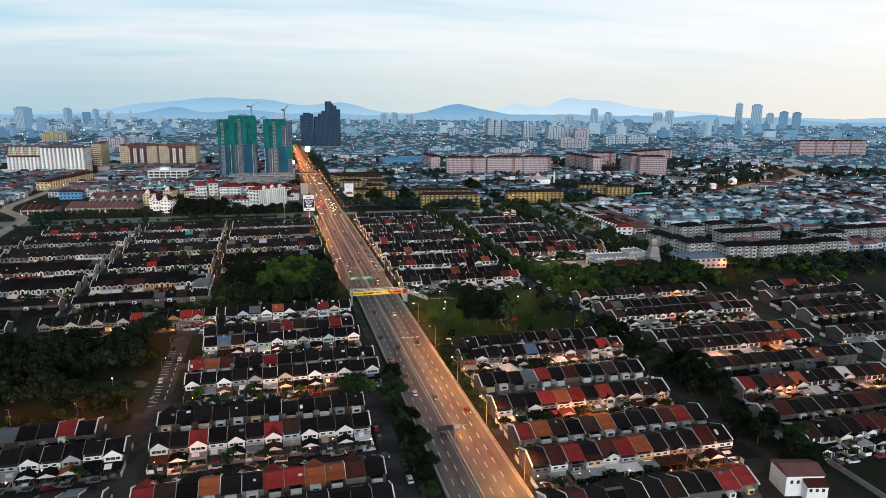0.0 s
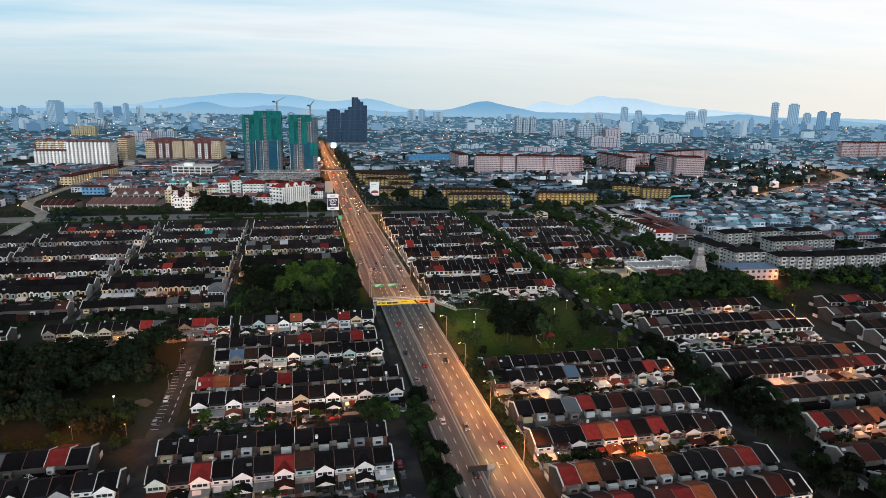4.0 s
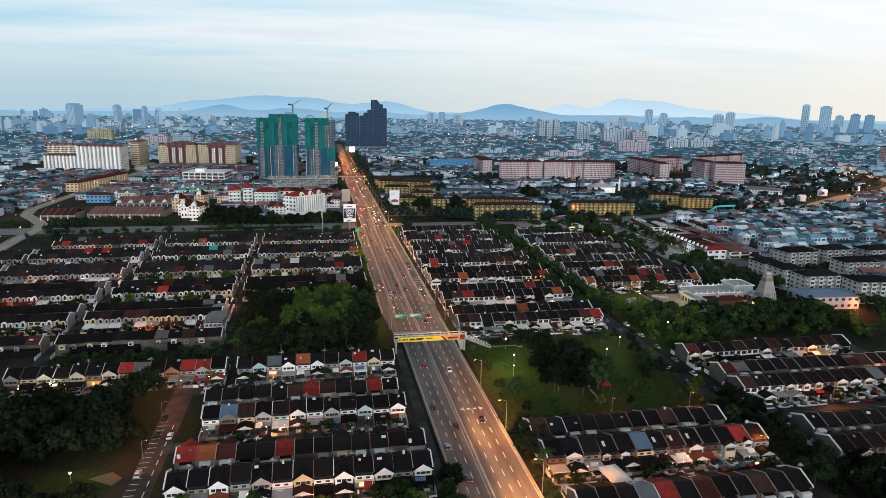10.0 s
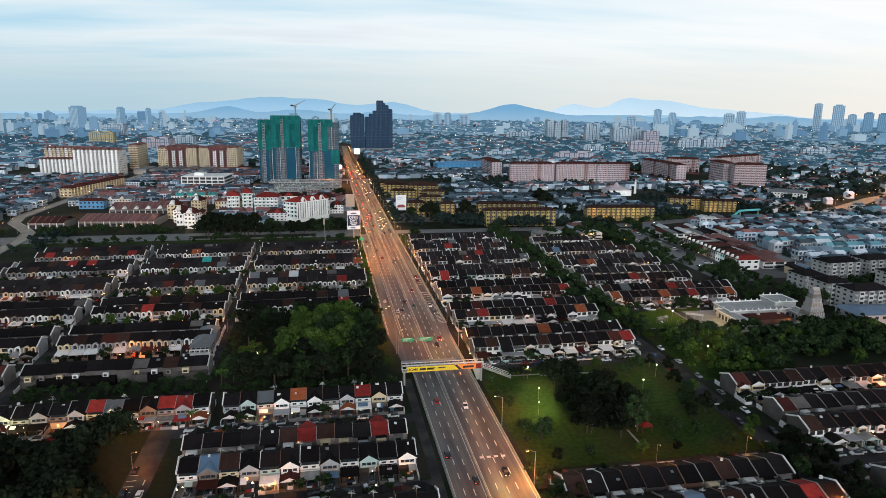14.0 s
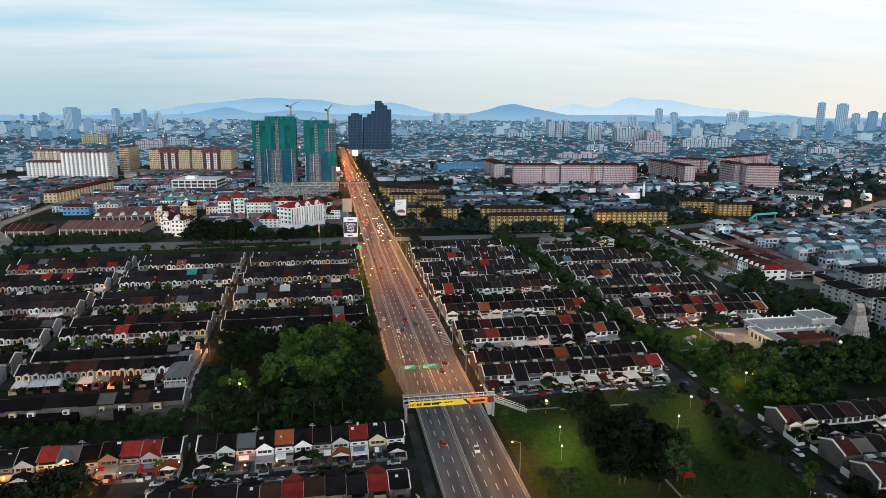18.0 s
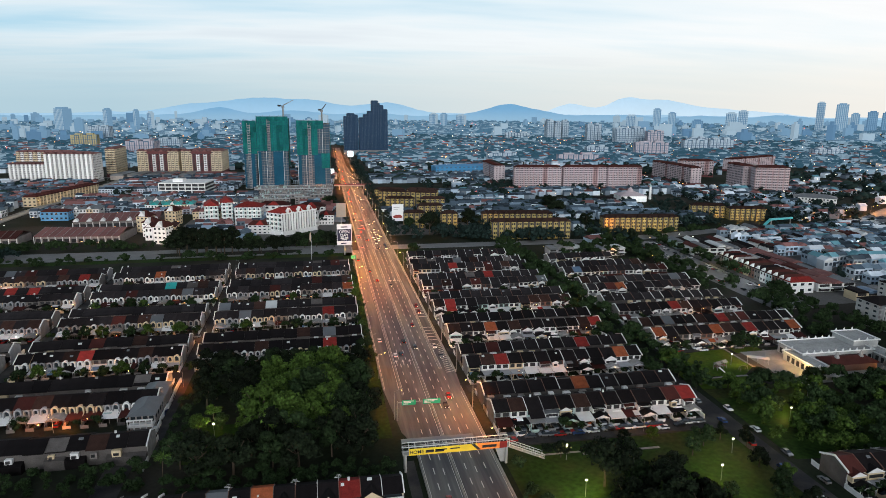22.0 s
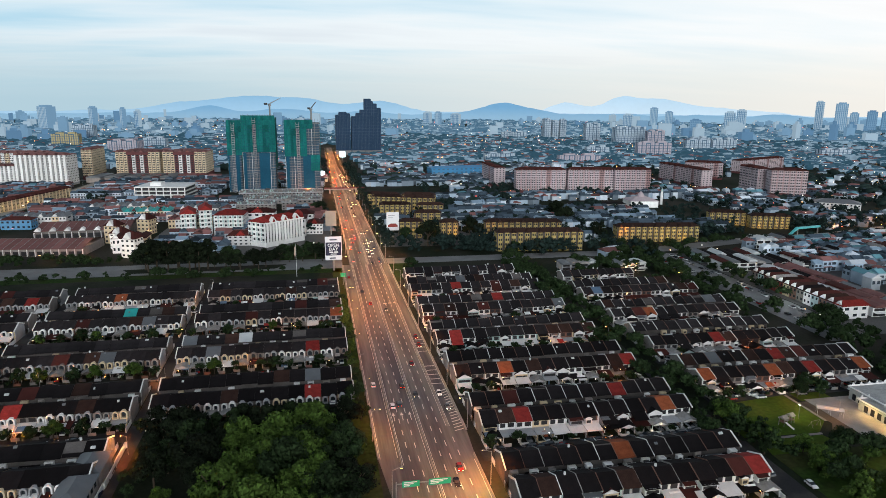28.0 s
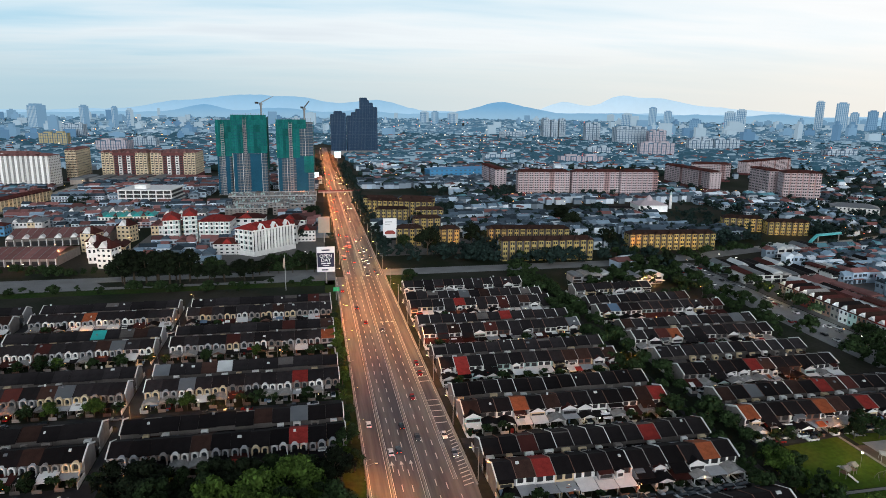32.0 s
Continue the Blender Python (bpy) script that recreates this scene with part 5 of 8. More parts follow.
kerb_cars += [(x + rng.uniform(2.8, 3.6), y - 4.6, rng.choice([0, 180])) for x, y, rz in YARDS if rz == 0]
kerb_cars += [(rng.uniform(-94, -22), y_ + rng.uniform(-0.4, 0.4), 90 + rng.choice([0, 0, 0, -35])) for y_ in (199, 204, 247.5, 253, 296, 338, 342) for _ in range(8)]
kerb_cars += [(x + rng.uniform(1.5, 4.5), y - rng.uniform(8.2, 9.0), 90) for x, y in FRONTS if x > 18 and rng.random() < 0.5]
for x, y, rz in kerb_cars + [c for c in CARSPOTS if c not in near_spots and c[1] > 300] + [(rng.uniform(30, 95), f - 10.5, 90) for f in (395, 437, 479, 520, 561, 602) for _ in range(17)] + [(rng.uniform(24, 100), f - 8.6, 90) for f in (437, 479, 520, 561) for _ in range(10)] + [(rng.uniform(-160, -25), f - 11, 90) for f in (469.5, 517, 564, 607) for _ in range(10)] + [(rng.uniform(120, 195), y_, 90) for y_ in (202, 246, 284, 292, 333, 452, 491, 533, 573) for _ in range(15)] + [(rng.uniform(25, 92), y_, 90) for y_ in (166, 207, 250, 258, 293) for _ in range(12)]:
    s0 = len(more.v)
    c = rng.choice([0, 0, 0, 1, 1, 2, 3])
    more.prism(prof, -0.85, 0.85, "x", c).add(lo + hi_, [(0, 1, 5, 4), (1, 2, 6, 5), (2, 3, 7, 6), (3, 0, 4, 7), (4, 5, 6, 7)], 4)
    for wy in (-1.3, 1.3):
        more.cyl((-0.86, wy, 0.31), (0.86, wy, 0.31), 0.31, 0.31, 8, 5)
    more.move(pose(x, y, 0.08, 0, 0, rz + rng.uniform(-4, 4)), s0)
tagged(new("parked_cars", more.mesh("parked_cars", CARS[0], CARS[1], CARS[2], CARS[3], GLASS, RUBBER)), "rows of parked cars in yards and streets", "cars", kind="stuff")

# ---- in the park and on the playing field ----
g_ = thing("climbing_frame", (131, 428.5, 0.055), 20, "pale climbing frame with two platforms and slides on the turf", "play equipment")
for px, py in ((-2.6, -1), (-2.6, 1), (-0.6, -1), (-0.6, 1), (1.6, -1), (1.6, 1), (3.4, -1), (3.4, 1)):
    part("post", MB().cyl((px, py, 0), (px, py, 2.9), 0.09, 0.09, 8), PARTY, g_)
for a0, a1 in ((-2.7, -0.5), (1.5, 3.5)):
    part("platform", MB().box(a0, -1.1, 1.3, a1, 1.1, 1.42), BROWNW, g_)
    part("canopy", MB().prism([(-1.4, 2.8), (1.4, 2.8), (0, 3.7)], a0 - 0.2, a1 + 0.2, "x"), rng.choice([DIMW, BROWNROOF]), g_)
part("bridge", MB().box(-0.5, -0.5, 1.3, 1.5, 0.5, 1.38), DIMW, g_)
for sy in (-1, 1):
    part("slide", MB().prism([(sy * 1.0, 1.35), (sy * 4.2, 0.15), (sy * 4.2, 0.3), (sy * 1.0, 1.55)], -2.1 if sy < 0 else 2.0, -1.3 if sy < 0 else 2.8, "x"), WHITE, g_)
w_ = thing("swing", (140, 425, 0.055), 10, "pale steel swing set on the turf", "swing")
part("top_rail", MB().cyl((-2, 0, 2.3), (2, 0, 2.3), 0.06, 0.06, 8), PARTY, w_)
for px in (-2, 2):
    for py in (-0.9, 0.9):
        part("leg", MB().cyl((px, py, 0), (px, 0, 2.3), 0.05, 0.05, 6), PARTY, w_)
for px in (-0.9, 0.9):
    part("swing_seat", MB().box(px - 0.3, -0.15, 0.5, px + 0.3, 0.15, 0.56).box(px - 0.28, -0.02, 0.56, px - 0.25, 0.02, 2.3).box(px + 0.25, -0.02, 0.56, px + 0.28, 0.02, 2.3), DARK, w_)
v_ = thing("shade_canopy", (152, 432, 0.06), -32, "long white sheet canopy on posts over bare earth", "canopy")
part("sheet", MB().prism([(-1.7, 2.5), (1.7, 2.5), (1.7, 2.6), (0, 2.95), (-1.7, 2.6)], -4.5, 4.5, "x"), WHITEROOF, v_)
for px in (-4.2, 0, 4.2):
    for py in (-1.5, 1.5):
        part("post", MB().cyl((px, py, 0), (px, py, 2.5), 0.06, 0.06, 6), STEEL, v_)
s_ = thing("park_shelter", (62.6, 323.5, 0.045), 0, "small red-roofed open shelter on pale posts in the park", "shelter")
part("roof", MB().add([(-2.3, -2.3, 2.6), (2.3, -2.3, 2.6), (2.3, 2.3, 2.6), (-2.3, 2.3, 2.6), (0, 0, 4.1)], [(0, 1, 4), (1, 2, 4), (2, 3, 4), (3, 0, 4), (3, 2, 1, 0)]), REDROOF, s_)
for px in (-1.8, 1.8):
    for py in (-1.8, 1.8):
        part("post", MB().box(px - 0.12, py - 0.12, 0, px + 0.12, py + 0.12, 2.62), WHITE, s_)
part("bench", MB().box(-1.5, 1.2, 0.4, 1.5, 1.6, 0.48).box(-1.4, 1.25, 0, -1.25, 1.55, 0.4).box(1.25, 1.25, 0, 1.4, 1.55, 0.4), PARTY, s_)

# ---- street lamps ----
LP = MB().cyl((0, 0, 0), (0, 0, 11.0), 0.13, 0.08, 8).mesh("pole", METAL)
LA = MB().cyl((0, 0, 10.9), (-2.2, 0, 11.6), 0.06, 0.05, 6).mesh("arm", METAL)
LH = MB().prism([(-3.1, 11.5), (-2.1, 11.45), (-2.1, 11.62), (-2.6, 11.75), (-3.1, 11.65)], -0.17, 0.17, "y").mesh("lamp_head", METAL)
LG = MB().box(-3.05, -0.13, 11.4, -2.2, 0.13, 11.49).mesh("lens", SODL)


def street_lamp(x, y, rz, power, h=1.0, color=SODIUM):
    l_ = thing("street_lamp", (x, y, 0), rz, "tall steel street lamp with a lit sodium head", "street lamp", "street lamps along the highway")
    if h != 1.0:
        l_.scale = (h, h, h)
    put("pole", LP, l_)
    put("arm", LA, l_)
    hd = put("lamp_head", LH, l_)
    put("lens", LG, hd)
    if power:
        a = radians(rz)
        (spot if h == 1.0 else lamp)(x - 2.6 * h * math.cos(a), y - 2.6 * h * math.sin(a), 11.1 * h, power * (1.8 if h == 1.0 else 1), color)


for y, p in ((140, 20000), (175, 27000), (213, 31000), (252, 36000), (292, 32000), (330, 12000), (372, 7000), (410, 26000), (446, 4000), (482, 5500), (520, 9500), (556, 17000), (592, 27000), (628, 32000), (664, 34000)):
    street_lamp(16.9 if y < 430 else 18.0, y, 0, p)
for y, p in ((405, 12000), (442, 14000), (554, 8000), (592, 26000), (630, 32000), (668, 34000)):
    street_lamp(-15.6 if y > 420 else -13.2, y, 180, p)
for i in range(7):
    street_lamp(-15.4, 452 + i * 26, 180, 2600, 0.6)
for i in range(27):
    y = 705 + i * 38
    e_ = 31000 if y < 1100 else 36000 if y < 1300 else 40000
    street_lamp(17.2 if y < 1100 else 14.0, y, 0, e_)
    street_lamp(-10.6 if y < 1300 else -7.5, y + 19, 180, e_)
for x, y, rz, p in ((-104.5, 318, 180, 4000), (-104.5, 290, 180, 5000), (-112, 344, 90, 5000), (-93.4, 447, 0, 7000), (-93.2, 503, 0, 4000), (-93.2, 549, 0, 4000), (-93.2, 597, 0, 4000), (-93.2, 640, 0, 3000),
                    (-166, 503, 0, 3000), (-166, 550, 0, 3000), (-150, 252, 90, 6000), (-128, 252, 90, 4000), (-111, 251, 90, 4000), (-55, 251, 90, 4500), (-87, 203, 90, 3500), (-60, 199, 90, 2500), (-40, 250, 90, 3500), (-60, 296, 90, 3500),
                    (60, 298, 90, 2500), (92, 298, 90, 2500), (98, 262, 0, 3600), (55, 208, 90, 3000), (45, 208, 90, 1500), (68, 166, 90, 5400), (82, 166, 90, 3000), (52, 205, 90, 2400), (84, 208, 90, 1200), (36, 253, 90, 2000), (66, 256, 90, 3000),
                    (200, 310, 0, 5400), (170, 247, 90, 5400), (140, 246, 90, 3600), (190, 284, 90, 4200), (150, 292, 90, 3600), (178, 333, 90, 3600), (140, 203, 90, 3600), (180, 202, 90, 3600), (214, 330, 0, 3600), (250, 412, 0, 5000), (240, 380, 0, 4200),
                    (75, 512, 90, 2500), (38, 472, 90, 2500), (87, 472, 90, 2500), (122, 452, 90, 1100), (146, 452, 90, 1100), (154, 430, 0, 1100), (180, 636, 0, 3200), (128, 650, 0, 2500), (105, 520, 0, 1800), (196, 610, 0, 1800), (60, 427, 90, 1800), (45, 552, 90, 1800), (160, 491, 90, 2100), (175, 533, 90, 1800), (140, 573, 90, 1800), (60, 592, 90, 1800), (72, 382, 90, 2100),
                    (-130, 458, 90, 4500), (-60, 505, 90, 4500), (-45, 552, 90, 4000), (-140, 595, 90, 4500), (-210, 505, 90, 5000), (-210, 458, 90, 6000), (-220, 595, 90, 6000), (-140, 505, 90, 4000), (-130, 415, 90, 5000),
                    (470, 738, 0, 12000), (560, 800, 0, 16000), (630, 835, 0, 16000), (700, 880, 0, 20000), (790, 935, 0, 20000), (860, 1000, 0, 26000), (890, 1080, 0, 26000), (930, 1170, 0, 26000), (985, 1270, 0, 30000)):
    street_lamp(x, y, rz, p, 0.6)
for (xa, ya), (xb, yb) in zip(TRUNK, TRUNK[1:]):
    n = max(1, round(math.hypot(xb - xa, yb - ya) / 30))
    for j in range(n):
        k = (j + 0.5) / n
        sd = 1 if j % 2 else -1
        street_lamp(xa + (xb - xa) * k + 5.6 * sd, ya + (yb - ya) * k, 0 if sd > 0 else 180, 400 + 0.8 * ya, 0.6, WARM)
for (xa, ya), (xb, yb) in zip(EAST[1:], EAST[2:]):
    for k in (0.2, 0.7):
        street_lamp(xa + (xb - xa) * k - 4, ya + (yb - ya) * k + 7, 180, 16000, 0.8)
# park lamps
PK = MB().cyl((0, 0, 0), (0, 0, 5.6), 0.07, 0.05, 8).mesh("pole", METAL)
PH = MB().cyl((0, 0, 5.5), (0, 0, 5.62), 0.35, 0.3, 10).cyl((0, 0, 5.62), (0, 0, 5.9), 0.3, 0.05, 10).mesh("lamp_head", METAL)
PB = MB().cyl((0, 0, 5.1), (0, 0, 5.5), 0.24, 0.36, 10).mesh("globe", WHITEL)
for x, y, e in ((36.4, 348, 5000), (32.6, 336, 5500), (80.6, 349, 4000), (93.5, 363, 2500), (38.3, 368.4, 4500), (47, 320, 900), (-75, 402, 8000), (-121, 276, 3500), (138.5, 431.5, 2600), (-151, 345, 3000), (-121, 345, 2500), (128, 380, 3500), (148, 396, 3500)):
    l_ = thing("park_lamp", (x, y, 0), 0, "slender park lamp with a lit white globe", "lamp", "park lamps")
    put("pole", PK, l_)
    hd = put("lamp_head", PH, l_)
    put("globe", PB, hd)
    lamp(x, y, 4.6, e, (1.0, 0.86, 0.30), 0.25)
rng.shuffle(PORCHL)
for x, y, z in PORCHL[:165]:
    lamp(x, y, z, rng.choice([100, 150, 250, 400, 700]), rng.choice([WARM, WARM, SODIUM, SODIUM, (1.0, 0.7, 0.4)]), 0.15)

# ---- the footbridge and the signs ----
def words(text, x, y, z, size, material, parent):
    cu = bpy.data.curves.new("lettering", "FONT")
    cu.body, cu.size, cu.align_x, cu.extrude, cu.offset = text, size, "CENTER", 0.01, 0.03
    cu.materials.append(material)
    o = new("lettering", cu)
    o.parent = parent
    o.location, o.rotation_euler = (x, y, z), (radians(90), 0, 0)


fb = thing("footbridge", (0, 0, 0), 0, "white steel footbridge with yellow banners across the highway", "footbridge")
part("deck", MB().box(-14.5, 369.6, 5.6, 19.5, 372.4, 5.9), CONC, fb)
for y in (369.6, 372.4):
    part("rail", MB().box(-14.5, y - 0.06, 7.0, 19.5, y + 0.06, 7.12), STEEL, fb)
    part("top_chord", MB().box(-14.5, y - 0.08, 8.4, 19.5, y + 0.08, 8.6), STEEL, fb)
bars = MB().box(-14.5, 372.3, 5.9, -14.4, 372.5, 8.4)
brace_me = MB().box(-0.05, -0.05, 5.9, 0.05, 0.05, 8.4).mesh("upright", STEEL)
for i in range(18):
    for y in (369.6, 372.4):
        put("upright", brace_me, fb, (-14.4 + i * 1.99, y, 0))
part("handrail", MB().box(-14.5, 371.9, 7.7, 19.5, 372.0, 7.8), STEEL, fb)
leg_me = MB().box(-0.35, -0.35, 0, 0.35, 0.35, 5.6).mesh("pier", CONC)
for x in (-13.6, 18.6):
    for y in (369.9, 372.1):
        put("pier", leg_me, fb, (x, y, 0))
bn = part("banner", MB().box(-12.6, 369.42, 5.7, 9.0, 369.5, 7.9), YELLOWB, fb, "yellow advertising banner")
part("banner_stripe", MB().box(9.0, 369.41, 5.7, 16.2, 369.49, 7.9), ORANGEB, bn)
part("banner_patch", MB().box(16.2, 369.41, 5.7, 18.6, 369.49, 7.9), REDROOF, bn)
tx = MB()
for i, (x, w_) in enumerate(((-7.4, 2.6), (-4.2, 3.4), (-4.4, 2.8), (0.2, 3.2), (10.6, 4.6))):
    tx.box(x, 369.36, 6.3 + 0.5 * (i % 2), x + w_, 369.4, 7.2)
tx.prism([(7.0, 7.8), (8.2, 7.8), (10.2, 5.8), (9.0, 5.8)], 369.36, 369.4, "y")
part("lettering_bars", tx, DARK, bn)
words("HOME", -10.2, 369.38, 6.25, 1.55, DARK, bn)
part("canopy", MB().prism([(-14.5, 8.62), (8.5, 8.62), (8.5, 8.74), (-14.5, 8.74)], 372.5, 374.6, "y"), GREYROOF, fb)
st = MB().prism([(19.5, 5.6), (31.5, 0.3), (31.5, 0.0), (19.5, 5.3)], 369.9, 372.1, "y")
part("stair_flight", st, CONC, fb)
for y in (369.9, 372.1):
    r = MB()
    for i in range(9):
        x = 19.6 + i * 1.46
        z = 5.6 - (x - 19.5) * 0.442
        r.box(x - 0.04, y - 0.04, z, x + 0.04, y + 0.04, z + 1.5)
    r.prism([(19.5, 7.1), (31.5, 1.8), (31.5, 1.65), (19.5, 6.95)], y - 0.05, y + 0.05, "y")
    r.prism([(19.5, 6.4), (31.5, 1.1), (31.5, 1.0), (19.5, 6.3)], y - 0.03, y + 0.03, "y")
    part("stair_rail", r, STEEL, fb)
part("splay_support", MB().prism([(17.0, 0.1), (18.4, 0.1), (18.6, 5.6), (15.0, 5.6)], 370.8, 371.2, "y"), CONC, fb)

gn = thing("sign_gantry", (0, 0, 0), 0, "green direction signs on a steel gantry arm", "road sign")
part("post", MB().cyl((-12.2, 404, 0), (-12.2, 404, 7.6), 0.22, 0.18, 8), METAL, gn)
part("arm", MB().box(-12.2, 403.9, 6.9, 3.6, 404.1, 7.15), METAL, gn)
for x0, x1 in ((-10.6, -5.6), (-3.0, 3.4)):
    b = part("sign_board", MB().box(x0, 403.7, 6.0, x1, 403.8, 7.9), GREENS, gn)
    t_ = MB()
    for j in range(3):
        t_.box(x0 + 0.5, 403.66, 7.35 - j * 0.5, x0 + (x1 - x0) * (0.85 - 0.2 * j), 403.69, 7.6 - j * 0.5)
    part("lettering_bars", t_, PAINT, b)
gn = thing("sign_gantry", (0, 0, 0), 0, "dark back of a road sign on a median post", "road sign")
part("post", MB().cyl((1.7, 201, 0), (1.7, 201, 8.2), 0.25, 0.2, 8), METAL, gn)
part("arm", MB().box(-5.2, 200.9, 7.4, 6.2, 201.1, 7.6), METAL, gn)
part("sign_board", MB().box(-5.0, 200.7, 6.2, 1.0, 200.8, 8.2), DARK, gn)
part("truss", MB().box(1.2, 200.8, 6.4, 3.4, 201.2, 8.0), METAL, gn)
gn = thing("sign_gantry", (0, 0, 0), 0, "small green exit sign on a roadside post", "road sign")
part("post", MB().cyl((-16.2, 640, 0), (-16.2, 640, 7.0), 0.16, 0.14, 8), METAL, gn)
part("sign_board", MB().box(-17.8, 639.7, 5.2, -14.4, 639.8, 7.6), GREENS, gn)


def billboard(x0, x1, y, z0, z1, face, label):
    b = thing("billboard", (0, 0, 0), 0, label, "billboard", "billboards beside the highway")
    part("pole", MB().cyl(((x0 + x1) / 2, y + 0.9, 0), ((x0 + x1) / 2, y + 0.9, z0 + 1), 0.5, 0.45, 10), METAL, b)
    part("frame", MB().box(x0, y + 0.25, z0, x1, y + 0.8, z1).box(x0, y + 0.5, z0 - 0.4, x1, y + 1.6, z0 - 0.25), METAL, b)
    return b, part("panel", MB().box(x0 - 0.05, y, z0 - 0.05, x1 + 0.05, y + 0.25, z1 + 0.05), face, b)


b, p = billboard(-26.2, -15.3, 676, 7.6, 23.4, BILLW, "tall billboard with white words on navy")
part("navy_field", MB().box(-25.9, 675.93, 10.6, -15.6, 675.98, 19.6), BILLN, p)
words("OPEN", -20.75, 675.9, 16.6, 3.0, BILLW, p)
words("DAY", -20.75, 675.9, 14.0, 3.0, BILLW, p)
part("lettering_bars", MB().box(-23.6, 675.88, 12.5, -20.9, 675.92, 13.3).box(-20.4, 675.88, 12.5, -17.9, 675.92, 13.3).box(-22.6, 675.88, 11.3, -18.8, 675.92, 11.8), BILLW, p)
part("header_bar", MB().box(-23.2, 675.93, 20.9, -18.4, 675.97, 21.7), BILLN, p)
part("footer_bar", MB().box(-23.4, 675.93, 8.4, -19.4, 675.97, 9.2), BILLN, p)
b, p = billboard(26.2, 36.6, 780, 6.5, 21.8, BILLW, "tall pale billboard showing a red car")
part("picture", MB().prism([(27.4, 9.2), (35.4, 9.2), (35.6, 10.6), (33.6, 12.2), (29.6, 12.2), (27.3, 10.8)], 779.93, 779.98, "y"), REDW, p)
part("lettering_bars", MB().box(27.6, 779.93, 18.6, 33.0, 779.97, 19.4).box(27.6, 779.93, 16.9, 31.5, 779.97, 17.4), GREYW, p)
billboard(-23.6, -14.6, 800, 8, 20.8, BEIGE, "blank beige billboard above the trees")
LED = glow("led_screen", (0.75, 0.95, 1.0), 2.2)
billboard(18, 29, 1540, 6, 17, LED, "bright white advertising screen beside the highway")
billboard(-27, -17, 1196, 4.5, 14.5, LED, "bright pale screen beside the carriageway")
fp = thing("flagpole", (-45, 664, 0), 0, "tall white flagpole with a furled flag", "flagpole")
part("pole", MB().cyl((0, 0, 0), (0, 0, 22), 0.16, 0.07, 8), STEEL, fp)
part("flag", MB().prism([(0.1, 20.5), (-0.9, 19.6), (-1.3, 15.0), (-0.5, 13.4), (0.0, 15.5)], -0.06, 0.06, "y"), BEIGE, fp)


# ---- buildings ----
def block(name, x, y, w, d, h, floors, bays, wall, roof, label, rz=0.0, category="apartment block", base=None, fins=None, roofh=0.0, sidebays=3, win=None, group="", small=False):
    """A building with storeys of windows; x, y is the left front corner, w runs along its front."""
    b = thing(name, (x, y, 0), rz, label, category, group)
    part("wall", MB().box(0, 0, 0, w, d, h), wall, b)
    fh = h / floors
    r = MB()
    for f in range(floors):
        z0, z1 = f * fh + 0.36 * fh, f * fh + 0.76 * fh
        bw = w / bays
        for i in range(bays):
            r.box(i * bw + 0.27 * bw, -0.08, z0, i * bw + 0.73 * bw, 0.02, z1)
        sw = d / max(1, sidebays)
        for i in range(sidebays):
            for sx0 in (-0.08, w - 0.02):
                r.box(sx0, i * sw + 0.3 * sw, z0, sx0 + 0.1, i * sw + 0.7 * sw, z1)
        if f == floors - 1:
            part("window_grid", r, win or GLASS, b)["kind"] = "stuff"
        if f and fins:
            part("ledge", MB().box(-0.3, -0.9, f * fh - 0.15, w + 0.3, 0.02, f * fh + 0.9), fins, b)
    if base:
        part("plinth", MB().box(-0.25, -0.25, 0, w + 0.25, d + 0.25, fh * 1.1), base, b)
    if roofh:
        part("roof", MB().hip(-0.8, -0.8, w + 0.8, d + 0.8, h, h + roofh, min(w, d) * 0.45), roof, b)
    else:
        part("roof", MB().box(-0.35, -0.35, h, w + 0.35, 0.3, h + 0.9).box(-0.35, d - 0.3, h, w + 0.35, d + 0.35, h + 0.9).box(-0.35, 0.3, h, 0.3, d - 0.3, h + 0.9).box(w - 0.3, 0.3, h, w + 0.35, d - 0.3, h + 0.9), roof, b)
        part("stair_head", MB().box(w * 0.3, d * 0.3, h, w * 0.3 + 5, d * 0.7, h + 2.8), wall, b)
    return b


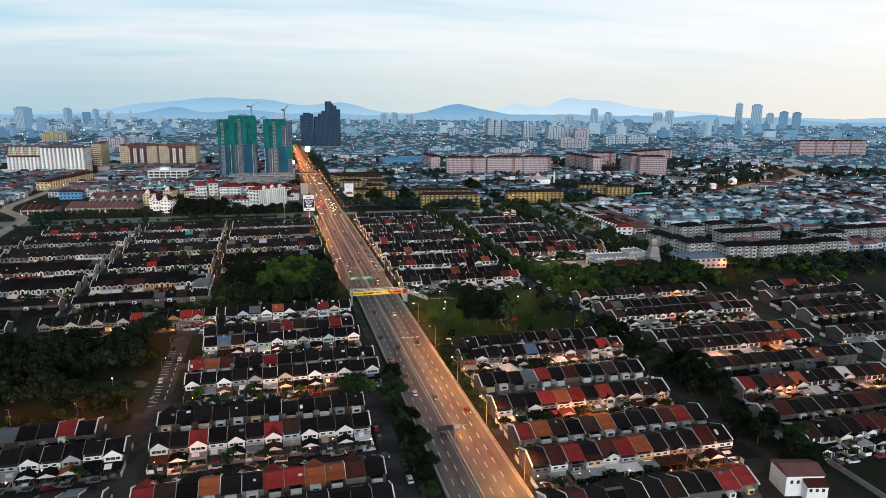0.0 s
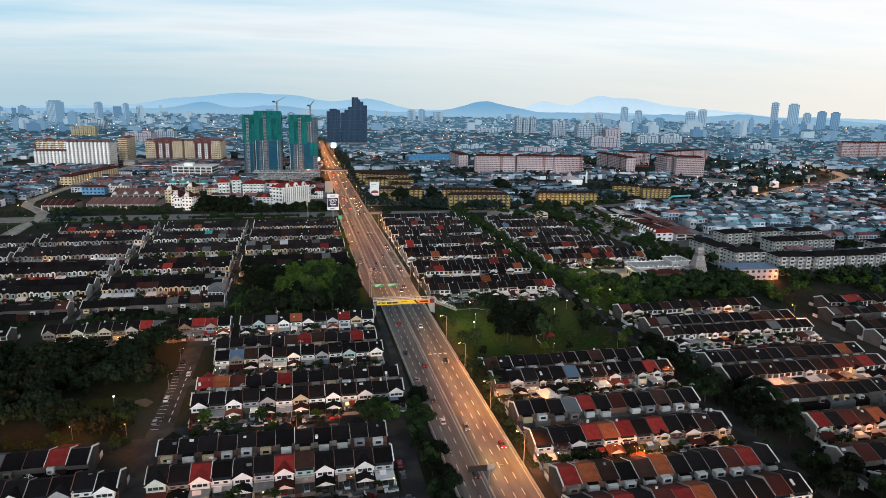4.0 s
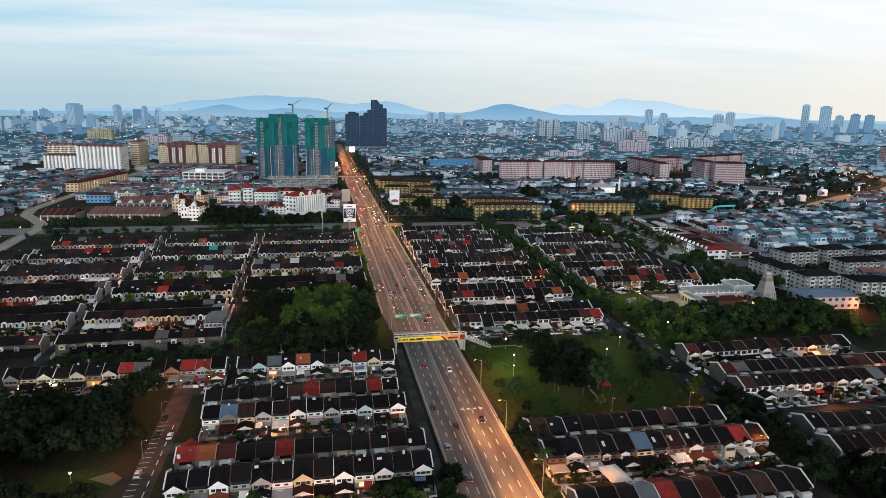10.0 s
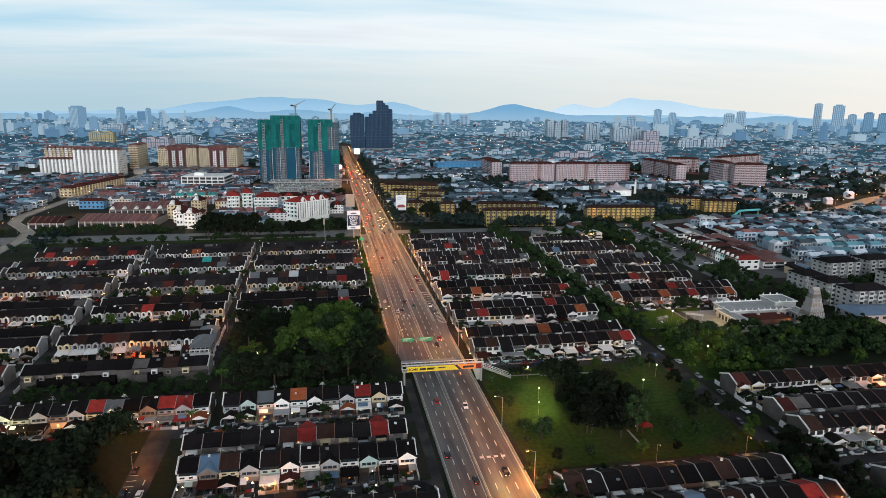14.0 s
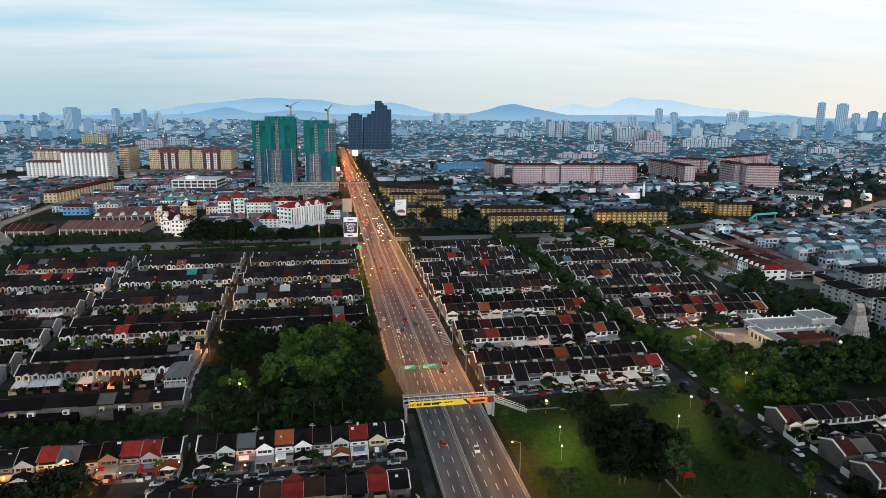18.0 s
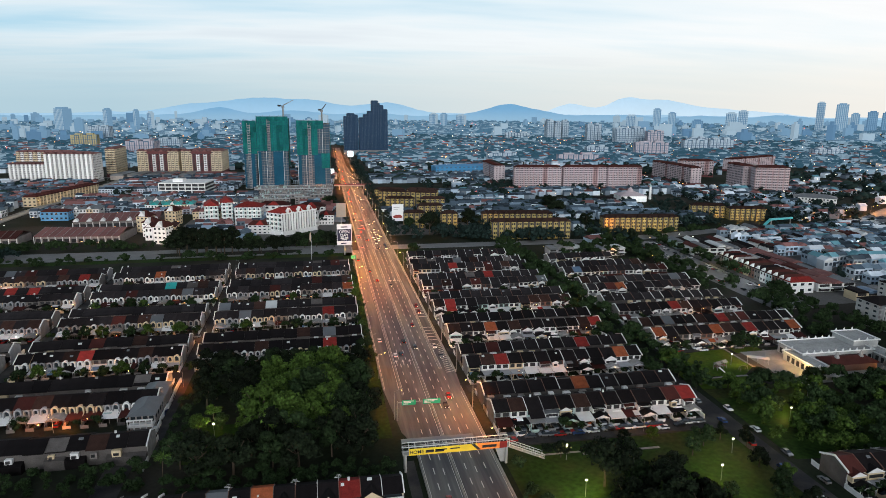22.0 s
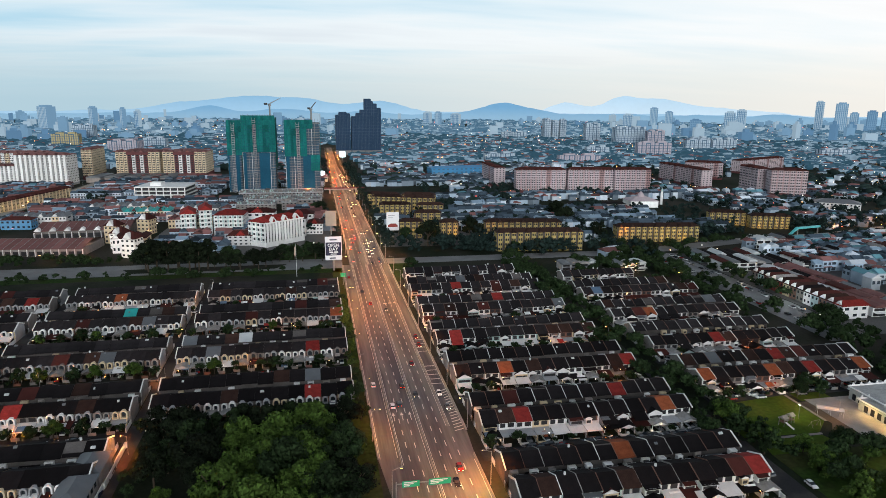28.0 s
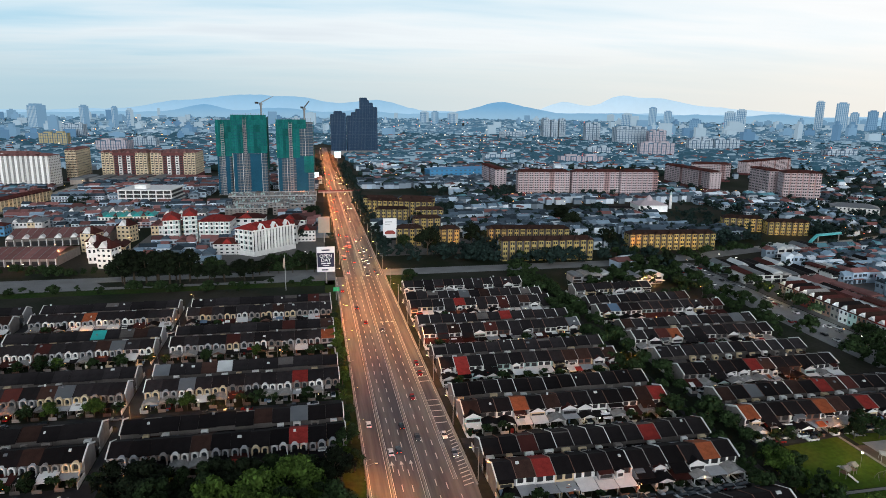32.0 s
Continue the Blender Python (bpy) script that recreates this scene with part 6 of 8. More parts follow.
def flats(name, x, y, w, d, h, floors, n, walls, band, roof, label, rz=0.0, step=1.6, base=None, roofh=3.0, group="", category="apartment block", fill=0.7, pairs=2, gablets=True, rail=True):
    """Flats with projecting stacks of rooms, recesses between them and a broken roof line."""
    b = thing(name, (x, y, 0), rz, label, category, group)
    part("wall", MB().box(0, 0, 0, w, d, h), band, b)
    bw, fh = w / n, h / floors
    k0, k1 = bw * (1 - fill) / 2, bw * (1 + fill) / 2
    stack = MB().box(k0, -step, 0, k1, 0.02, h).mesh("bay", walls[0])
    g = MB()
    pw = (k1 - k0) / max(1, pairs)
    for q in range(floors * n * pairs):
        f, i, j = q // (n * pairs), q // pairs % n, q % pairs
        g.box(i * bw + k0 + pw * (j + 0.17), -step - 0.1, (f + 0.3) * fh, i * bw + k0 + pw * (j + 0.83), -step + 0.02, (f + 0.78) * fh)
    if pairs:
        part("window_grid", g, GLASS, b)["kind"] = "stuff"
    lean = MB().prism([(k0 - 0.5, h), (k1 + 0.5, h), ((k0 + k1) / 2, h + roofh * 0.8)], -step - 0.5, d * 0.4, "y").mesh("gablet", roof)
    for i in range(n):
        put("bay", stack, b, (i * bw, 0, 0), 0, walls[i % len(walls)])
        if gablets and i % 2 == 0:
            put("gablet", lean, b, (i * bw, 0, 0))
    sl = MB()
    for f in range(1, floors):
        sl.box(0, -step * 0.55, f * fh - 0.12, w, 0.02, f * fh + 0.75)
    if rail:
        part("balcony_rail", sl, walls[0], b)["kind"] = "stuff"
    sd = MB()
    m = max(2, int(d / 4))
    for f in range(floors):
        for j in range(m):
            for sx0 in (-0.08, w - 0.02):
                sd.box(sx0, (j + 0.3) * d / m, (f + 0.34) * fh, sx0 + 0.1, (j + 0.7) * d / m, (f + 0.74) * fh)
    part("side_window_grid", sd, GLASS, b)["kind"] = "stuff"
    for ex in (-0.06, w - 0.5):
        part("end_panel", MB().box(ex, 0.05, 0, ex + 0.56, d, h), walls[0], b)
    if base:
        part("plinth", MB().box(-0.2, -step - 0.2, 0, w + 0.2, d + 0.2, base[1]), base[0], b)
    part("roof", MB().hip(-0.7, -0.7, w + 0.7, d + 0.7, h, h + roofh, min(w, d) * 0.42), roof, b)
    return b


# recess shade is put into these two colours; DUSK also colours some bays
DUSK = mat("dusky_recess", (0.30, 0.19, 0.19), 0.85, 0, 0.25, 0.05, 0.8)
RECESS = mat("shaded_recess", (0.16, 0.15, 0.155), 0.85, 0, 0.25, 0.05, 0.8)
S = "pink-walled slab block of flats with maroon base and roof"
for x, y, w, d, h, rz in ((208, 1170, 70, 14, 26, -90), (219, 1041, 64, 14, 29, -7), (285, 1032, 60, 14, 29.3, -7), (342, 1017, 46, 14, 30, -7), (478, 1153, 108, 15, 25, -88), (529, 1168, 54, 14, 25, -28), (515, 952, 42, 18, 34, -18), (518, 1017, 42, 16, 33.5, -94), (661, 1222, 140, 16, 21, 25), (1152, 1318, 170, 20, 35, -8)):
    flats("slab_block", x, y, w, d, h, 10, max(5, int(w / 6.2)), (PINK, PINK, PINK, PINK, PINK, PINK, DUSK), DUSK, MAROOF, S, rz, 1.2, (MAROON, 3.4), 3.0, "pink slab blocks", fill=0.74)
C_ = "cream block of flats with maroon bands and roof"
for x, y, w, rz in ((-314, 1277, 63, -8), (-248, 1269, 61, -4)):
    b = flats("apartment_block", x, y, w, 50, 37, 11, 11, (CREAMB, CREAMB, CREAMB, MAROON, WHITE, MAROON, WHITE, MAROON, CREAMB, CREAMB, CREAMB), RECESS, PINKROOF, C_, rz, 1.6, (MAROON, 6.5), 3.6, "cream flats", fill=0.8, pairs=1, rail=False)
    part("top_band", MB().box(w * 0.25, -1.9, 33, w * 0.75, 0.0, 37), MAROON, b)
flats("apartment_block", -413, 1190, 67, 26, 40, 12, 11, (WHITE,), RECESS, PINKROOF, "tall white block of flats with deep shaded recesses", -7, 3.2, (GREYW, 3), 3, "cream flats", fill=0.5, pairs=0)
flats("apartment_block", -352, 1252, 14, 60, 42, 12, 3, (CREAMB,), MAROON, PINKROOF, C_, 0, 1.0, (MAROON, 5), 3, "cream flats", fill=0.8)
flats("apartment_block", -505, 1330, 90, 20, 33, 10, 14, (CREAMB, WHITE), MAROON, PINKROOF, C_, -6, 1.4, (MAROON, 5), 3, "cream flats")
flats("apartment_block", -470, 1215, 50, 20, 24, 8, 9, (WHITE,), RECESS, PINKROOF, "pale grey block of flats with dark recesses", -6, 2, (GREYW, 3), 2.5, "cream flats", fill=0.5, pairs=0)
for i in range(5):  # open parking roofs in front of the flats
    b = thing("market_roof", (-338 + 24 * i, 1215 - 2 * i, 0), -7, "long low open shed with pale curved roofs", "shed", "market sheds")
    part("roof", MB().prism([(0, 6), (20, 6), (19, 8), (10, 9), (1, 8)], 0, 46, "y"), GREYROOF, b)
    part("wall", MB().box(0.5, 0.5, 0, 19.5, 45.5, 6), DIMW, b)

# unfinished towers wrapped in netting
# shade behind the floor slabs is put into the core's colour
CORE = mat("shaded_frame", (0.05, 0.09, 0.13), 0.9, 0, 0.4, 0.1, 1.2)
def site_tower(x, y, w, d, h, steps, label):
    t_ = thing("unfinished_tower", (x, y, 0), 0, label, "tower", "towers under construction")
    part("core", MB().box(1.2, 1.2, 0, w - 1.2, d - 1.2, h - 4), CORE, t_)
    n, fs = 26, MB()
    for f in range(n):
        fs.box(0.2, 0.2, f * (h - 6) / n, w - 0.2, d - 0.2, f * (h - 6) / n + 0.55)
    part("slab_frame", fs, TOWERC, t_)["kind"] = "stuff"
    zc = h * 0.52
    for k0, k1, z0, z1, m_ in steps:
        net, cols, rows_ = MB(), max(2, int((k1 - k0) * w / 3.3)), max(2, int((z1 - z0) * h / 7))
        for c_ in range(cols):
            for r_ in range(rows_):
                a0, a1 = w * (k0 + (k1 - k0) * c_ / cols), w * (k0 + (k1 - k0) * (c_ + 1) / cols)
                b0, b1 = h * (z0 + (z1 - z0) * r_ / rows_), h * (z0 + (z1 - z0) * (r_ + 1) / rows_)
                q = rng.uniform(0, 0.25)
                net.add([(a0, -0.35 - q, b0), ((a0 + a1) / 2, -0.6 - q, b0), (a1, -0.35 - q, b0), (a0, -0.3 - q, b1), ((a0 + a1) / 2, -0.5 - q, b1), (a1, -0.3 - q, b1), (a0, -0.1, b0), (a1, -0.1, b0), (a0, -0.1, b1), (a1, -0.1, b1)],
                        [(0, 1, 4, 3), (1, 2, 5, 4), (0, 3, 8, 6), (2, 7, 9, 5), (3, 4, 5, 9, 8), (0, 6, 7, 2, 1), (6, 8, 9, 7)])
        part("net", net, m_, t_)
        ties = MB()
        for j in range(int((k1 - k0) * w / 2.2)):
            ties.box(w * k0 + 1.1 + j * 2.2, -0.95, z0 * h, w * k0 + 1.22 + j * 2.2, -0.36, z1 * h)
        for j in range(int((z1 - z0) * h / 3.4)):
            ties.box(w * k0, -0.9, z0 * h + j * 3.4, w * k1, -0.36, z0 * h + j * 3.4 + 0.16)
        part("net_tie_grid", ties, NETL, t_)["kind"] = "stuff"
    part("side_net", MB().box(-0.35, 0, zc, -0.1, d, h * 0.97), NET, t_)
    part("side_net", MB().box(w + 0.1, 0, zc * 0.6, w + 0.35, d, h * 0.97), NET, t_)
    for i in range(int(w / 3.6)):
        part("column", MB().box(i * 3.6 + 0.3, -0.1, 0, i * 3.6 + 0.8, 0.3, h - 4), TOWERC if i % 3 else STEEL, t_)
    part("lower_net", MB().box(w * 0.5, -0.2, 2, w * 0.82, -0.05, zc).box(w * 0.02, -0.2, 2, w * 0.12, -0.05, zc), NETL, t_)
    m_ = MB()
    for f in range(40):
        z = f * (h - 4) / 40
        m_.box(w * 0.34, -1.6, z, w * 0.34 + 3.6, -1.2, z + 0.5)
    for xx in (w * 0.33, w * 0.33 + 3.4):
        m_.box(xx, -1.6, 0, xx + 0.25, -1.3, h - 3)
    part("hoist_mast", m_, GREYW, t_)
    top = MB().box(0.5, 0.5, h - 5, w - 0.5, d - 0.5, h - 4)
    for i in range(14):
        top.box(i * w / 14, 0.3, h - 4, i * w / 14 + 0.3, 0.6, h + rng.uniform(0, 2))
    part("top_deck", top, TOWERC, t_)
    return t_


site_tower(-135, 1090, 17, 30, 88, ((0.0, 1.0, 0.52, 1.0, NET),), "netted wing of an unfinished residential tower")
site_tower(-117, 1084, 40, 34, 94, ((0.0, 0.34, 0.53, 0.88, NET), (0.43, 1.0, 0.53, 0.88, NET), (0.0, 1.0, 0.88, 1.0, NET)), "unfinished concrete tower wrapped in green netting")
site_tower(-66, 1080, 43, 32, 89, ((0.0, 0.33, 0.5, 0.88, NET), (0.42, 0.62, 0.5, 0.88, NET), (0.0, 0.8, 0.88, 1.0, NET), (0.72, 0.98, 0.3, 0.52, NET)), "second unfinished tower wrapped in green netting")
for x, y, z, h, rz, jib in ((-83, 1098, 88, 20, 30, 16), (-33, 1094, 86, 17, -60, 12)):
    c = thing("tower_crane", (x, y, z), rz, "tower crane on the roof of the unfinished tower", "crane")
    part("mast", MB().box(-0.8, -0.8, -20, 0.8, 0.8, h - 3), METAL, c)
    part("cab", MB().box(-1.4, -1.4, h - 3, 1.4, 1.4, h - 0.6), METAL, c)
    part("jib", MB().prism([(0, h - 0.8), (jib, h + 7), (jib, h + 7.5), (0, h + 0.5)], -0.5, 0.5, "y"), METAL, c)
    part("counterweight", MB().box(-7, -1, h - 1.5, -3.5, 1, h + 0.8).box(-4, -0.4, h - 0.8, 0, 0.4, h - 0.2), DARK, c)
low = [(-112, 945, 40, 24, 5.5), (-66, 940, 16, 24, 8), (-49, 936, 23, 22, 11), (-108, 985, 84, 30, 5), (-118, 1030, 96, 34, 6)]
for x, y, w, d, h in low:
    b = block("site_building", x, y, w, d, h, 3, max(4, int(w / 4)), rng.choice([PARTY, DIMW, DIMW]), GREYW, "low pale building with roof frames below the towers", 0, "building")
    r = MB()
    for i in range(int(w / 2.6)):
        for j in range(int(d / 6)):
            q = rng.uniform(0.8, 2.6)
            r.box(i * 2.6 + 0.3, j * 6 + 1, h, i * 2.6 + 0.3 + rng.uniform(0.5, 2), j * 6 + 1 + rng.uniform(0.6, 4), h + q, rng.randrange(3))
    part("roof_unit", r, (GREYROOF, TEALW, DIMW), b)["kind"] = "stuff"

# dark twin tower group
SLATE = mat("slate_blue_panel", (0.028, 0.058, 0.105), 0.6, 0, 0.2, 0.05, 0.5)
for x, w, tops in ((16.5, 31, ((0, 7, 82), (7, 24, 88), (24, 31, 85))), (50, 28, ((0, 10, 79), (10, 19, 86), (19, 28, 93))), (78, 14, ((0, 14, 116),)), (92, 21, ((0, 4, 111), (4, 12, 106), (12, 21, 97)))):
    t_ = thing("glass_tower", (x, 1678, 0), 0, "dark navy glass tower with a stepped top", "tower", "dark towers")
    for a0, a1, h in tops:
        part("shaft", MB().box(a0, 0, 0, a1, 28, h), NAVY, t_)
        part("parapet", MB().box(a0 + 0.8, 0.5, h, a1 - 0.8, 27, h + 1.5), NAVY, t_)
    grid = MB()
    for a0, a1, h in tops:
        for i in range(int((a1 - a0) / 3)):
            grid.box(a0 + i * 3 + 0.7, -0.35, 9, a0 + i * 3 + 1.25, 0.05, h - 1)
        for f in range(int(h / 7)):
            grid.box(a0, -0.2, 9 + f * 6.6, a1, 0.04, 9.5 + f * 6.6)
    part("mullion", grid, SLATE, t_)["kind"] = "stuff"
    part("podium", MB().box(-1, -6, 0, w + 1, 0, 9), TOWERC, t_)

# car park, hotel-like white blocks and the shop rows on the far left
b = thing("car_park", (-226, 1010, 0), -8, "unfinished white multi-storey car park", "car park")
for f in range(5):
    part("deck", MB().box(0, 0, f * 4.2 + 0.2, 55, 44, f * 4.2 + 1.3), WHITE, b)
# dark box painted in place of the shade between the open decks
part("inner_shade", MB().box(2, 2, 0.2, 53, 42, 17), DARK, b)
for i in range(8):
    part("column", MB().box(i * 7.7, 0.1, 0, i * 7.7 + 0.9, 1.0, 17), WHITE, b)
part("stair_head", MB().box(14, 10, 18, 26, 22, 22), WHITE, b)
H_ = "white office block with red hipped roofs"
for x, y, w, d, h, rz, fl, nb in ((-142, 810, 12, 26, 19, 8, 5, 3), (-128, 816, 10, 24, 21, 8, 6, 2), (-116, 813, 24, 22, 17, -6, 5, 6), (-84, 769, 18, 20, 19, -38, 5, 4)):
    flats("office_block", x, y, w, d, h, fl, nb, (WHITE,), TEALW, REDROOF, H_, rz, 0.9, (WHITE, 3.2), 4, "white offices", "office block", fill=0.6, pairs=1, gablets=False)
b = flats("office_block", -70, 757.5, 37, 18, 19.5, 5, 13, (WHITE,), DARK, REDROOF, "long white office block with tall narrow windows", 41, 1.1, (WHITE, 3.6), 3.6, "white offices", "office block", fill=0.5, pairs=0, rail=False)
part("cornice", MB().box(-0.2, -1.3, 18.4, 37.2, 0, 19.6), WHITE, b)
for i in (2, 6, 10):
    part("peak", MB().prism([(i * 2.85 - 1.5, 19.6), (i * 2.85 + 4.3, 19.6), (i * 2.85 + 1.4, 23.4)], -1.3, 2, "y"), WHITE, b)
for x, y, w, d, h in ((-100, 768, 20, 10, 8), (-62, 800, 22, 20, 15), (-98, 842, 30, 16, 14), (-60, 835, 26, 16, 13), (-40, 806, 14, 16, 9)):
    b = block("shop_house", x, y, w, d, h, 3, 5, WHITE, MAROOF, "white shop house with red gabled roof", rng.uniform(-6, 6), "shop", roofh=3.5, group="red-roofed shops", small=True)
    part("front_gable", MB().prism([(w * 0.3, h), (w * 0.7, h), (w * 0.5, h + 4)], -0.4, 5, "y"), REDROOF, b)
for x, y, n, h, m_ in ((-180, 753, 4, 11, MAROOF), (-160, 850, 6, 8, PINKROOF), (-300, 880, 8, 8, GREYROOF), (-215, 900, 8, 8, TEALROOF), (-250, 935, 9, 8, GREYROOF), (-160, 905, 6, 9, GREYROOF)):
    for i in range(n):
        b = block("shop_house", x + i * 5.9, y, 5.8, 18, h, 2, 2, rng.choice([WHITE, CREAM, WHITE]), m_, "shop house with pale front and tiled roof", 0, "shop", roofh=2.6, sidebays=1, group="red-roofed shops", small=True)
        if i % 2 == 0:
            part("front_gable", MB().prism([(0.3, h), (5.5, h), (2.9, h + 2.8)], -0.5, 4, "y"), rng.choice([WHITE, WHITE, MAROON]), b)
for i in range(20):
    block("shop_house", -352 + 1.4 * i, 958 + 6 * i, 14, 5.8, 10.5, 3, 3, CREAM, MAROOF, "cream shop house facing the trunk road", -3, "shop", roofh=2, sidebays=2, group="cream shops", small=True)
block("blue_house", -300, 864, 25, 12, 8.5, 2, 6, mat("blue_wall", (0.10, 0.28, 0.48)), MAROOF, "bright blue house with a red roof", -4, "house", roofh=2.5)

def market(x, y, w, d, h, roof, rz, gables, label):
    """A long hall under one broad tiled roof with shop bays along its front."""
    m = thing("market_hall", (x, y, 0), rz, label, "market hall", "maroon-roofed halls")
    part("wall", MB().box(0, 0, 0, w, d, h), DIMW, m)
    n = int(w / 5.5)
    u = w / n
    tile = MB()
    for s0, e in ((-2.2, d / 2), (d + 2.2, d / 2)):
        tile.prism([(s0, h - 0.4), (e, h + 3.6), (e, h + 3.4), (s0, h - 0.6)], 0.04, u - 0.04, "x")
    tile = tile.mesh("roof_panel", roof)
    rib = MB().prism([(-2.2, h - 0.3), (d / 2, h + 3.8), (d + 2.2, h - 0.3), (d / 2, h + 3.4)], -0.12, 0.12, "x").mesh("roof_rib", PARTY)
    bay = MB().box(0.5, -0.1, 0.2, u - 0.5, 0.02, h * 0.55).mesh("shop_front", DARK)
    gable = MB().prism([(0.2, h - 0.6), (u - 0.2, h - 0.6), (u / 2, h + 2.2)], -2.6, 3, "y").mesh("front_gable", WHITE)
    for i in range(n):
        put("roof_panel", tile, m, (i * u, 0, 0))
        put("roof_rib", rib, m, (i * u, 0, 0))
        put("shop_front", bay, m, (i * u, 0, 0))
        if gables and i % gables == 0:
            put("front_gable", gable, m, (i * u, 0, 0))
    for i in range(n + 1):
        put("pillar", PILLAR, m, (i * u, -1.8, 0))


PILLAR = MB().box(-0.25, -0.25, 0, 0.25, 0.25, 5.4).mesh("pillar", WHITE)
market(-264, 756, 66, 36, 6, PINKROOF, -6, 0, "long market hall under a pale maroon roof")
market(-256, 818, 72, 40, 7, PINKROOF, 2, 2, "long market hall with white gables and maroon roof")
market(-304, 752, 30, 22, 6, MAROOF, -4, 0, "dark maroon hall beside the trunk road")
for x, y, h in ((-196, 792, 14), (-186, 770, 12), (-170, 738, 14), (-180, 826, 13)):
    b = block("corner_tower", x, y, 11, 11, h, 4, 3, rng.choice([WHITE, CREAM]), MAROOF, "pale corner building with a steep maroon roof", -20, "building", roofh=5, group="corner buildings", small=True)
    part("front_gable", MB().prism([(2, h), (9, h), (5.5, h + 4.5)], -0.5, 4, "y"), WHITE, b)
for x, y in ((-262, 736), (-214, 737), (-190, 738), (-166, 726), (-296, 845)):
    lamp(x, y, 4, 1600, rng.choice([WARM, SODIUM]))

# yellow walk-up flats
for x, y, w, h, rz in ((104, 717.6, 68, 14.5, -5), (109, 773, 66, 12.5, -8), (212, 736, 70, 12.5, -6), (336, 800, 34, 11.5, -20), (364, 776, 35, 11.2, -15), (36.5, 780, 20, 13.5, -6), (71, 775, 15, 13, -6), (26, 925, 32, 15, -20), (56, 914, 34, 15, -20), (30, 880, 30, 13, -8), (66, 872, 26, 13, -8), (24, 950, 34, 14, -20), (60, 942, 36, 14, -20), (58, 832, 24, 12, -6)):
    # shade between the yellow bays is put into the recess colour
    flats("walk_up_flats", x, y, w, 10, h, 4, max(3, int(w / 5)), (YELLOWW,), SHADEW, BROWNROOF, "yellow walk-up flats with dark roof, lit by lamps", rz, 1.7, None, 2.6, "yellow flats", "flats", fill=0.62, gablets=True, rail=False)
    a = radians(rz)
    for k in ((0.25, 0.75) if w > 30 else (0.5,)):
        lamp(x + w * k * math.cos(a) + 7 * math.sin(a), y + w * k * math.sin(a) - 7 * math.cos(a), 3.2, 900, (1.0, 0.5, 0.12), 0.5)

# mosque, low rows, school
FARGLASS = mat("blue_grey_window", (0.06, 0.14, 0.22), 0.4, 0, 0.2, 0.1, 1, 0)
b = thing("prayer_hall", (309, 905, 0), -6, "pale pink hall with a low tiered dome", "mosque")
part("wall", MB().box(0, 0, 0, 31, 26, 7), WHITE, b)
part("roof_tier", MB().hip(-1, -1, 32, 27, 7, 11.5, 12), PINK, b)
part("dome", MB().cyl((15.5, 13, 10.5), (15.5, 13, 13.5), 4, 3, 14).cyl((15.5, 13, 13.5), (15.5, 13, 16.5), 3, 0.2, 14), PINK, b)
b = thing("minaret", (355, 923, 0), 0, "slim white minaret beside the prayer hall", "minaret")
part("shaft", MB().cyl((0, 0, 0), (0, 0, 15), 1.6, 1.2, 10), WHITE, b)
part("cap", MB().cyl((0, 0, 15), (0, 0, 19), 1.5, 0.1, 10), TEALW, b)
block("school", 508, 868, 44, 24, 8, 2, 12, WHITE, GREYROOF, "long pale school hall with lit forecourt", -38, "school", roofh=3.5)
block("low_row", 236, 902, 62, 12, 6, 2, 16, GREYW, DARKROOF, "low white terrace with a dark roof", -8, "terrace", roofh=2)
BRIGHTB = mat("bright_blue_sheet", (0.05, 0.24, 0.46), 0.5, 0, 0.15, 0.05, 1)
block("warehouse", 150, 1262, 108, 26, 10, 2, 14, BRIGHTB, BRIGHTB, "long warehouse with bright blue walls and roof", 8, "warehouse", roofh=2.5, win=FARGLASS)

# right: apartments, temple, halls and workshops
GREYL = mat("pale_grey_wall", (0.42, 0.42, 0.41), 0.85, 0, 0.25, 0.1, 1, rnd=0.15)
A_ = "white five-storey flats with dark hipped roofs and balconies"
for x, y, w, d, rz in ((241, 462, 15, 15, 0), (243, 445, 16, 15, 0), (246, 428, 24, 14, 0), (281, 490, 25, 14, 4), (314, 494, 24, 14, 4), (347, 490, 25, 14, 4), (300, 458, 26, 14, 0), (330, 460, 26, 14, 0), (268, 412, 24, 14, -6), (294, 408, 24, 14, 2), (320, 408, 26, 14, 0), (350, 412, 26, 14, 0), (412, 452, 26, 14, 2), (442, 453, 26, 14, 2), (378, 440, 26, 14, 0)):
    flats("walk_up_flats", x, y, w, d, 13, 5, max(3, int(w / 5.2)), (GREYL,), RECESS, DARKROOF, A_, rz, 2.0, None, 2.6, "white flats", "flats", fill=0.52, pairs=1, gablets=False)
t_ = thing("temple_tower", (206, 411, 0), 0, "tall stepped grey temple gate tower", "temple tower")
for i in range(9):
    k = 1 - i * 0.085
    part("tier", MB().box(-6 * k, -5 * k, i * 2.3, 6 * k, 5 * k, i * 2.3 + 1.7).box(-5.5 * k, -4.5 * k, i * 2.3 + 1.7, 5.5 * k, 4.5 * k, i * 2.3 + 2.3), DIMW if i % 2 else GREYW, t_)
    o_ = MB()
    for j in range(7):
        xx = (-5.6 + j * 1.75) * k
        o_.cyl((xx, -5 * k - 0.2, i * 2.3 + 0.2), (xx, -5 * k - 0.2, i * 2.3 + 1.9), 0.45, 0.15, 6)
    part("ornament", o_, PARTY, t_)["kind"] = "stuff"
part("crest", MB().cyl((-2, 0, 20.7), (2, 0, 20.7), 1.1, 1.1, 10), PARTY, t_)
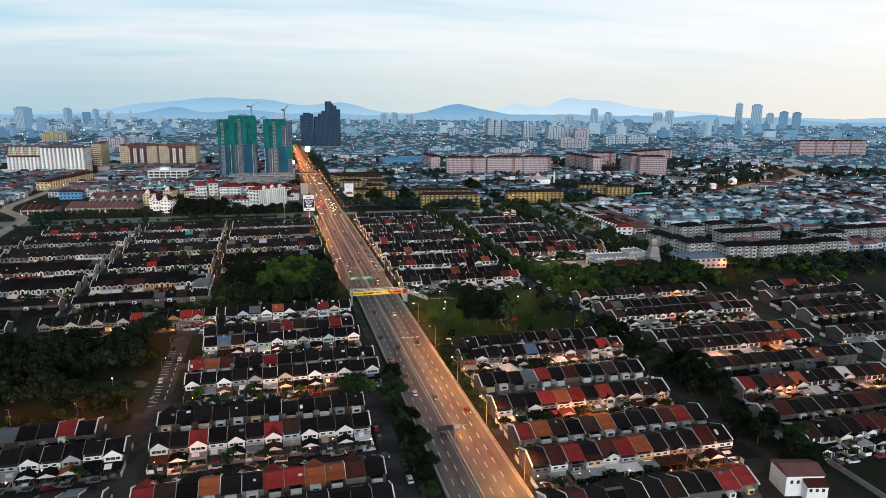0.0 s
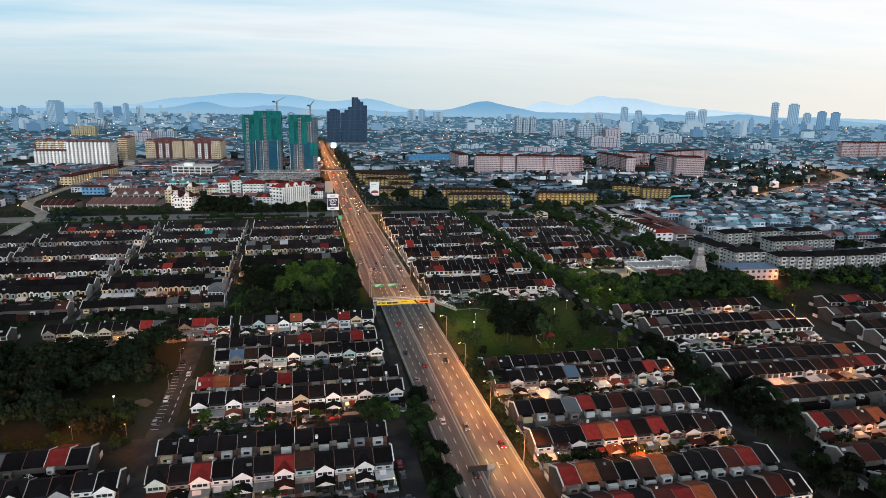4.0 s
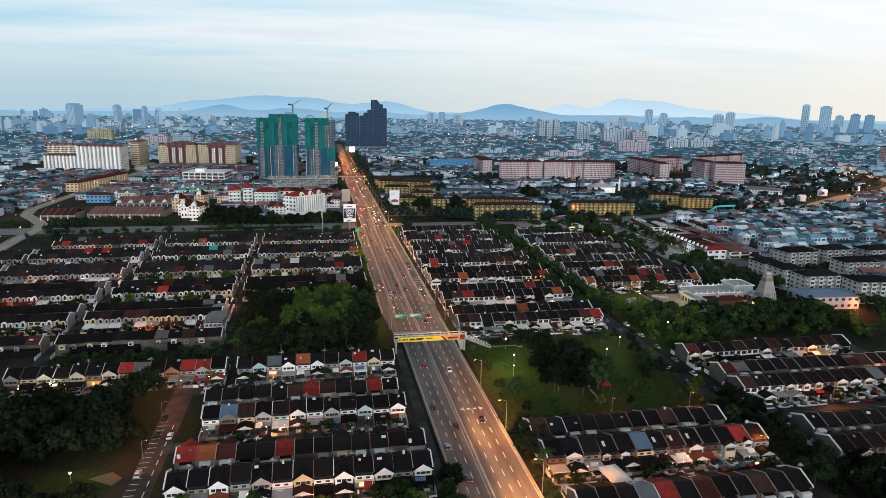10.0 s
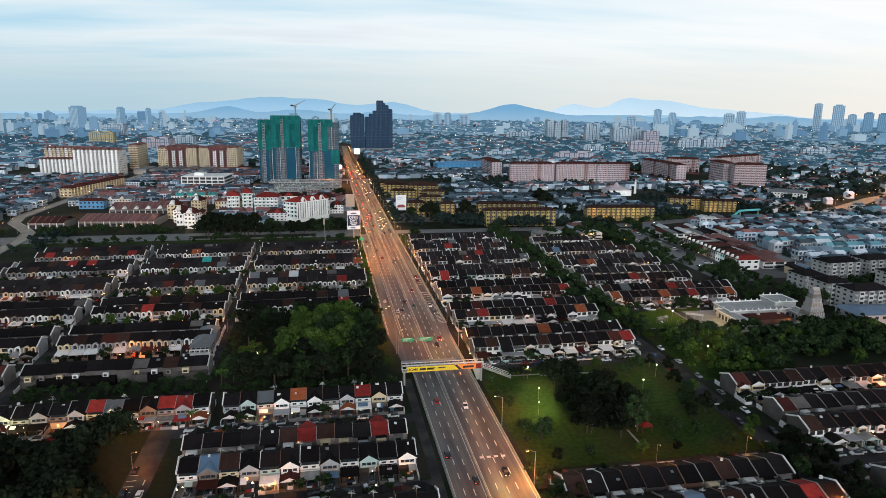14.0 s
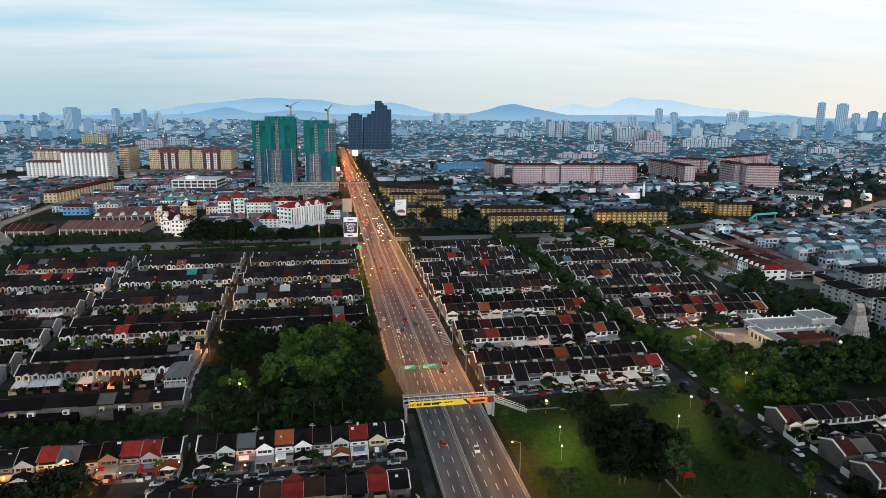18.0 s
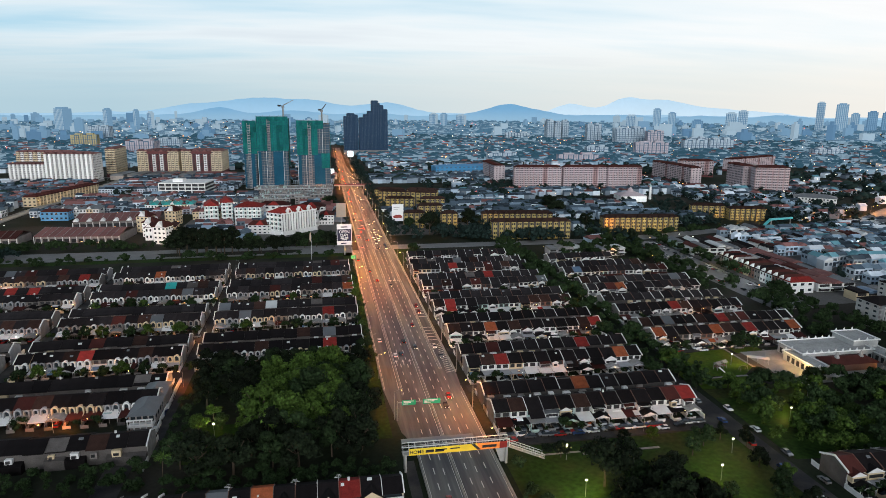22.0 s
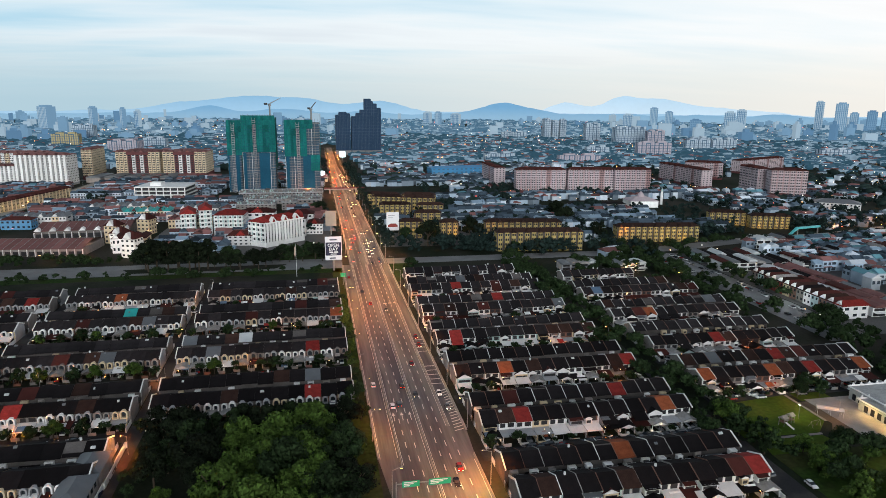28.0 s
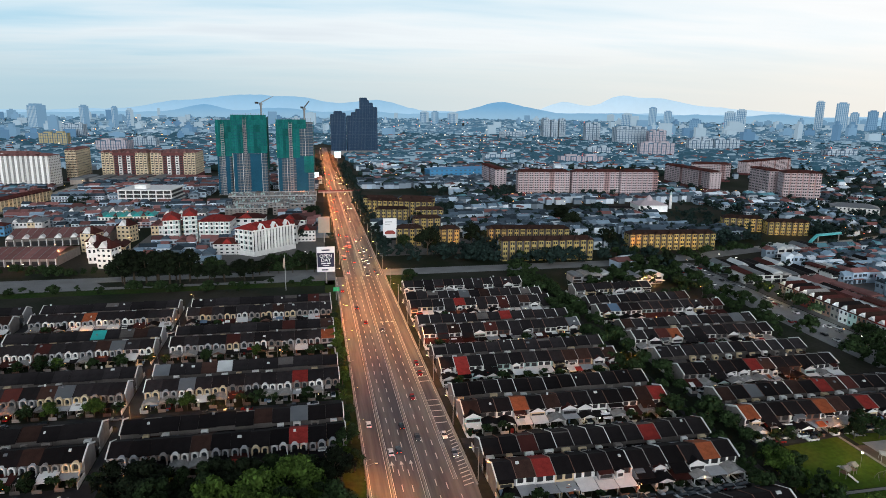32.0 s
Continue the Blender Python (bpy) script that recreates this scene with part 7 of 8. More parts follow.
b = thing("temple_hall", (166, 410, 0), 0, "white temple halls with scalloped parapets round a court", "hall")
for x0, y0, x1, y1, h in ((4, 17, 40, 33, 4.6), (34, 22, 47, 35, 7.0), (0, 4, 6, 24, 3.8), (40, 4, 47, 22, 3.6)):
    part("wall", MB().box(x0, y0, 0, x1, y1, h), GREYL, b)
    part("flat_roof", MB().box(x0 - 0.5, y0 - 0.5, h, x1 + 0.5, y1 + 0.5, h + 0.3), mat("stained_white_roof", (0.36, 0.36, 0.35), 0.85, 0, 0.4, 0.15, 1.2), b)
    rim = MB().box(x0 - 0.6, y0 - 0.6, h + 0.3, x1 + 0.6, y0 - 0.3, h + 0.8).box(x0 - 0.6, y0 - 0.3, h + 0.3, x0 - 0.3, y1 + 0.6, h + 0.8).box(x1 + 0.3, y0 - 0.3, h + 0.3, x1 + 0.6, y1 + 0.6, h + 0.8).box(x0 - 0.3, y1 + 0.3, h + 0.3, x1 + 0.3, y1 + 0.6, h + 0.8)
    n = max(2, int((x1 - x0) / 3.4))
    for i in range(n):
        xx = x0 + (i + 0.5) * (x1 - x0) / n
        for yy in (y0 - 0.45, y1 + 0.45):
            rim.cyl((xx, yy, h + 0.8), (xx, yy, h + 1.9), 0.55, 0.1, 6)
    part("scalloped_parapet", rim, WHITE, b)
    g = MB()
    for i in range(int((x1 - x0) / 3)):
        g.box(x0 + i * 3 + 0.6, y0 - 0.08, 0.4, x0 + i * 3 + 2.3, y0 + 0.02, 2.9)
    for i in range(int((y1 - y0) / 3)):
        g.box(x0 - 0.08, y0 + i * 3 + 0.6, 0.4, x0 + 0.02, y0 + i * 3 + 2.3, 2.9)
    part("arcade", g, DARK, b)["kind"] = "stuff"
part("veranda_roof", MB().hip(10, 6, 34, 17, 3.4, 5.2, 4), MAROOF, b)
part("veranda_wall", MB().box(11, 7, 0, 33, 16.5, 3.4), BROWNW, b)
part("court", MB().box(-14, -2, 0, 47, 35, 0.1), CONC, b)
for x0, y0, x1, y1 in ((-0.3, -0.3, 46.3, 0), (46, 0, 46.3, 4)):
    part("boundary_wall", MB().box(x0, y0, 0, x1, y1, 1.9), GREYL, b)
for x0, y0 in ((16, 11), (28, 11), (43, 12)):
    part("shrine_spire", MB().cyl((x0, y0, 4.4), (x0, y0, 7.4), 1.3, 0.3, 8), PARTY, b)
for x, y in ((163, 418), (163, 428), (200, 412)):
    lamp(x, y, 3.4, 1400, WARM)
block("market_hall", 228, 404, 33, 18, 7.5, 2, 8, GREYW, BLUEROOF, "blue-grey hall with a shallow metal roof", -4, "hall", roofh=1.6)
lamp(258, 399, 4, 3000, SODIUM)
lamp(240, 388, 6, 2500, SODIUM)
mq = thing("marquee", (41, 254.5, 0), 8, "white marquee tent lit from the street", "tent")
part("canopy", MB().hip(-3.5, -5, 3.5, 5, 2.6, 4.6, 3.4), WHITE, mq)
for x in (-3.3, 3.3):
    for y in (-4.8, 4.8):
        part("pole", MB().cyl((x, y, 0), (x, y, 2.7), 0.06, 0.06, 6), STEEL, mq)

for i in range(13):
    b = block("shop_house", 242 + 0.15 * i, 528 + 6 * i, 16, 5.9, 7.2, 2, 3, rng.choice([WHITE, TEALW, CREAM, DIMW, GREYW, BROWNW, REDW, WHITE]), rng.choice([MAROOF, MAROOF, BROWNROOF, BROWNROOF, DARKROOF, REDROOF, PARTY]), "shop house with a coloured front and gabled roof", 0, "shop", roofh=2.6, sidebays=2, group="shop street", small=True)
    part("front_gable", MB().prism([(0.2, 7.2), (5.7, 7.2), (2.95, 9.6)], -0.3, 4, "x"), WHITE, b)
for x, y, w, d, h, m_, wl in ((262, 529, 26, 96, 6, PINKROOF, WHITE), (240, 632, 50, 22, 6.5, GREYROOF, WHITE), (240, 658, 46, 18, 6, DARKROOF, TEALW), (311, 694, 32, 16, 8, WHITEROOF, WHITE), (298, 626, 24, 26, 7, DARKROOF, WHITE), (326, 640, 40, 26, 6.5, MAROOF, WHITE), (385, 655, 40, 28, 8, BLUEROOF, WHITE),
                              (332, 590, 34, 32, 6.5, GREYROOF, WHITE), (350, 515, 40, 20, 5.5, WHITEROOF, WHITE), (270, 508, 22, 12, 6, BLUEROOF, CREAM), (420, 610, 44, 34, 7, GREYROOF, TEALW), (440, 560, 40, 30, 8, BLUEROOF, WHITE), (440, 700, 50, 20, 7, WHITEROOF, TEALW), (517, 562, 56, 22, 10, WHITEROOF, WHITE), (167, 642, 22, 12, 5.5, WHITEROOF, WHITE), (132, 652, 26, 12, 5, WHITEROOF, GREYW), (540, 620, 50, 26, 8, MAROOF, CREAM), (590, 600, 60, 24, 9, MAROOF, CREAM), (600, 660, 70, 20, 9, MAROOF, CREAM)):
    rz, u = rng.uniform(-3, 3), rng.uniform(5.6, 7.0)
    b = thing("workshop_row", (x, y, 0), rz, "row of low workshops with mixed sheet roofs and canopies", "workshops", "workshops")
    n, rows = max(2, int(w / u)), max(1, round(d / 15))
    u, dd = w / n, d / rows
    for j in range(rows):
        for i in range(n):
            hh, pm = h * rng.uniform(0.85, 1.1), rng.choice([m_, m_, m_, DARKROOF, GREYROOF, MAROOF, PINKROOF, WHITEROOF, GREYROOF, PARTY])
            if rng.random() < 0.5:
                prf = [(-0.2, hh - 0.5), (u + 0.1, hh - 0.5), (u / 2, hh + 1.5)]
            else:
                prf = [(-0.1, hh - 0.5), (u, hh - 0.5), (u * 0.95, hh + 0.5), (u * 0.5, hh + 1.1), (u * 0.05, hh + 0.5)]
            part("unit_roof", MB().prism([(p[0] + i * u, p[1]) for p in prf], j * dd - 1.2, (j + 0.86) * dd, "y"), pm, b)
        f_ = MB()
        for i in range(n):
            f_.box(i * u + 0.5, j * dd - 0.1, 0.3, (i + 1) * u - 0.5, j * dd + 0.02, h * 0.4, 1).box(i * u + 0.9, j * dd - 0.1, h * 0.52, (i + 1) * u - 0.9, j * dd + 0.02, h * 0.78, 1)
            if rng.random() < 0.6:
                f_.box(i * u + 0.1, j * dd - 3, h * 0.42, (i + 1) * u - 0.1, j * dd, h * 0.46, rng.choice([0, 2, 3]))
        part("wall", MB().box(0, j * dd + 0.02, 0, w, (j + 0.84) * dd, h * 0.84), wl, b)
        part("shop_front", f_, (wl, DARK, GREYROOF, REDROOF), b)["kind"] = "stuff"
lamp(176, 640, 5, 3000, WARM)
lamp(540, 556, 5, 9000, SODIUM)
b = thing("white_house", (90.2, 149, 0), -12, "plain white house with a maroon roof", "house")
b.scale = (0.64, 0.64, 0.9)
part("wall", MB().box(0, 0, 0, 18, 14, 7.5).box(8, -4, 0, 18, 0, 5.2), WHITE, b)
part("roof", MB().prism([(-0.8, 7.5), (14.8, 7.5), (7, 9.4)], -0.6, 18.6, "x"), PINKROOF, b)
part("lower_roof", MB().prism([(-4.6, 5.2), (0.0, 6.6), (0, 6.4), (-4.6, 5.0)], 7.6, 18.4, "x"), MAROOF, b)
for i in range(3):
    part("window", MB().box(9 + i * 3, -4.06, 3.2, 10.4 + i * 3, -3.98, 4.4), GLASS, b)
for i in range(2):
    part("window", MB().box(2 + i * 3, -0.06, 4.6, 3.4 + i * 3, 0.02, 5.8), GLASS, b)
wl = MB().box(118, 140, 0, 118.4, 200, 1.8).box(-112, 348, 0, -96, 348.2, 1.4)
structure("boundary_wall", wl, PARTY, "low plastered boundary wall beside a lane")
b = thing("corner_house", (-104.5, 412, 0), 0, "large grey-roofed corner house with white terraces", "house")
part("wall", MB().box(0, 0, 0, 8.4, 14, 5.8).box(0.5, 16, 0, 8.4, 28, 5.6), DIMW, b)
part("roof", MB().hip(-0.5, -1.2, 9.0, 15, 5.8, 7.8, 4), GREYROOF, b)
part("rear_roof", MB().hip(-0.2, 15.4, 8.8, 28.6, 5.6, 7.6, 4), GREYROOF, b)
part("upper_terrace", MB().box(0.2, -3.6, 2.8, 8.6, 0, 3.0).box(0.2, -3.7, 3.0, 8.6, -3.5, 3.9).box(8.4, -3.6, 3.0, 8.6, 0, 3.9), WHITE, b)
for x in (0.4, 2.4, 4.4, 6.4, 8.3):
    part("pillar", MB().box(x - 0.14, -3.7, 0, x + 0.14, -3.42, 5.6), WHITE, b)
part("eave_beam", MB().box(0.2, -3.75, 5.3, 8.6, -3.4, 5.75), WHITE, b)
for i in range(4):
    part("window", MB().box(0.6 + 2 * i, -0.08, 3.3, 2.1 + 2 * i, 0.02, 5.2), GLASS, b)
for i in range(4):
    part("side_window", MB().box(8.38, 1.2 + 3.2 * i, 3.4, 8.46, 2.9 + 3.2 * i, 4.9), GLASS, b)
for y0, y1, x in ((-6.5, 4, 9.2), (4, 16, 8.9), (16, 28, 9.2), (28, 40, 8.9)):
    part("garden_wall", MB().box(x, y0, 0, x + 0.3, y1, 2.1).box(min(x, 8.9), y1 - 0.3, 0, 9.5, y1, 2.1), WHITE, b)
part("front_wall", MB().box(0, -6.6, 0, 9.4, -6.3, 1.7), WHITE, b)
part("yard", MB().box(0.2, -6.2, 0, 9.1, 0, 0.1), PAVE, b)
pb = thing("footbridge", (376, 737, 0), 12, "turquoise steel footbridge over the cross road", "footbridge")
TQ = mat("turquoise_paint", (0.10, 0.48, 0.50), 0.5)
part("deck", MB().box(8, 0, 5.2, 36, 2.4, 6.8), TQ, pb)
part("ramp", MB().prism([(0, 0), (8, 5.2), (8, 6.8), (0, 1.4)], 0, 2.4, "y"), TQ, pb)
for x in (9, 34):
    part("pier", MB().box(x, 0.8, 0, x + 0.7, 1.6, 5.2), CONC, pb)
ov = thing("overpass", (0, 0, 0), 0, "low overpass crossing the far carriageway", "bridge")
part("deck", MB().box(-20, 1062, 4.8, 30, 1066, 6.0), CONC, ov)
part("parapet", MB().box(-20, 1061.7, 6.0, 30, 1062, 7.6), MAROON, ov)
for x in (-14, 18):
    part("pier", MB().box(x, 1063, 0, x + 1.5, 1065, 4.8), CONC, ov)
pav = thing("park_shelter", (66, 318, 0), 0, "small red-roofed timber park shelter", "shelter")
part("roof", MB().hip(-2.2, -2.2, 2.2, 2.2, 2.7, 4.0, 2.1), REDROOF, pav)
for x in (-1.7, 1.7):
    for y in (-1.7, 1.7):
        part("post", MB().box(x - 0.1, y - 0.1, 0, x + 0.1, y + 0.1, 2.7), BARK, pav)

# ---- distance ----
KEEP = [(-300, 20, 655, 750), (-520, -300, 1180, 1400), (-352, -270, 540, 1230), (-330, -150, 740, 1340), (-160, 130, 720, 1130), (200, 400, 690, 1120), (460, 600, 930, 1190), (95, 300, 700, 800), (-40, 40, 660, 2000), (225, 300, 390, 740), (290, 500, 390, 500), (650, 820, 1200, 1310), (10, 125, 1660, 1720), (300, 420, 740, 830), (500, 590, 820, 900), (1140, 1340, 1270, 1350), (140, 270, 1215, 1300)]


def clear(x, y, m=8):
    return not on_road(x, y, 16) and not any(a - m < x < b_ + m and c - m < y < d_ + m for a, b_, c, d_ in KEEP)


def fan(d0, d1, n, a0=-26, a1=50):
    for _ in range(n):
        d = math.exp(rng.uniform(math.log(d0), math.log(d1)))
        a = radians(rng.uniform(a0, a1))
        x, y = -40 + d * math.sin(a), d * math.cos(a)
        if clear(x, y):
            yield x, y, d


# haze is mixed into most of these colours: bluer tones, lifted darks
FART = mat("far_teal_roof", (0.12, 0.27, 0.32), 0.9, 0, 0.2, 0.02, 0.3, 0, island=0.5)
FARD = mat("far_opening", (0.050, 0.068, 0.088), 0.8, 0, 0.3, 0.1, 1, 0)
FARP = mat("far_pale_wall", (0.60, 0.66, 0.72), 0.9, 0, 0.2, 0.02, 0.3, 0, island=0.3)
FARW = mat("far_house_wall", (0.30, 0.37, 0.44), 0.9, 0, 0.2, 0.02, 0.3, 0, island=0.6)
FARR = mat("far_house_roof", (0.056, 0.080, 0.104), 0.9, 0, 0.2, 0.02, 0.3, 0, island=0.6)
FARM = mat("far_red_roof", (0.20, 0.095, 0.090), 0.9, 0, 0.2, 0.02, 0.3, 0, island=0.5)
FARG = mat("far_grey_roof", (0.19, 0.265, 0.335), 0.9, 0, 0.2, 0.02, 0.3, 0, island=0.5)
# beyond a mile and a half: backdrop city, haze painted as blue glow
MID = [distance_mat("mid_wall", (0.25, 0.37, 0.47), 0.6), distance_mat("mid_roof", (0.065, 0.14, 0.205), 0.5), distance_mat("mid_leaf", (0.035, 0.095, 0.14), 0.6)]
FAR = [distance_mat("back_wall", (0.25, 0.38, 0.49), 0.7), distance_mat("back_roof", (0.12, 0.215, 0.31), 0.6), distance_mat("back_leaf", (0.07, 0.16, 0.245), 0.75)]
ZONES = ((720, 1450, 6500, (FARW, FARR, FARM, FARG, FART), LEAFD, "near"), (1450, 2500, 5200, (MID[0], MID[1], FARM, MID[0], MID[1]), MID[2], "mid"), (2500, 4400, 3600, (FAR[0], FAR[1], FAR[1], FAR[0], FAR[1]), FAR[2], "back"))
R = np.random.RandomState(5)


def low_house(walls, roofs, x, y, n, w_, h, rz, mix=(0,) * 6 + (1, 1, 2, 2, 3, 4), openings=False):
    s0, s1 = len(walls.v), len(roofs.v)
    walls.box(-n / 2, -w_ / 2, 0, n / 2, w_ / 2, h, rng.choice([0, 0, 4]))
    if openings:
        k = max(1, int(n / 3))
        for i in range(k):
            a, b_ = -n / 2 + (i + 0.22) * n / k, -n / 2 + (i + 0.78) * n / k
            walls.box(a, -w_ / 2 - 0.08, h * 0.58, b_, -w_ / 2 + 0.02, h * 0.82, 1).box(a, -w_ / 2 - 0.08, 0.3, b_, -w_ / 2 + 0.02, h * 0.36, 1)
        for j in (-0.25, 0.25):
            walls.box(-n / 2 - 0.08, (j - 0.14) * w_, h * 0.5, -n / 2 + 0.02, (j + 0.14) * w_, h * 0.78, 1)
        walls.box(-n / 2 + 0.1, -w_ / 2 - rng.uniform(1.2, 2.6), h * 0.42, n / 2 - 0.1, -w_ / 2, h * 0.46, rng.choice([0, 1, 2, 3]))
    roofs.prism([(-w_ / 2 - 0.6, h), (w_ / 2 + 0.6, h), (0, h + 2.2)], -n / 2 - 0.3, n / 2 + 0.3, "x", rng.choice(mix))
    m_ = pose(x, y, 0, 0, 0, rz)
    walls.move(m_, s0)
    roofs.move(m_, s1)


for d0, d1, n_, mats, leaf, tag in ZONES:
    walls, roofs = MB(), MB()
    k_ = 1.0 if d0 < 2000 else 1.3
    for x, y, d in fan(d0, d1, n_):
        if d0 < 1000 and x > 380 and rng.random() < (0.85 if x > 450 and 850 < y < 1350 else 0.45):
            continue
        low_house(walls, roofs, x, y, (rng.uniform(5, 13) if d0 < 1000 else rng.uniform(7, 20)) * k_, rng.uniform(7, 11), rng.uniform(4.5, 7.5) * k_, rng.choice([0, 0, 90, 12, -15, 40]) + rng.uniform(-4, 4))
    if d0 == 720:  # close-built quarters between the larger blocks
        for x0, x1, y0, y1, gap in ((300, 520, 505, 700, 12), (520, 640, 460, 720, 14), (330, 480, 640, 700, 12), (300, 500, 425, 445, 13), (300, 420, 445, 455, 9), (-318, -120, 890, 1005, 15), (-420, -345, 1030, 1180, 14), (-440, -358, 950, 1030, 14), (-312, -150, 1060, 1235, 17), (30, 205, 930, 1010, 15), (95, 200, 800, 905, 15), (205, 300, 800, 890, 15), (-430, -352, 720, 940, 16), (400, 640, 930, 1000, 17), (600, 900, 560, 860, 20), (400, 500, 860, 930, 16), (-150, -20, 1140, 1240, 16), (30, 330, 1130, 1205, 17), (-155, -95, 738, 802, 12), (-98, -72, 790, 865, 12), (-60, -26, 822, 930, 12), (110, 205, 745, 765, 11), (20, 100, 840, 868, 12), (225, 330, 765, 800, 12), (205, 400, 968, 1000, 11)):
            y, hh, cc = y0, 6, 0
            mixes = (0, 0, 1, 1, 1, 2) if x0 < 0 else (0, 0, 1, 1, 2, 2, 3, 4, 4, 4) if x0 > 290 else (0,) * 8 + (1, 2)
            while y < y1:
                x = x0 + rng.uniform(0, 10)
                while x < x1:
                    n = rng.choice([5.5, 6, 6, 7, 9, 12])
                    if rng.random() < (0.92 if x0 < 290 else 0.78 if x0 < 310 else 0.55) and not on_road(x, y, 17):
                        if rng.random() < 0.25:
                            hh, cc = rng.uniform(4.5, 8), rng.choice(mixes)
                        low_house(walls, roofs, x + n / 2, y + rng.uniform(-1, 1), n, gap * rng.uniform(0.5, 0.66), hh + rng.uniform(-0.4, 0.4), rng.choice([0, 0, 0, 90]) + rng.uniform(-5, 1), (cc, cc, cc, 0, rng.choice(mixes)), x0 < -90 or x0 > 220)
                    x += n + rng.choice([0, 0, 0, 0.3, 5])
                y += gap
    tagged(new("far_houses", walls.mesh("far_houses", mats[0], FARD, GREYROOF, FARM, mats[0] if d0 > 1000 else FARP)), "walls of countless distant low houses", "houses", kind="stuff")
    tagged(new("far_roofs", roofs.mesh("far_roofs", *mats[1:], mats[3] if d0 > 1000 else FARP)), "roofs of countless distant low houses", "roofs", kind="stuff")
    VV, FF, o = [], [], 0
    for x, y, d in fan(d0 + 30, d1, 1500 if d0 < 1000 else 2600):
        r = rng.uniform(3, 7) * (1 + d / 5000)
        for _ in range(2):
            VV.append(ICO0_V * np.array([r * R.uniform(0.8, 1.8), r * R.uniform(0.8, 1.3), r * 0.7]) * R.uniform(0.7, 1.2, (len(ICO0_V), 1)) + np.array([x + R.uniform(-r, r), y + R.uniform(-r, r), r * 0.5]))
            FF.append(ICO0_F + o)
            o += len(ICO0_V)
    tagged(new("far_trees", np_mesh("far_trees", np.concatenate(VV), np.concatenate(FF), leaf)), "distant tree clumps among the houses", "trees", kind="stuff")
lg = MB()
for x, y, d in fan(900, 4200, 1500):
    r = d * rng.choice([0.00025, 0.00035, 0.0004, 0.0007])
    z = rng.uniform(6, 12)
    lg.add([(x - r, y, z), (x + r, y, z), (x, y - r, z), (x, y + r, z), (x, y, z - r), (x, y, z + r)], [(0, 2, 5), (2, 1, 5), (1, 3, 5), (3, 0, 5), (2, 0, 4), (1, 2, 4), (3, 1, 4), (0, 3, 4)], rng.choice([0, 0, 1, 1, 1, 2]))
tagged(new("far_lamps", lg.mesh("far_lamps", glow("far_sodium", (1.0, 0.45, 0.13), 3.0), glow("far_white", (1.0, 0.9, 0.72), 3.0), glow("far_red", (1.0, 0.12, 0.08), 2.0))), "distant street lamps and lit signs", "lamps", kind="stuff")

sm = MB()
for _ in range(350):
    x, y = rng.choice([(rng.uniform(225, 520), rng.uniform(490, 720)), (rng.uniform(-330, -30), rng.uniform(735, 1000)), (rng.uniform(30, 330), rng.uniform(760, 1000)), (rng.uniform(400, 800), rng.uniform(600, 1000)), (rng.uniform(200, 520), rng.uniform(1000, 1040))])
    r, z = rng.uniform(0.2, 0.5), rng.uniform(2.5, 5)
    sm.box(x - r, y - r, z, x + r, y + r, z + 0.5 * r, rng.choice([0, 0, 1, 1, 2]))
tagged(new("shop_lights", sm.mesh("shop_lights", glow("shop_sodium", (1.0, 0.48, 0.15), 5.0), glow("shop_white", (1.0, 0.92, 0.8), 5.0), glow("shop_red", (1.0, 0.15, 0.1), 3.0))), "small lit lamps over shop fronts and yards", "lamps", kind="stuff")
for x, y, e, c in ((216, 731, 2600, SODIUM), (87, 769, 2600, SODIUM), (106, 766, 2600, SODIUM), (64, 735, 2600, SODIUM), (238, 732, 2200, SODIUM), (-200, 760, 7000, WARM), (-240, 828, 7000, SODIUM), (-130, 742, 6000, WARM), (-160, 880, 6000, SODIUM), (-290, 800, 9000, SODIUM), (-255, 1000, 7000, SODIUM), (-40, 1062, 9000, SODIUM), (232, 560, 5000, COOL), (232, 600, 5000, WARM), (320, 560, 5000, WARM), (380, 630, 6000, COOL), (480, 640, 7000, WARM), (260, 1010, 9000, COOL), (330, 1000, 9000, COOL), (540, 860, 8000, COOL), (330, 895, 2200, COOL), (130, 700, 3000, SODIUM), (250, 722, 4000, WARM)):
    lamp(x, y, 8, e, c)
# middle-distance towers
# haze is put into these block colours; AIRR holds the recess shade too
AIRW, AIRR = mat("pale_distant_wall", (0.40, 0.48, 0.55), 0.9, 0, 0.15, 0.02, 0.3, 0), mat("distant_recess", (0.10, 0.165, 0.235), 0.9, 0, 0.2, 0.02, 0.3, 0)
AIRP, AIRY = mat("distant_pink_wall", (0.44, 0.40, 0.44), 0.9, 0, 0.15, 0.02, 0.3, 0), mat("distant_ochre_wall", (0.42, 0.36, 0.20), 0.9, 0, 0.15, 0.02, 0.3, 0)


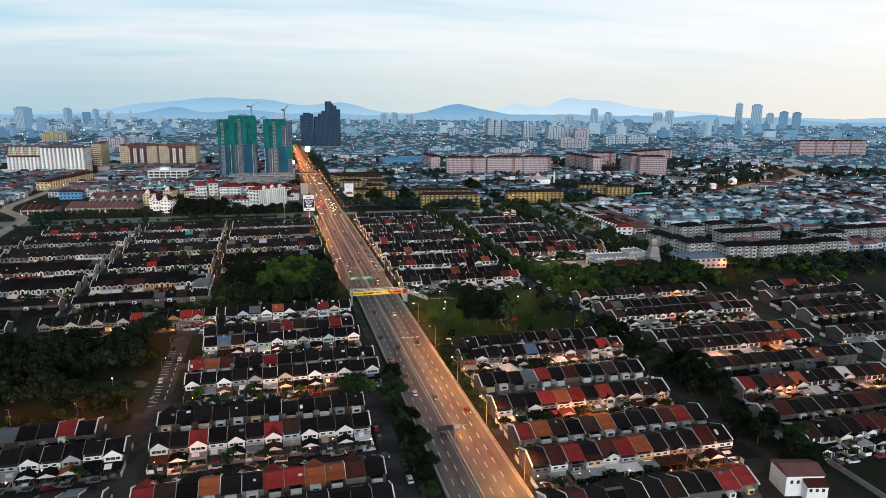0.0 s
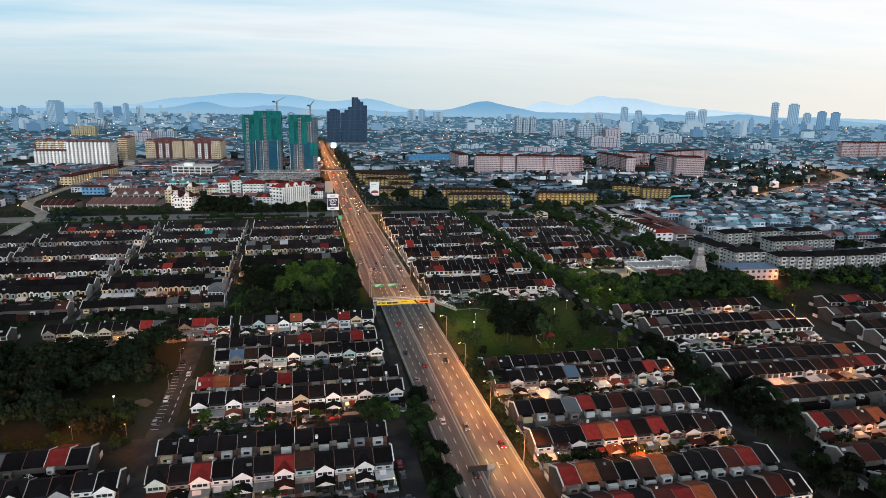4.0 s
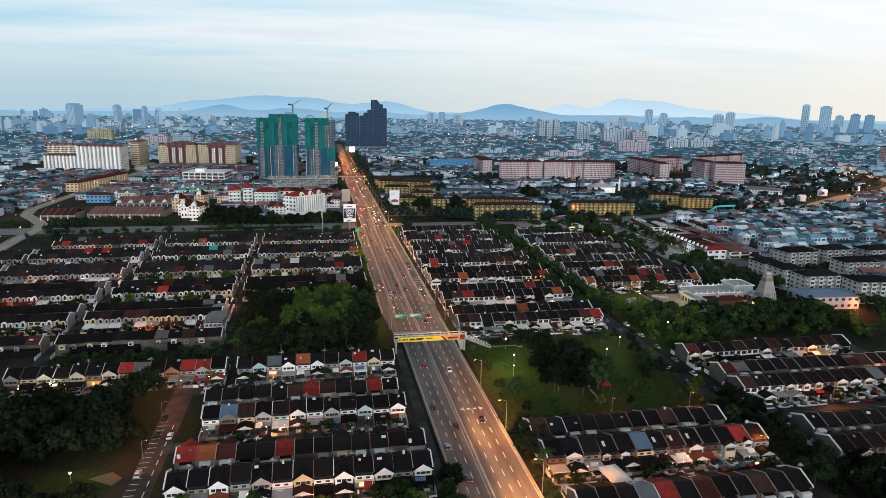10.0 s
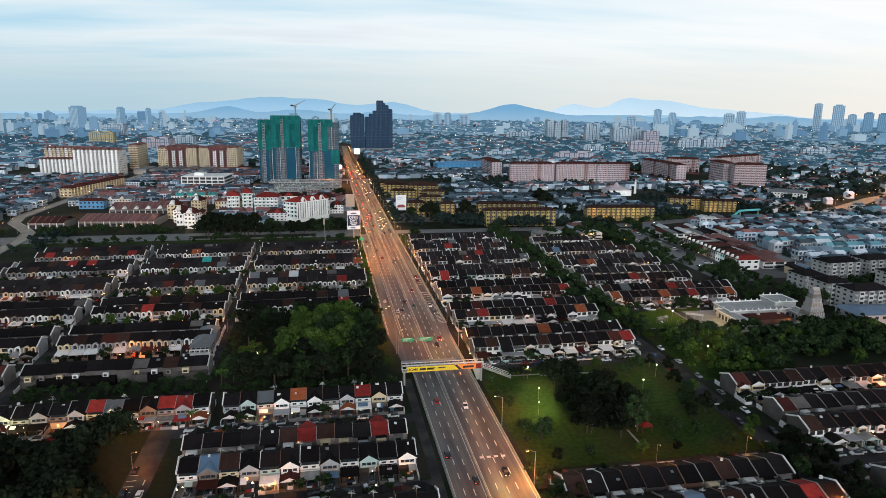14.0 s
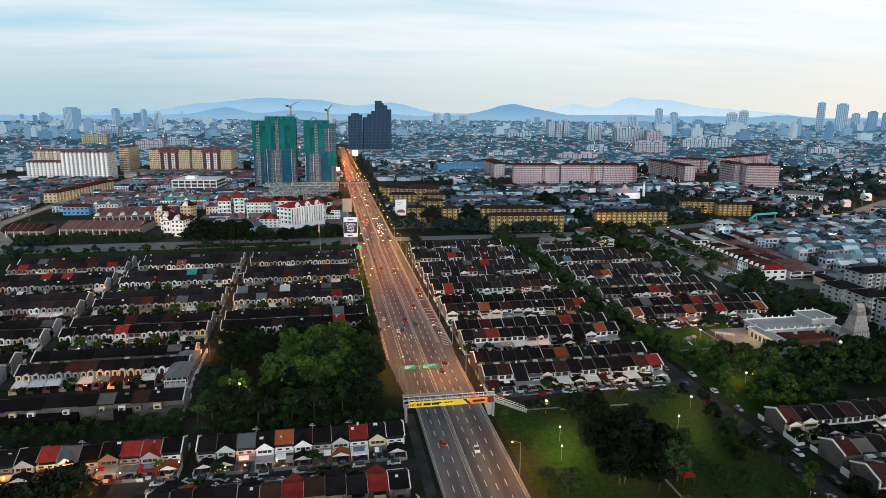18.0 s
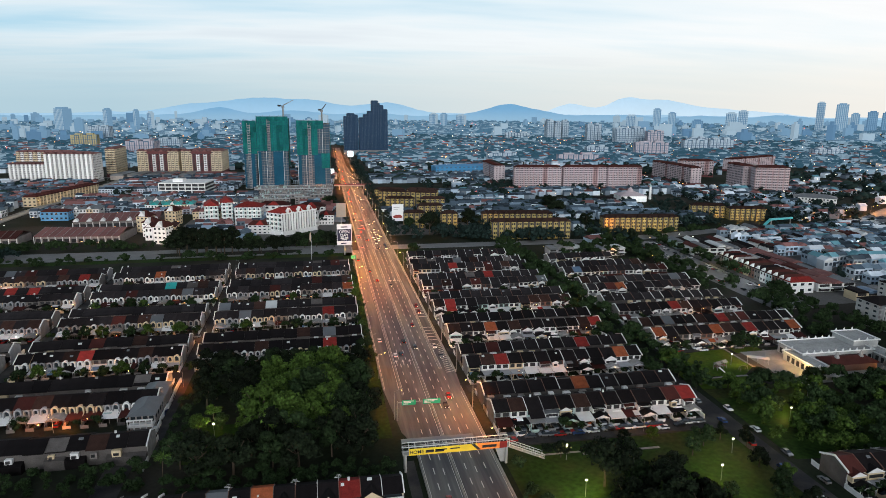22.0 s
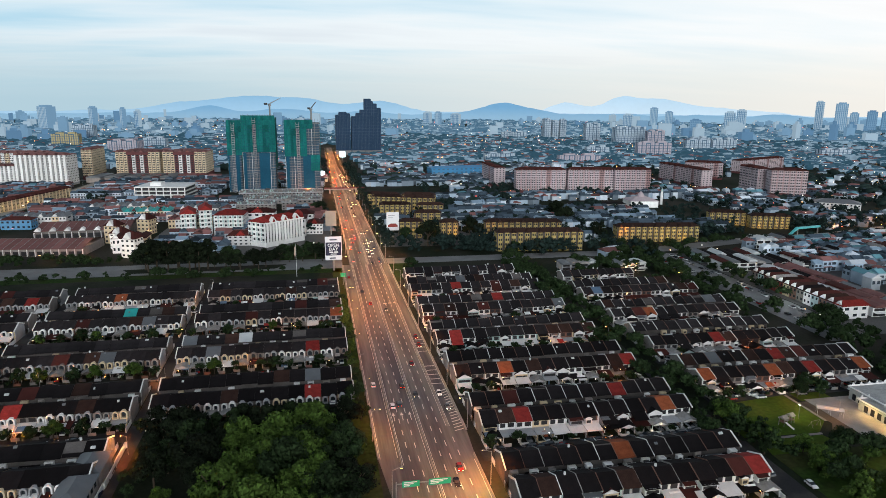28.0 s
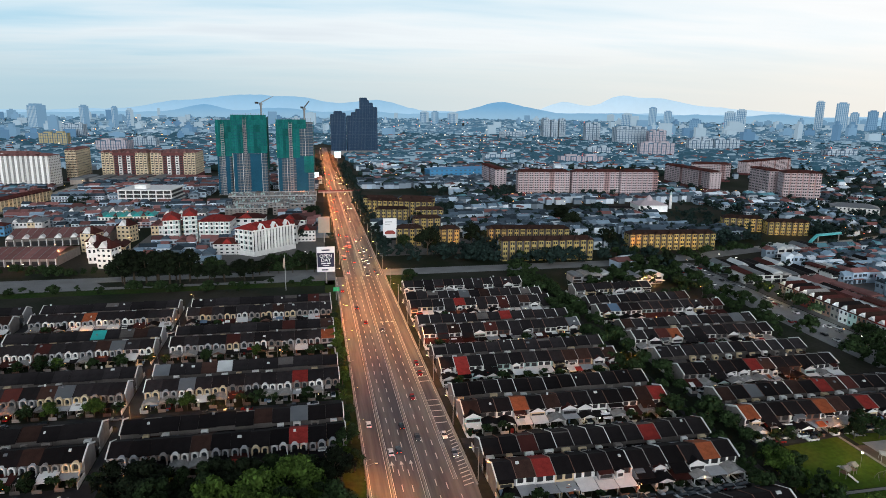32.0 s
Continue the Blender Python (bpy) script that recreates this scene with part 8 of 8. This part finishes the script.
def far_flats(x, y, w, d, h, wall, rz):
    b = thing("far_block", (x, y, 0), rz, "distant pale block of flats with shaded recesses", "apartment block", "distant flats")
    part("wall", MB().box(0, 0, 0, w, d, h), AIRR, b)
    n = max(3, int(w / 9))
    u, st = w / n, MB()
    for i in range(n):
        k = (1.0, 0.93, 1.05)[(i * 7 + int(w)) % 3]
        st.box(i * u + 0.1 * u, -1.8, 0, i * u + 0.42 * u, 0.02, h * k).box(i * u + 0.52 * u, -1.2, 0, i * u + 0.86 * u, 0.02, h * k)
    m = max(2, int(d / 8))
    for j in range(m):
        for ex in (-0.6, w - 0.02):
            st.box(ex, (j + 0.12) * d / m, 0, ex + 0.62, (j + 0.7) * d / m, h)
    part("bay", st, wall, b)["kind"] = "stuff"
    fl = MB()
    for f in range(1, int(h / 6)):
        fl.box(-0.3, -1.9, f * 6, w + 0.3, 0.03, f * 6 + 0.8)
    part("storey_band", fl, AIRR, b)["kind"] = "stuff"
    part("lift_room", MB().box(w * 0.15, d * 0.2, h, w * 0.4, d * 0.8, h + 3), wall, b)
    part("roof_tank", MB().box(w * 0.6, d * 0.2, h, w * 0.85, d * 0.8, h + 3.6), wall, b)


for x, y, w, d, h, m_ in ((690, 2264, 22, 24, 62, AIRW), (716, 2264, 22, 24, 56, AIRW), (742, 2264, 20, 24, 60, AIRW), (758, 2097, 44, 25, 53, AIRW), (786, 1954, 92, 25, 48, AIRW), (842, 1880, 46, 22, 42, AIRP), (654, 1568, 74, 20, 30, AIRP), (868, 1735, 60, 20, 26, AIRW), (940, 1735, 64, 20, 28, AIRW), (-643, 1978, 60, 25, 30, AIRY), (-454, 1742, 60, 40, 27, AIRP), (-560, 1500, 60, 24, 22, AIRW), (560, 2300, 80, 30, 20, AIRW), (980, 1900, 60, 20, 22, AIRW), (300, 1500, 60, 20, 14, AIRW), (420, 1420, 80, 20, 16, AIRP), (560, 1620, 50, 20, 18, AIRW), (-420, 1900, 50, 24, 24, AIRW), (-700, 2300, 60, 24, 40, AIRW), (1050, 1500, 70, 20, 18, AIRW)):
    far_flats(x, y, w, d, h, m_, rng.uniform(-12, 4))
# haze painted on the towers as flat blue emission
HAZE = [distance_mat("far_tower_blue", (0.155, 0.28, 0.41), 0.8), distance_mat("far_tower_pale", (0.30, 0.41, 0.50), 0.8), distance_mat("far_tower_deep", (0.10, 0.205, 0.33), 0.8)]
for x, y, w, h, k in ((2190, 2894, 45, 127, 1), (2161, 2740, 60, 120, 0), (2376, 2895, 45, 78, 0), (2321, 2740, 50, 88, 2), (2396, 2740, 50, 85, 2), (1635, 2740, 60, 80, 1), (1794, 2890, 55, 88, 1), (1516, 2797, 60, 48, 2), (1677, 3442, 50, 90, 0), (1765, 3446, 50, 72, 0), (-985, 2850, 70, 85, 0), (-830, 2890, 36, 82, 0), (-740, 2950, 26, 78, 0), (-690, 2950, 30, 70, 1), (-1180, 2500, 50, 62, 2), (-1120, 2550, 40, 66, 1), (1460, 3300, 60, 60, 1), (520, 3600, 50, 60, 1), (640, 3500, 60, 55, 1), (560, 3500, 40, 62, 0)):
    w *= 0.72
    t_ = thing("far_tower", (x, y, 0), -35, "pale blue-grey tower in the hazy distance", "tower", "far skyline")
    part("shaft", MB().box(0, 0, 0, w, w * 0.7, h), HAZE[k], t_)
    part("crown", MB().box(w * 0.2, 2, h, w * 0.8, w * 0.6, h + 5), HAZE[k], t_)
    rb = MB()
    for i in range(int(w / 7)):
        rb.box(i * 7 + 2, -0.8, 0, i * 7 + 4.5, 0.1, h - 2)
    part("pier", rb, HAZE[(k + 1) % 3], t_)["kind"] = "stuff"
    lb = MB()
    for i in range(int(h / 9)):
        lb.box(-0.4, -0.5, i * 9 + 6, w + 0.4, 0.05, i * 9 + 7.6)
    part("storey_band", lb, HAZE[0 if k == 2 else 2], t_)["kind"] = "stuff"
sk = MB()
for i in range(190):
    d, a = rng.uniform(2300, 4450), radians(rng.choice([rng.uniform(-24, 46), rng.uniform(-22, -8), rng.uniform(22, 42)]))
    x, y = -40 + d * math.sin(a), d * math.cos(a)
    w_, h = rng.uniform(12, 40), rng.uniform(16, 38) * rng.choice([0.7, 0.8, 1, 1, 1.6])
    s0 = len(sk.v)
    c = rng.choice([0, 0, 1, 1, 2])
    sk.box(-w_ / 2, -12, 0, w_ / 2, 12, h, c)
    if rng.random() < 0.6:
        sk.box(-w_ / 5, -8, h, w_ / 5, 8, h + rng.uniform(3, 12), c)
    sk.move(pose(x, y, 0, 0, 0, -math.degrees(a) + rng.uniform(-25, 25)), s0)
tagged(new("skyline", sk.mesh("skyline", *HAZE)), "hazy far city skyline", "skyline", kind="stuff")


def ridge(name, dist, peaks, base, material, label):
    V = []
    n = 220
    for i in range(n):
        a = -34 + 92 * i / (n - 1)
        h = base + 14 * noise.noise(Vector((a * 0.35, dist * 0.01, 0))) + 5 * noise.noise(Vector((a * 1.7, dist * 0.01, 3)))
        for pa, ph, pw in peaks:
            h += ph * math.exp(-((a - pa) / pw) ** 2)
        x, y = -40 + dist * math.sin(radians(a)), dist * math.cos(radians(a))
        V += [(x, y, -5), (x, y, max(h, 0)), (x * 1.02, y * 1.02, -5)]
    F = []
    for i in range(n - 1):
        F += [(3 * i, 3 * i + 3, 3 * i + 4, 3 * i + 1), (3 * i + 1, 3 * i + 4, 3 * i + 5, 3 * i + 2)]
    structure("backdrop_" + name, MB().add(V, F), material, label)


# haze sits in each ridge's emission colour, paler at the foot
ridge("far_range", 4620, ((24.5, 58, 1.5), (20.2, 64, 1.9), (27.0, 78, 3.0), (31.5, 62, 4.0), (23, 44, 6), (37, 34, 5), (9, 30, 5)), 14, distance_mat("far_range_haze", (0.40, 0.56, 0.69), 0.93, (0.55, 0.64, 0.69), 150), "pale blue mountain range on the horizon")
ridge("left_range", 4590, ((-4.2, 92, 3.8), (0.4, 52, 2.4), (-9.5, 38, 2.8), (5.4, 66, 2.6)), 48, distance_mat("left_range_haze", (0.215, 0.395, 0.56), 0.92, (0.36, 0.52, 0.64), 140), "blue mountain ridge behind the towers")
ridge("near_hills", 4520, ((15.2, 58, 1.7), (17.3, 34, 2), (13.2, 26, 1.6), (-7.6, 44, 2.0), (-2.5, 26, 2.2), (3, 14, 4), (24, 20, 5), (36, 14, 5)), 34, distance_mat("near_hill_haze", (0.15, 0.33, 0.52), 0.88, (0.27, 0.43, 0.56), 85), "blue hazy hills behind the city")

fc = MB().prism([(-165, 735), (-20, 735), (-18, 870), (-160, 900)], -0.1, 0.03, "z").box(20, 745, -0.1, 210, 800, 0.03).box(238, 505, -0.1, 470, 690, 0.03)
structure("forecourt", fc, mat("forecourt_paving", (0.13, 0.125, 0.12), 0.85, 0, 0.35, 0.05, 0.8), "worn paving and car parks round the buildings")
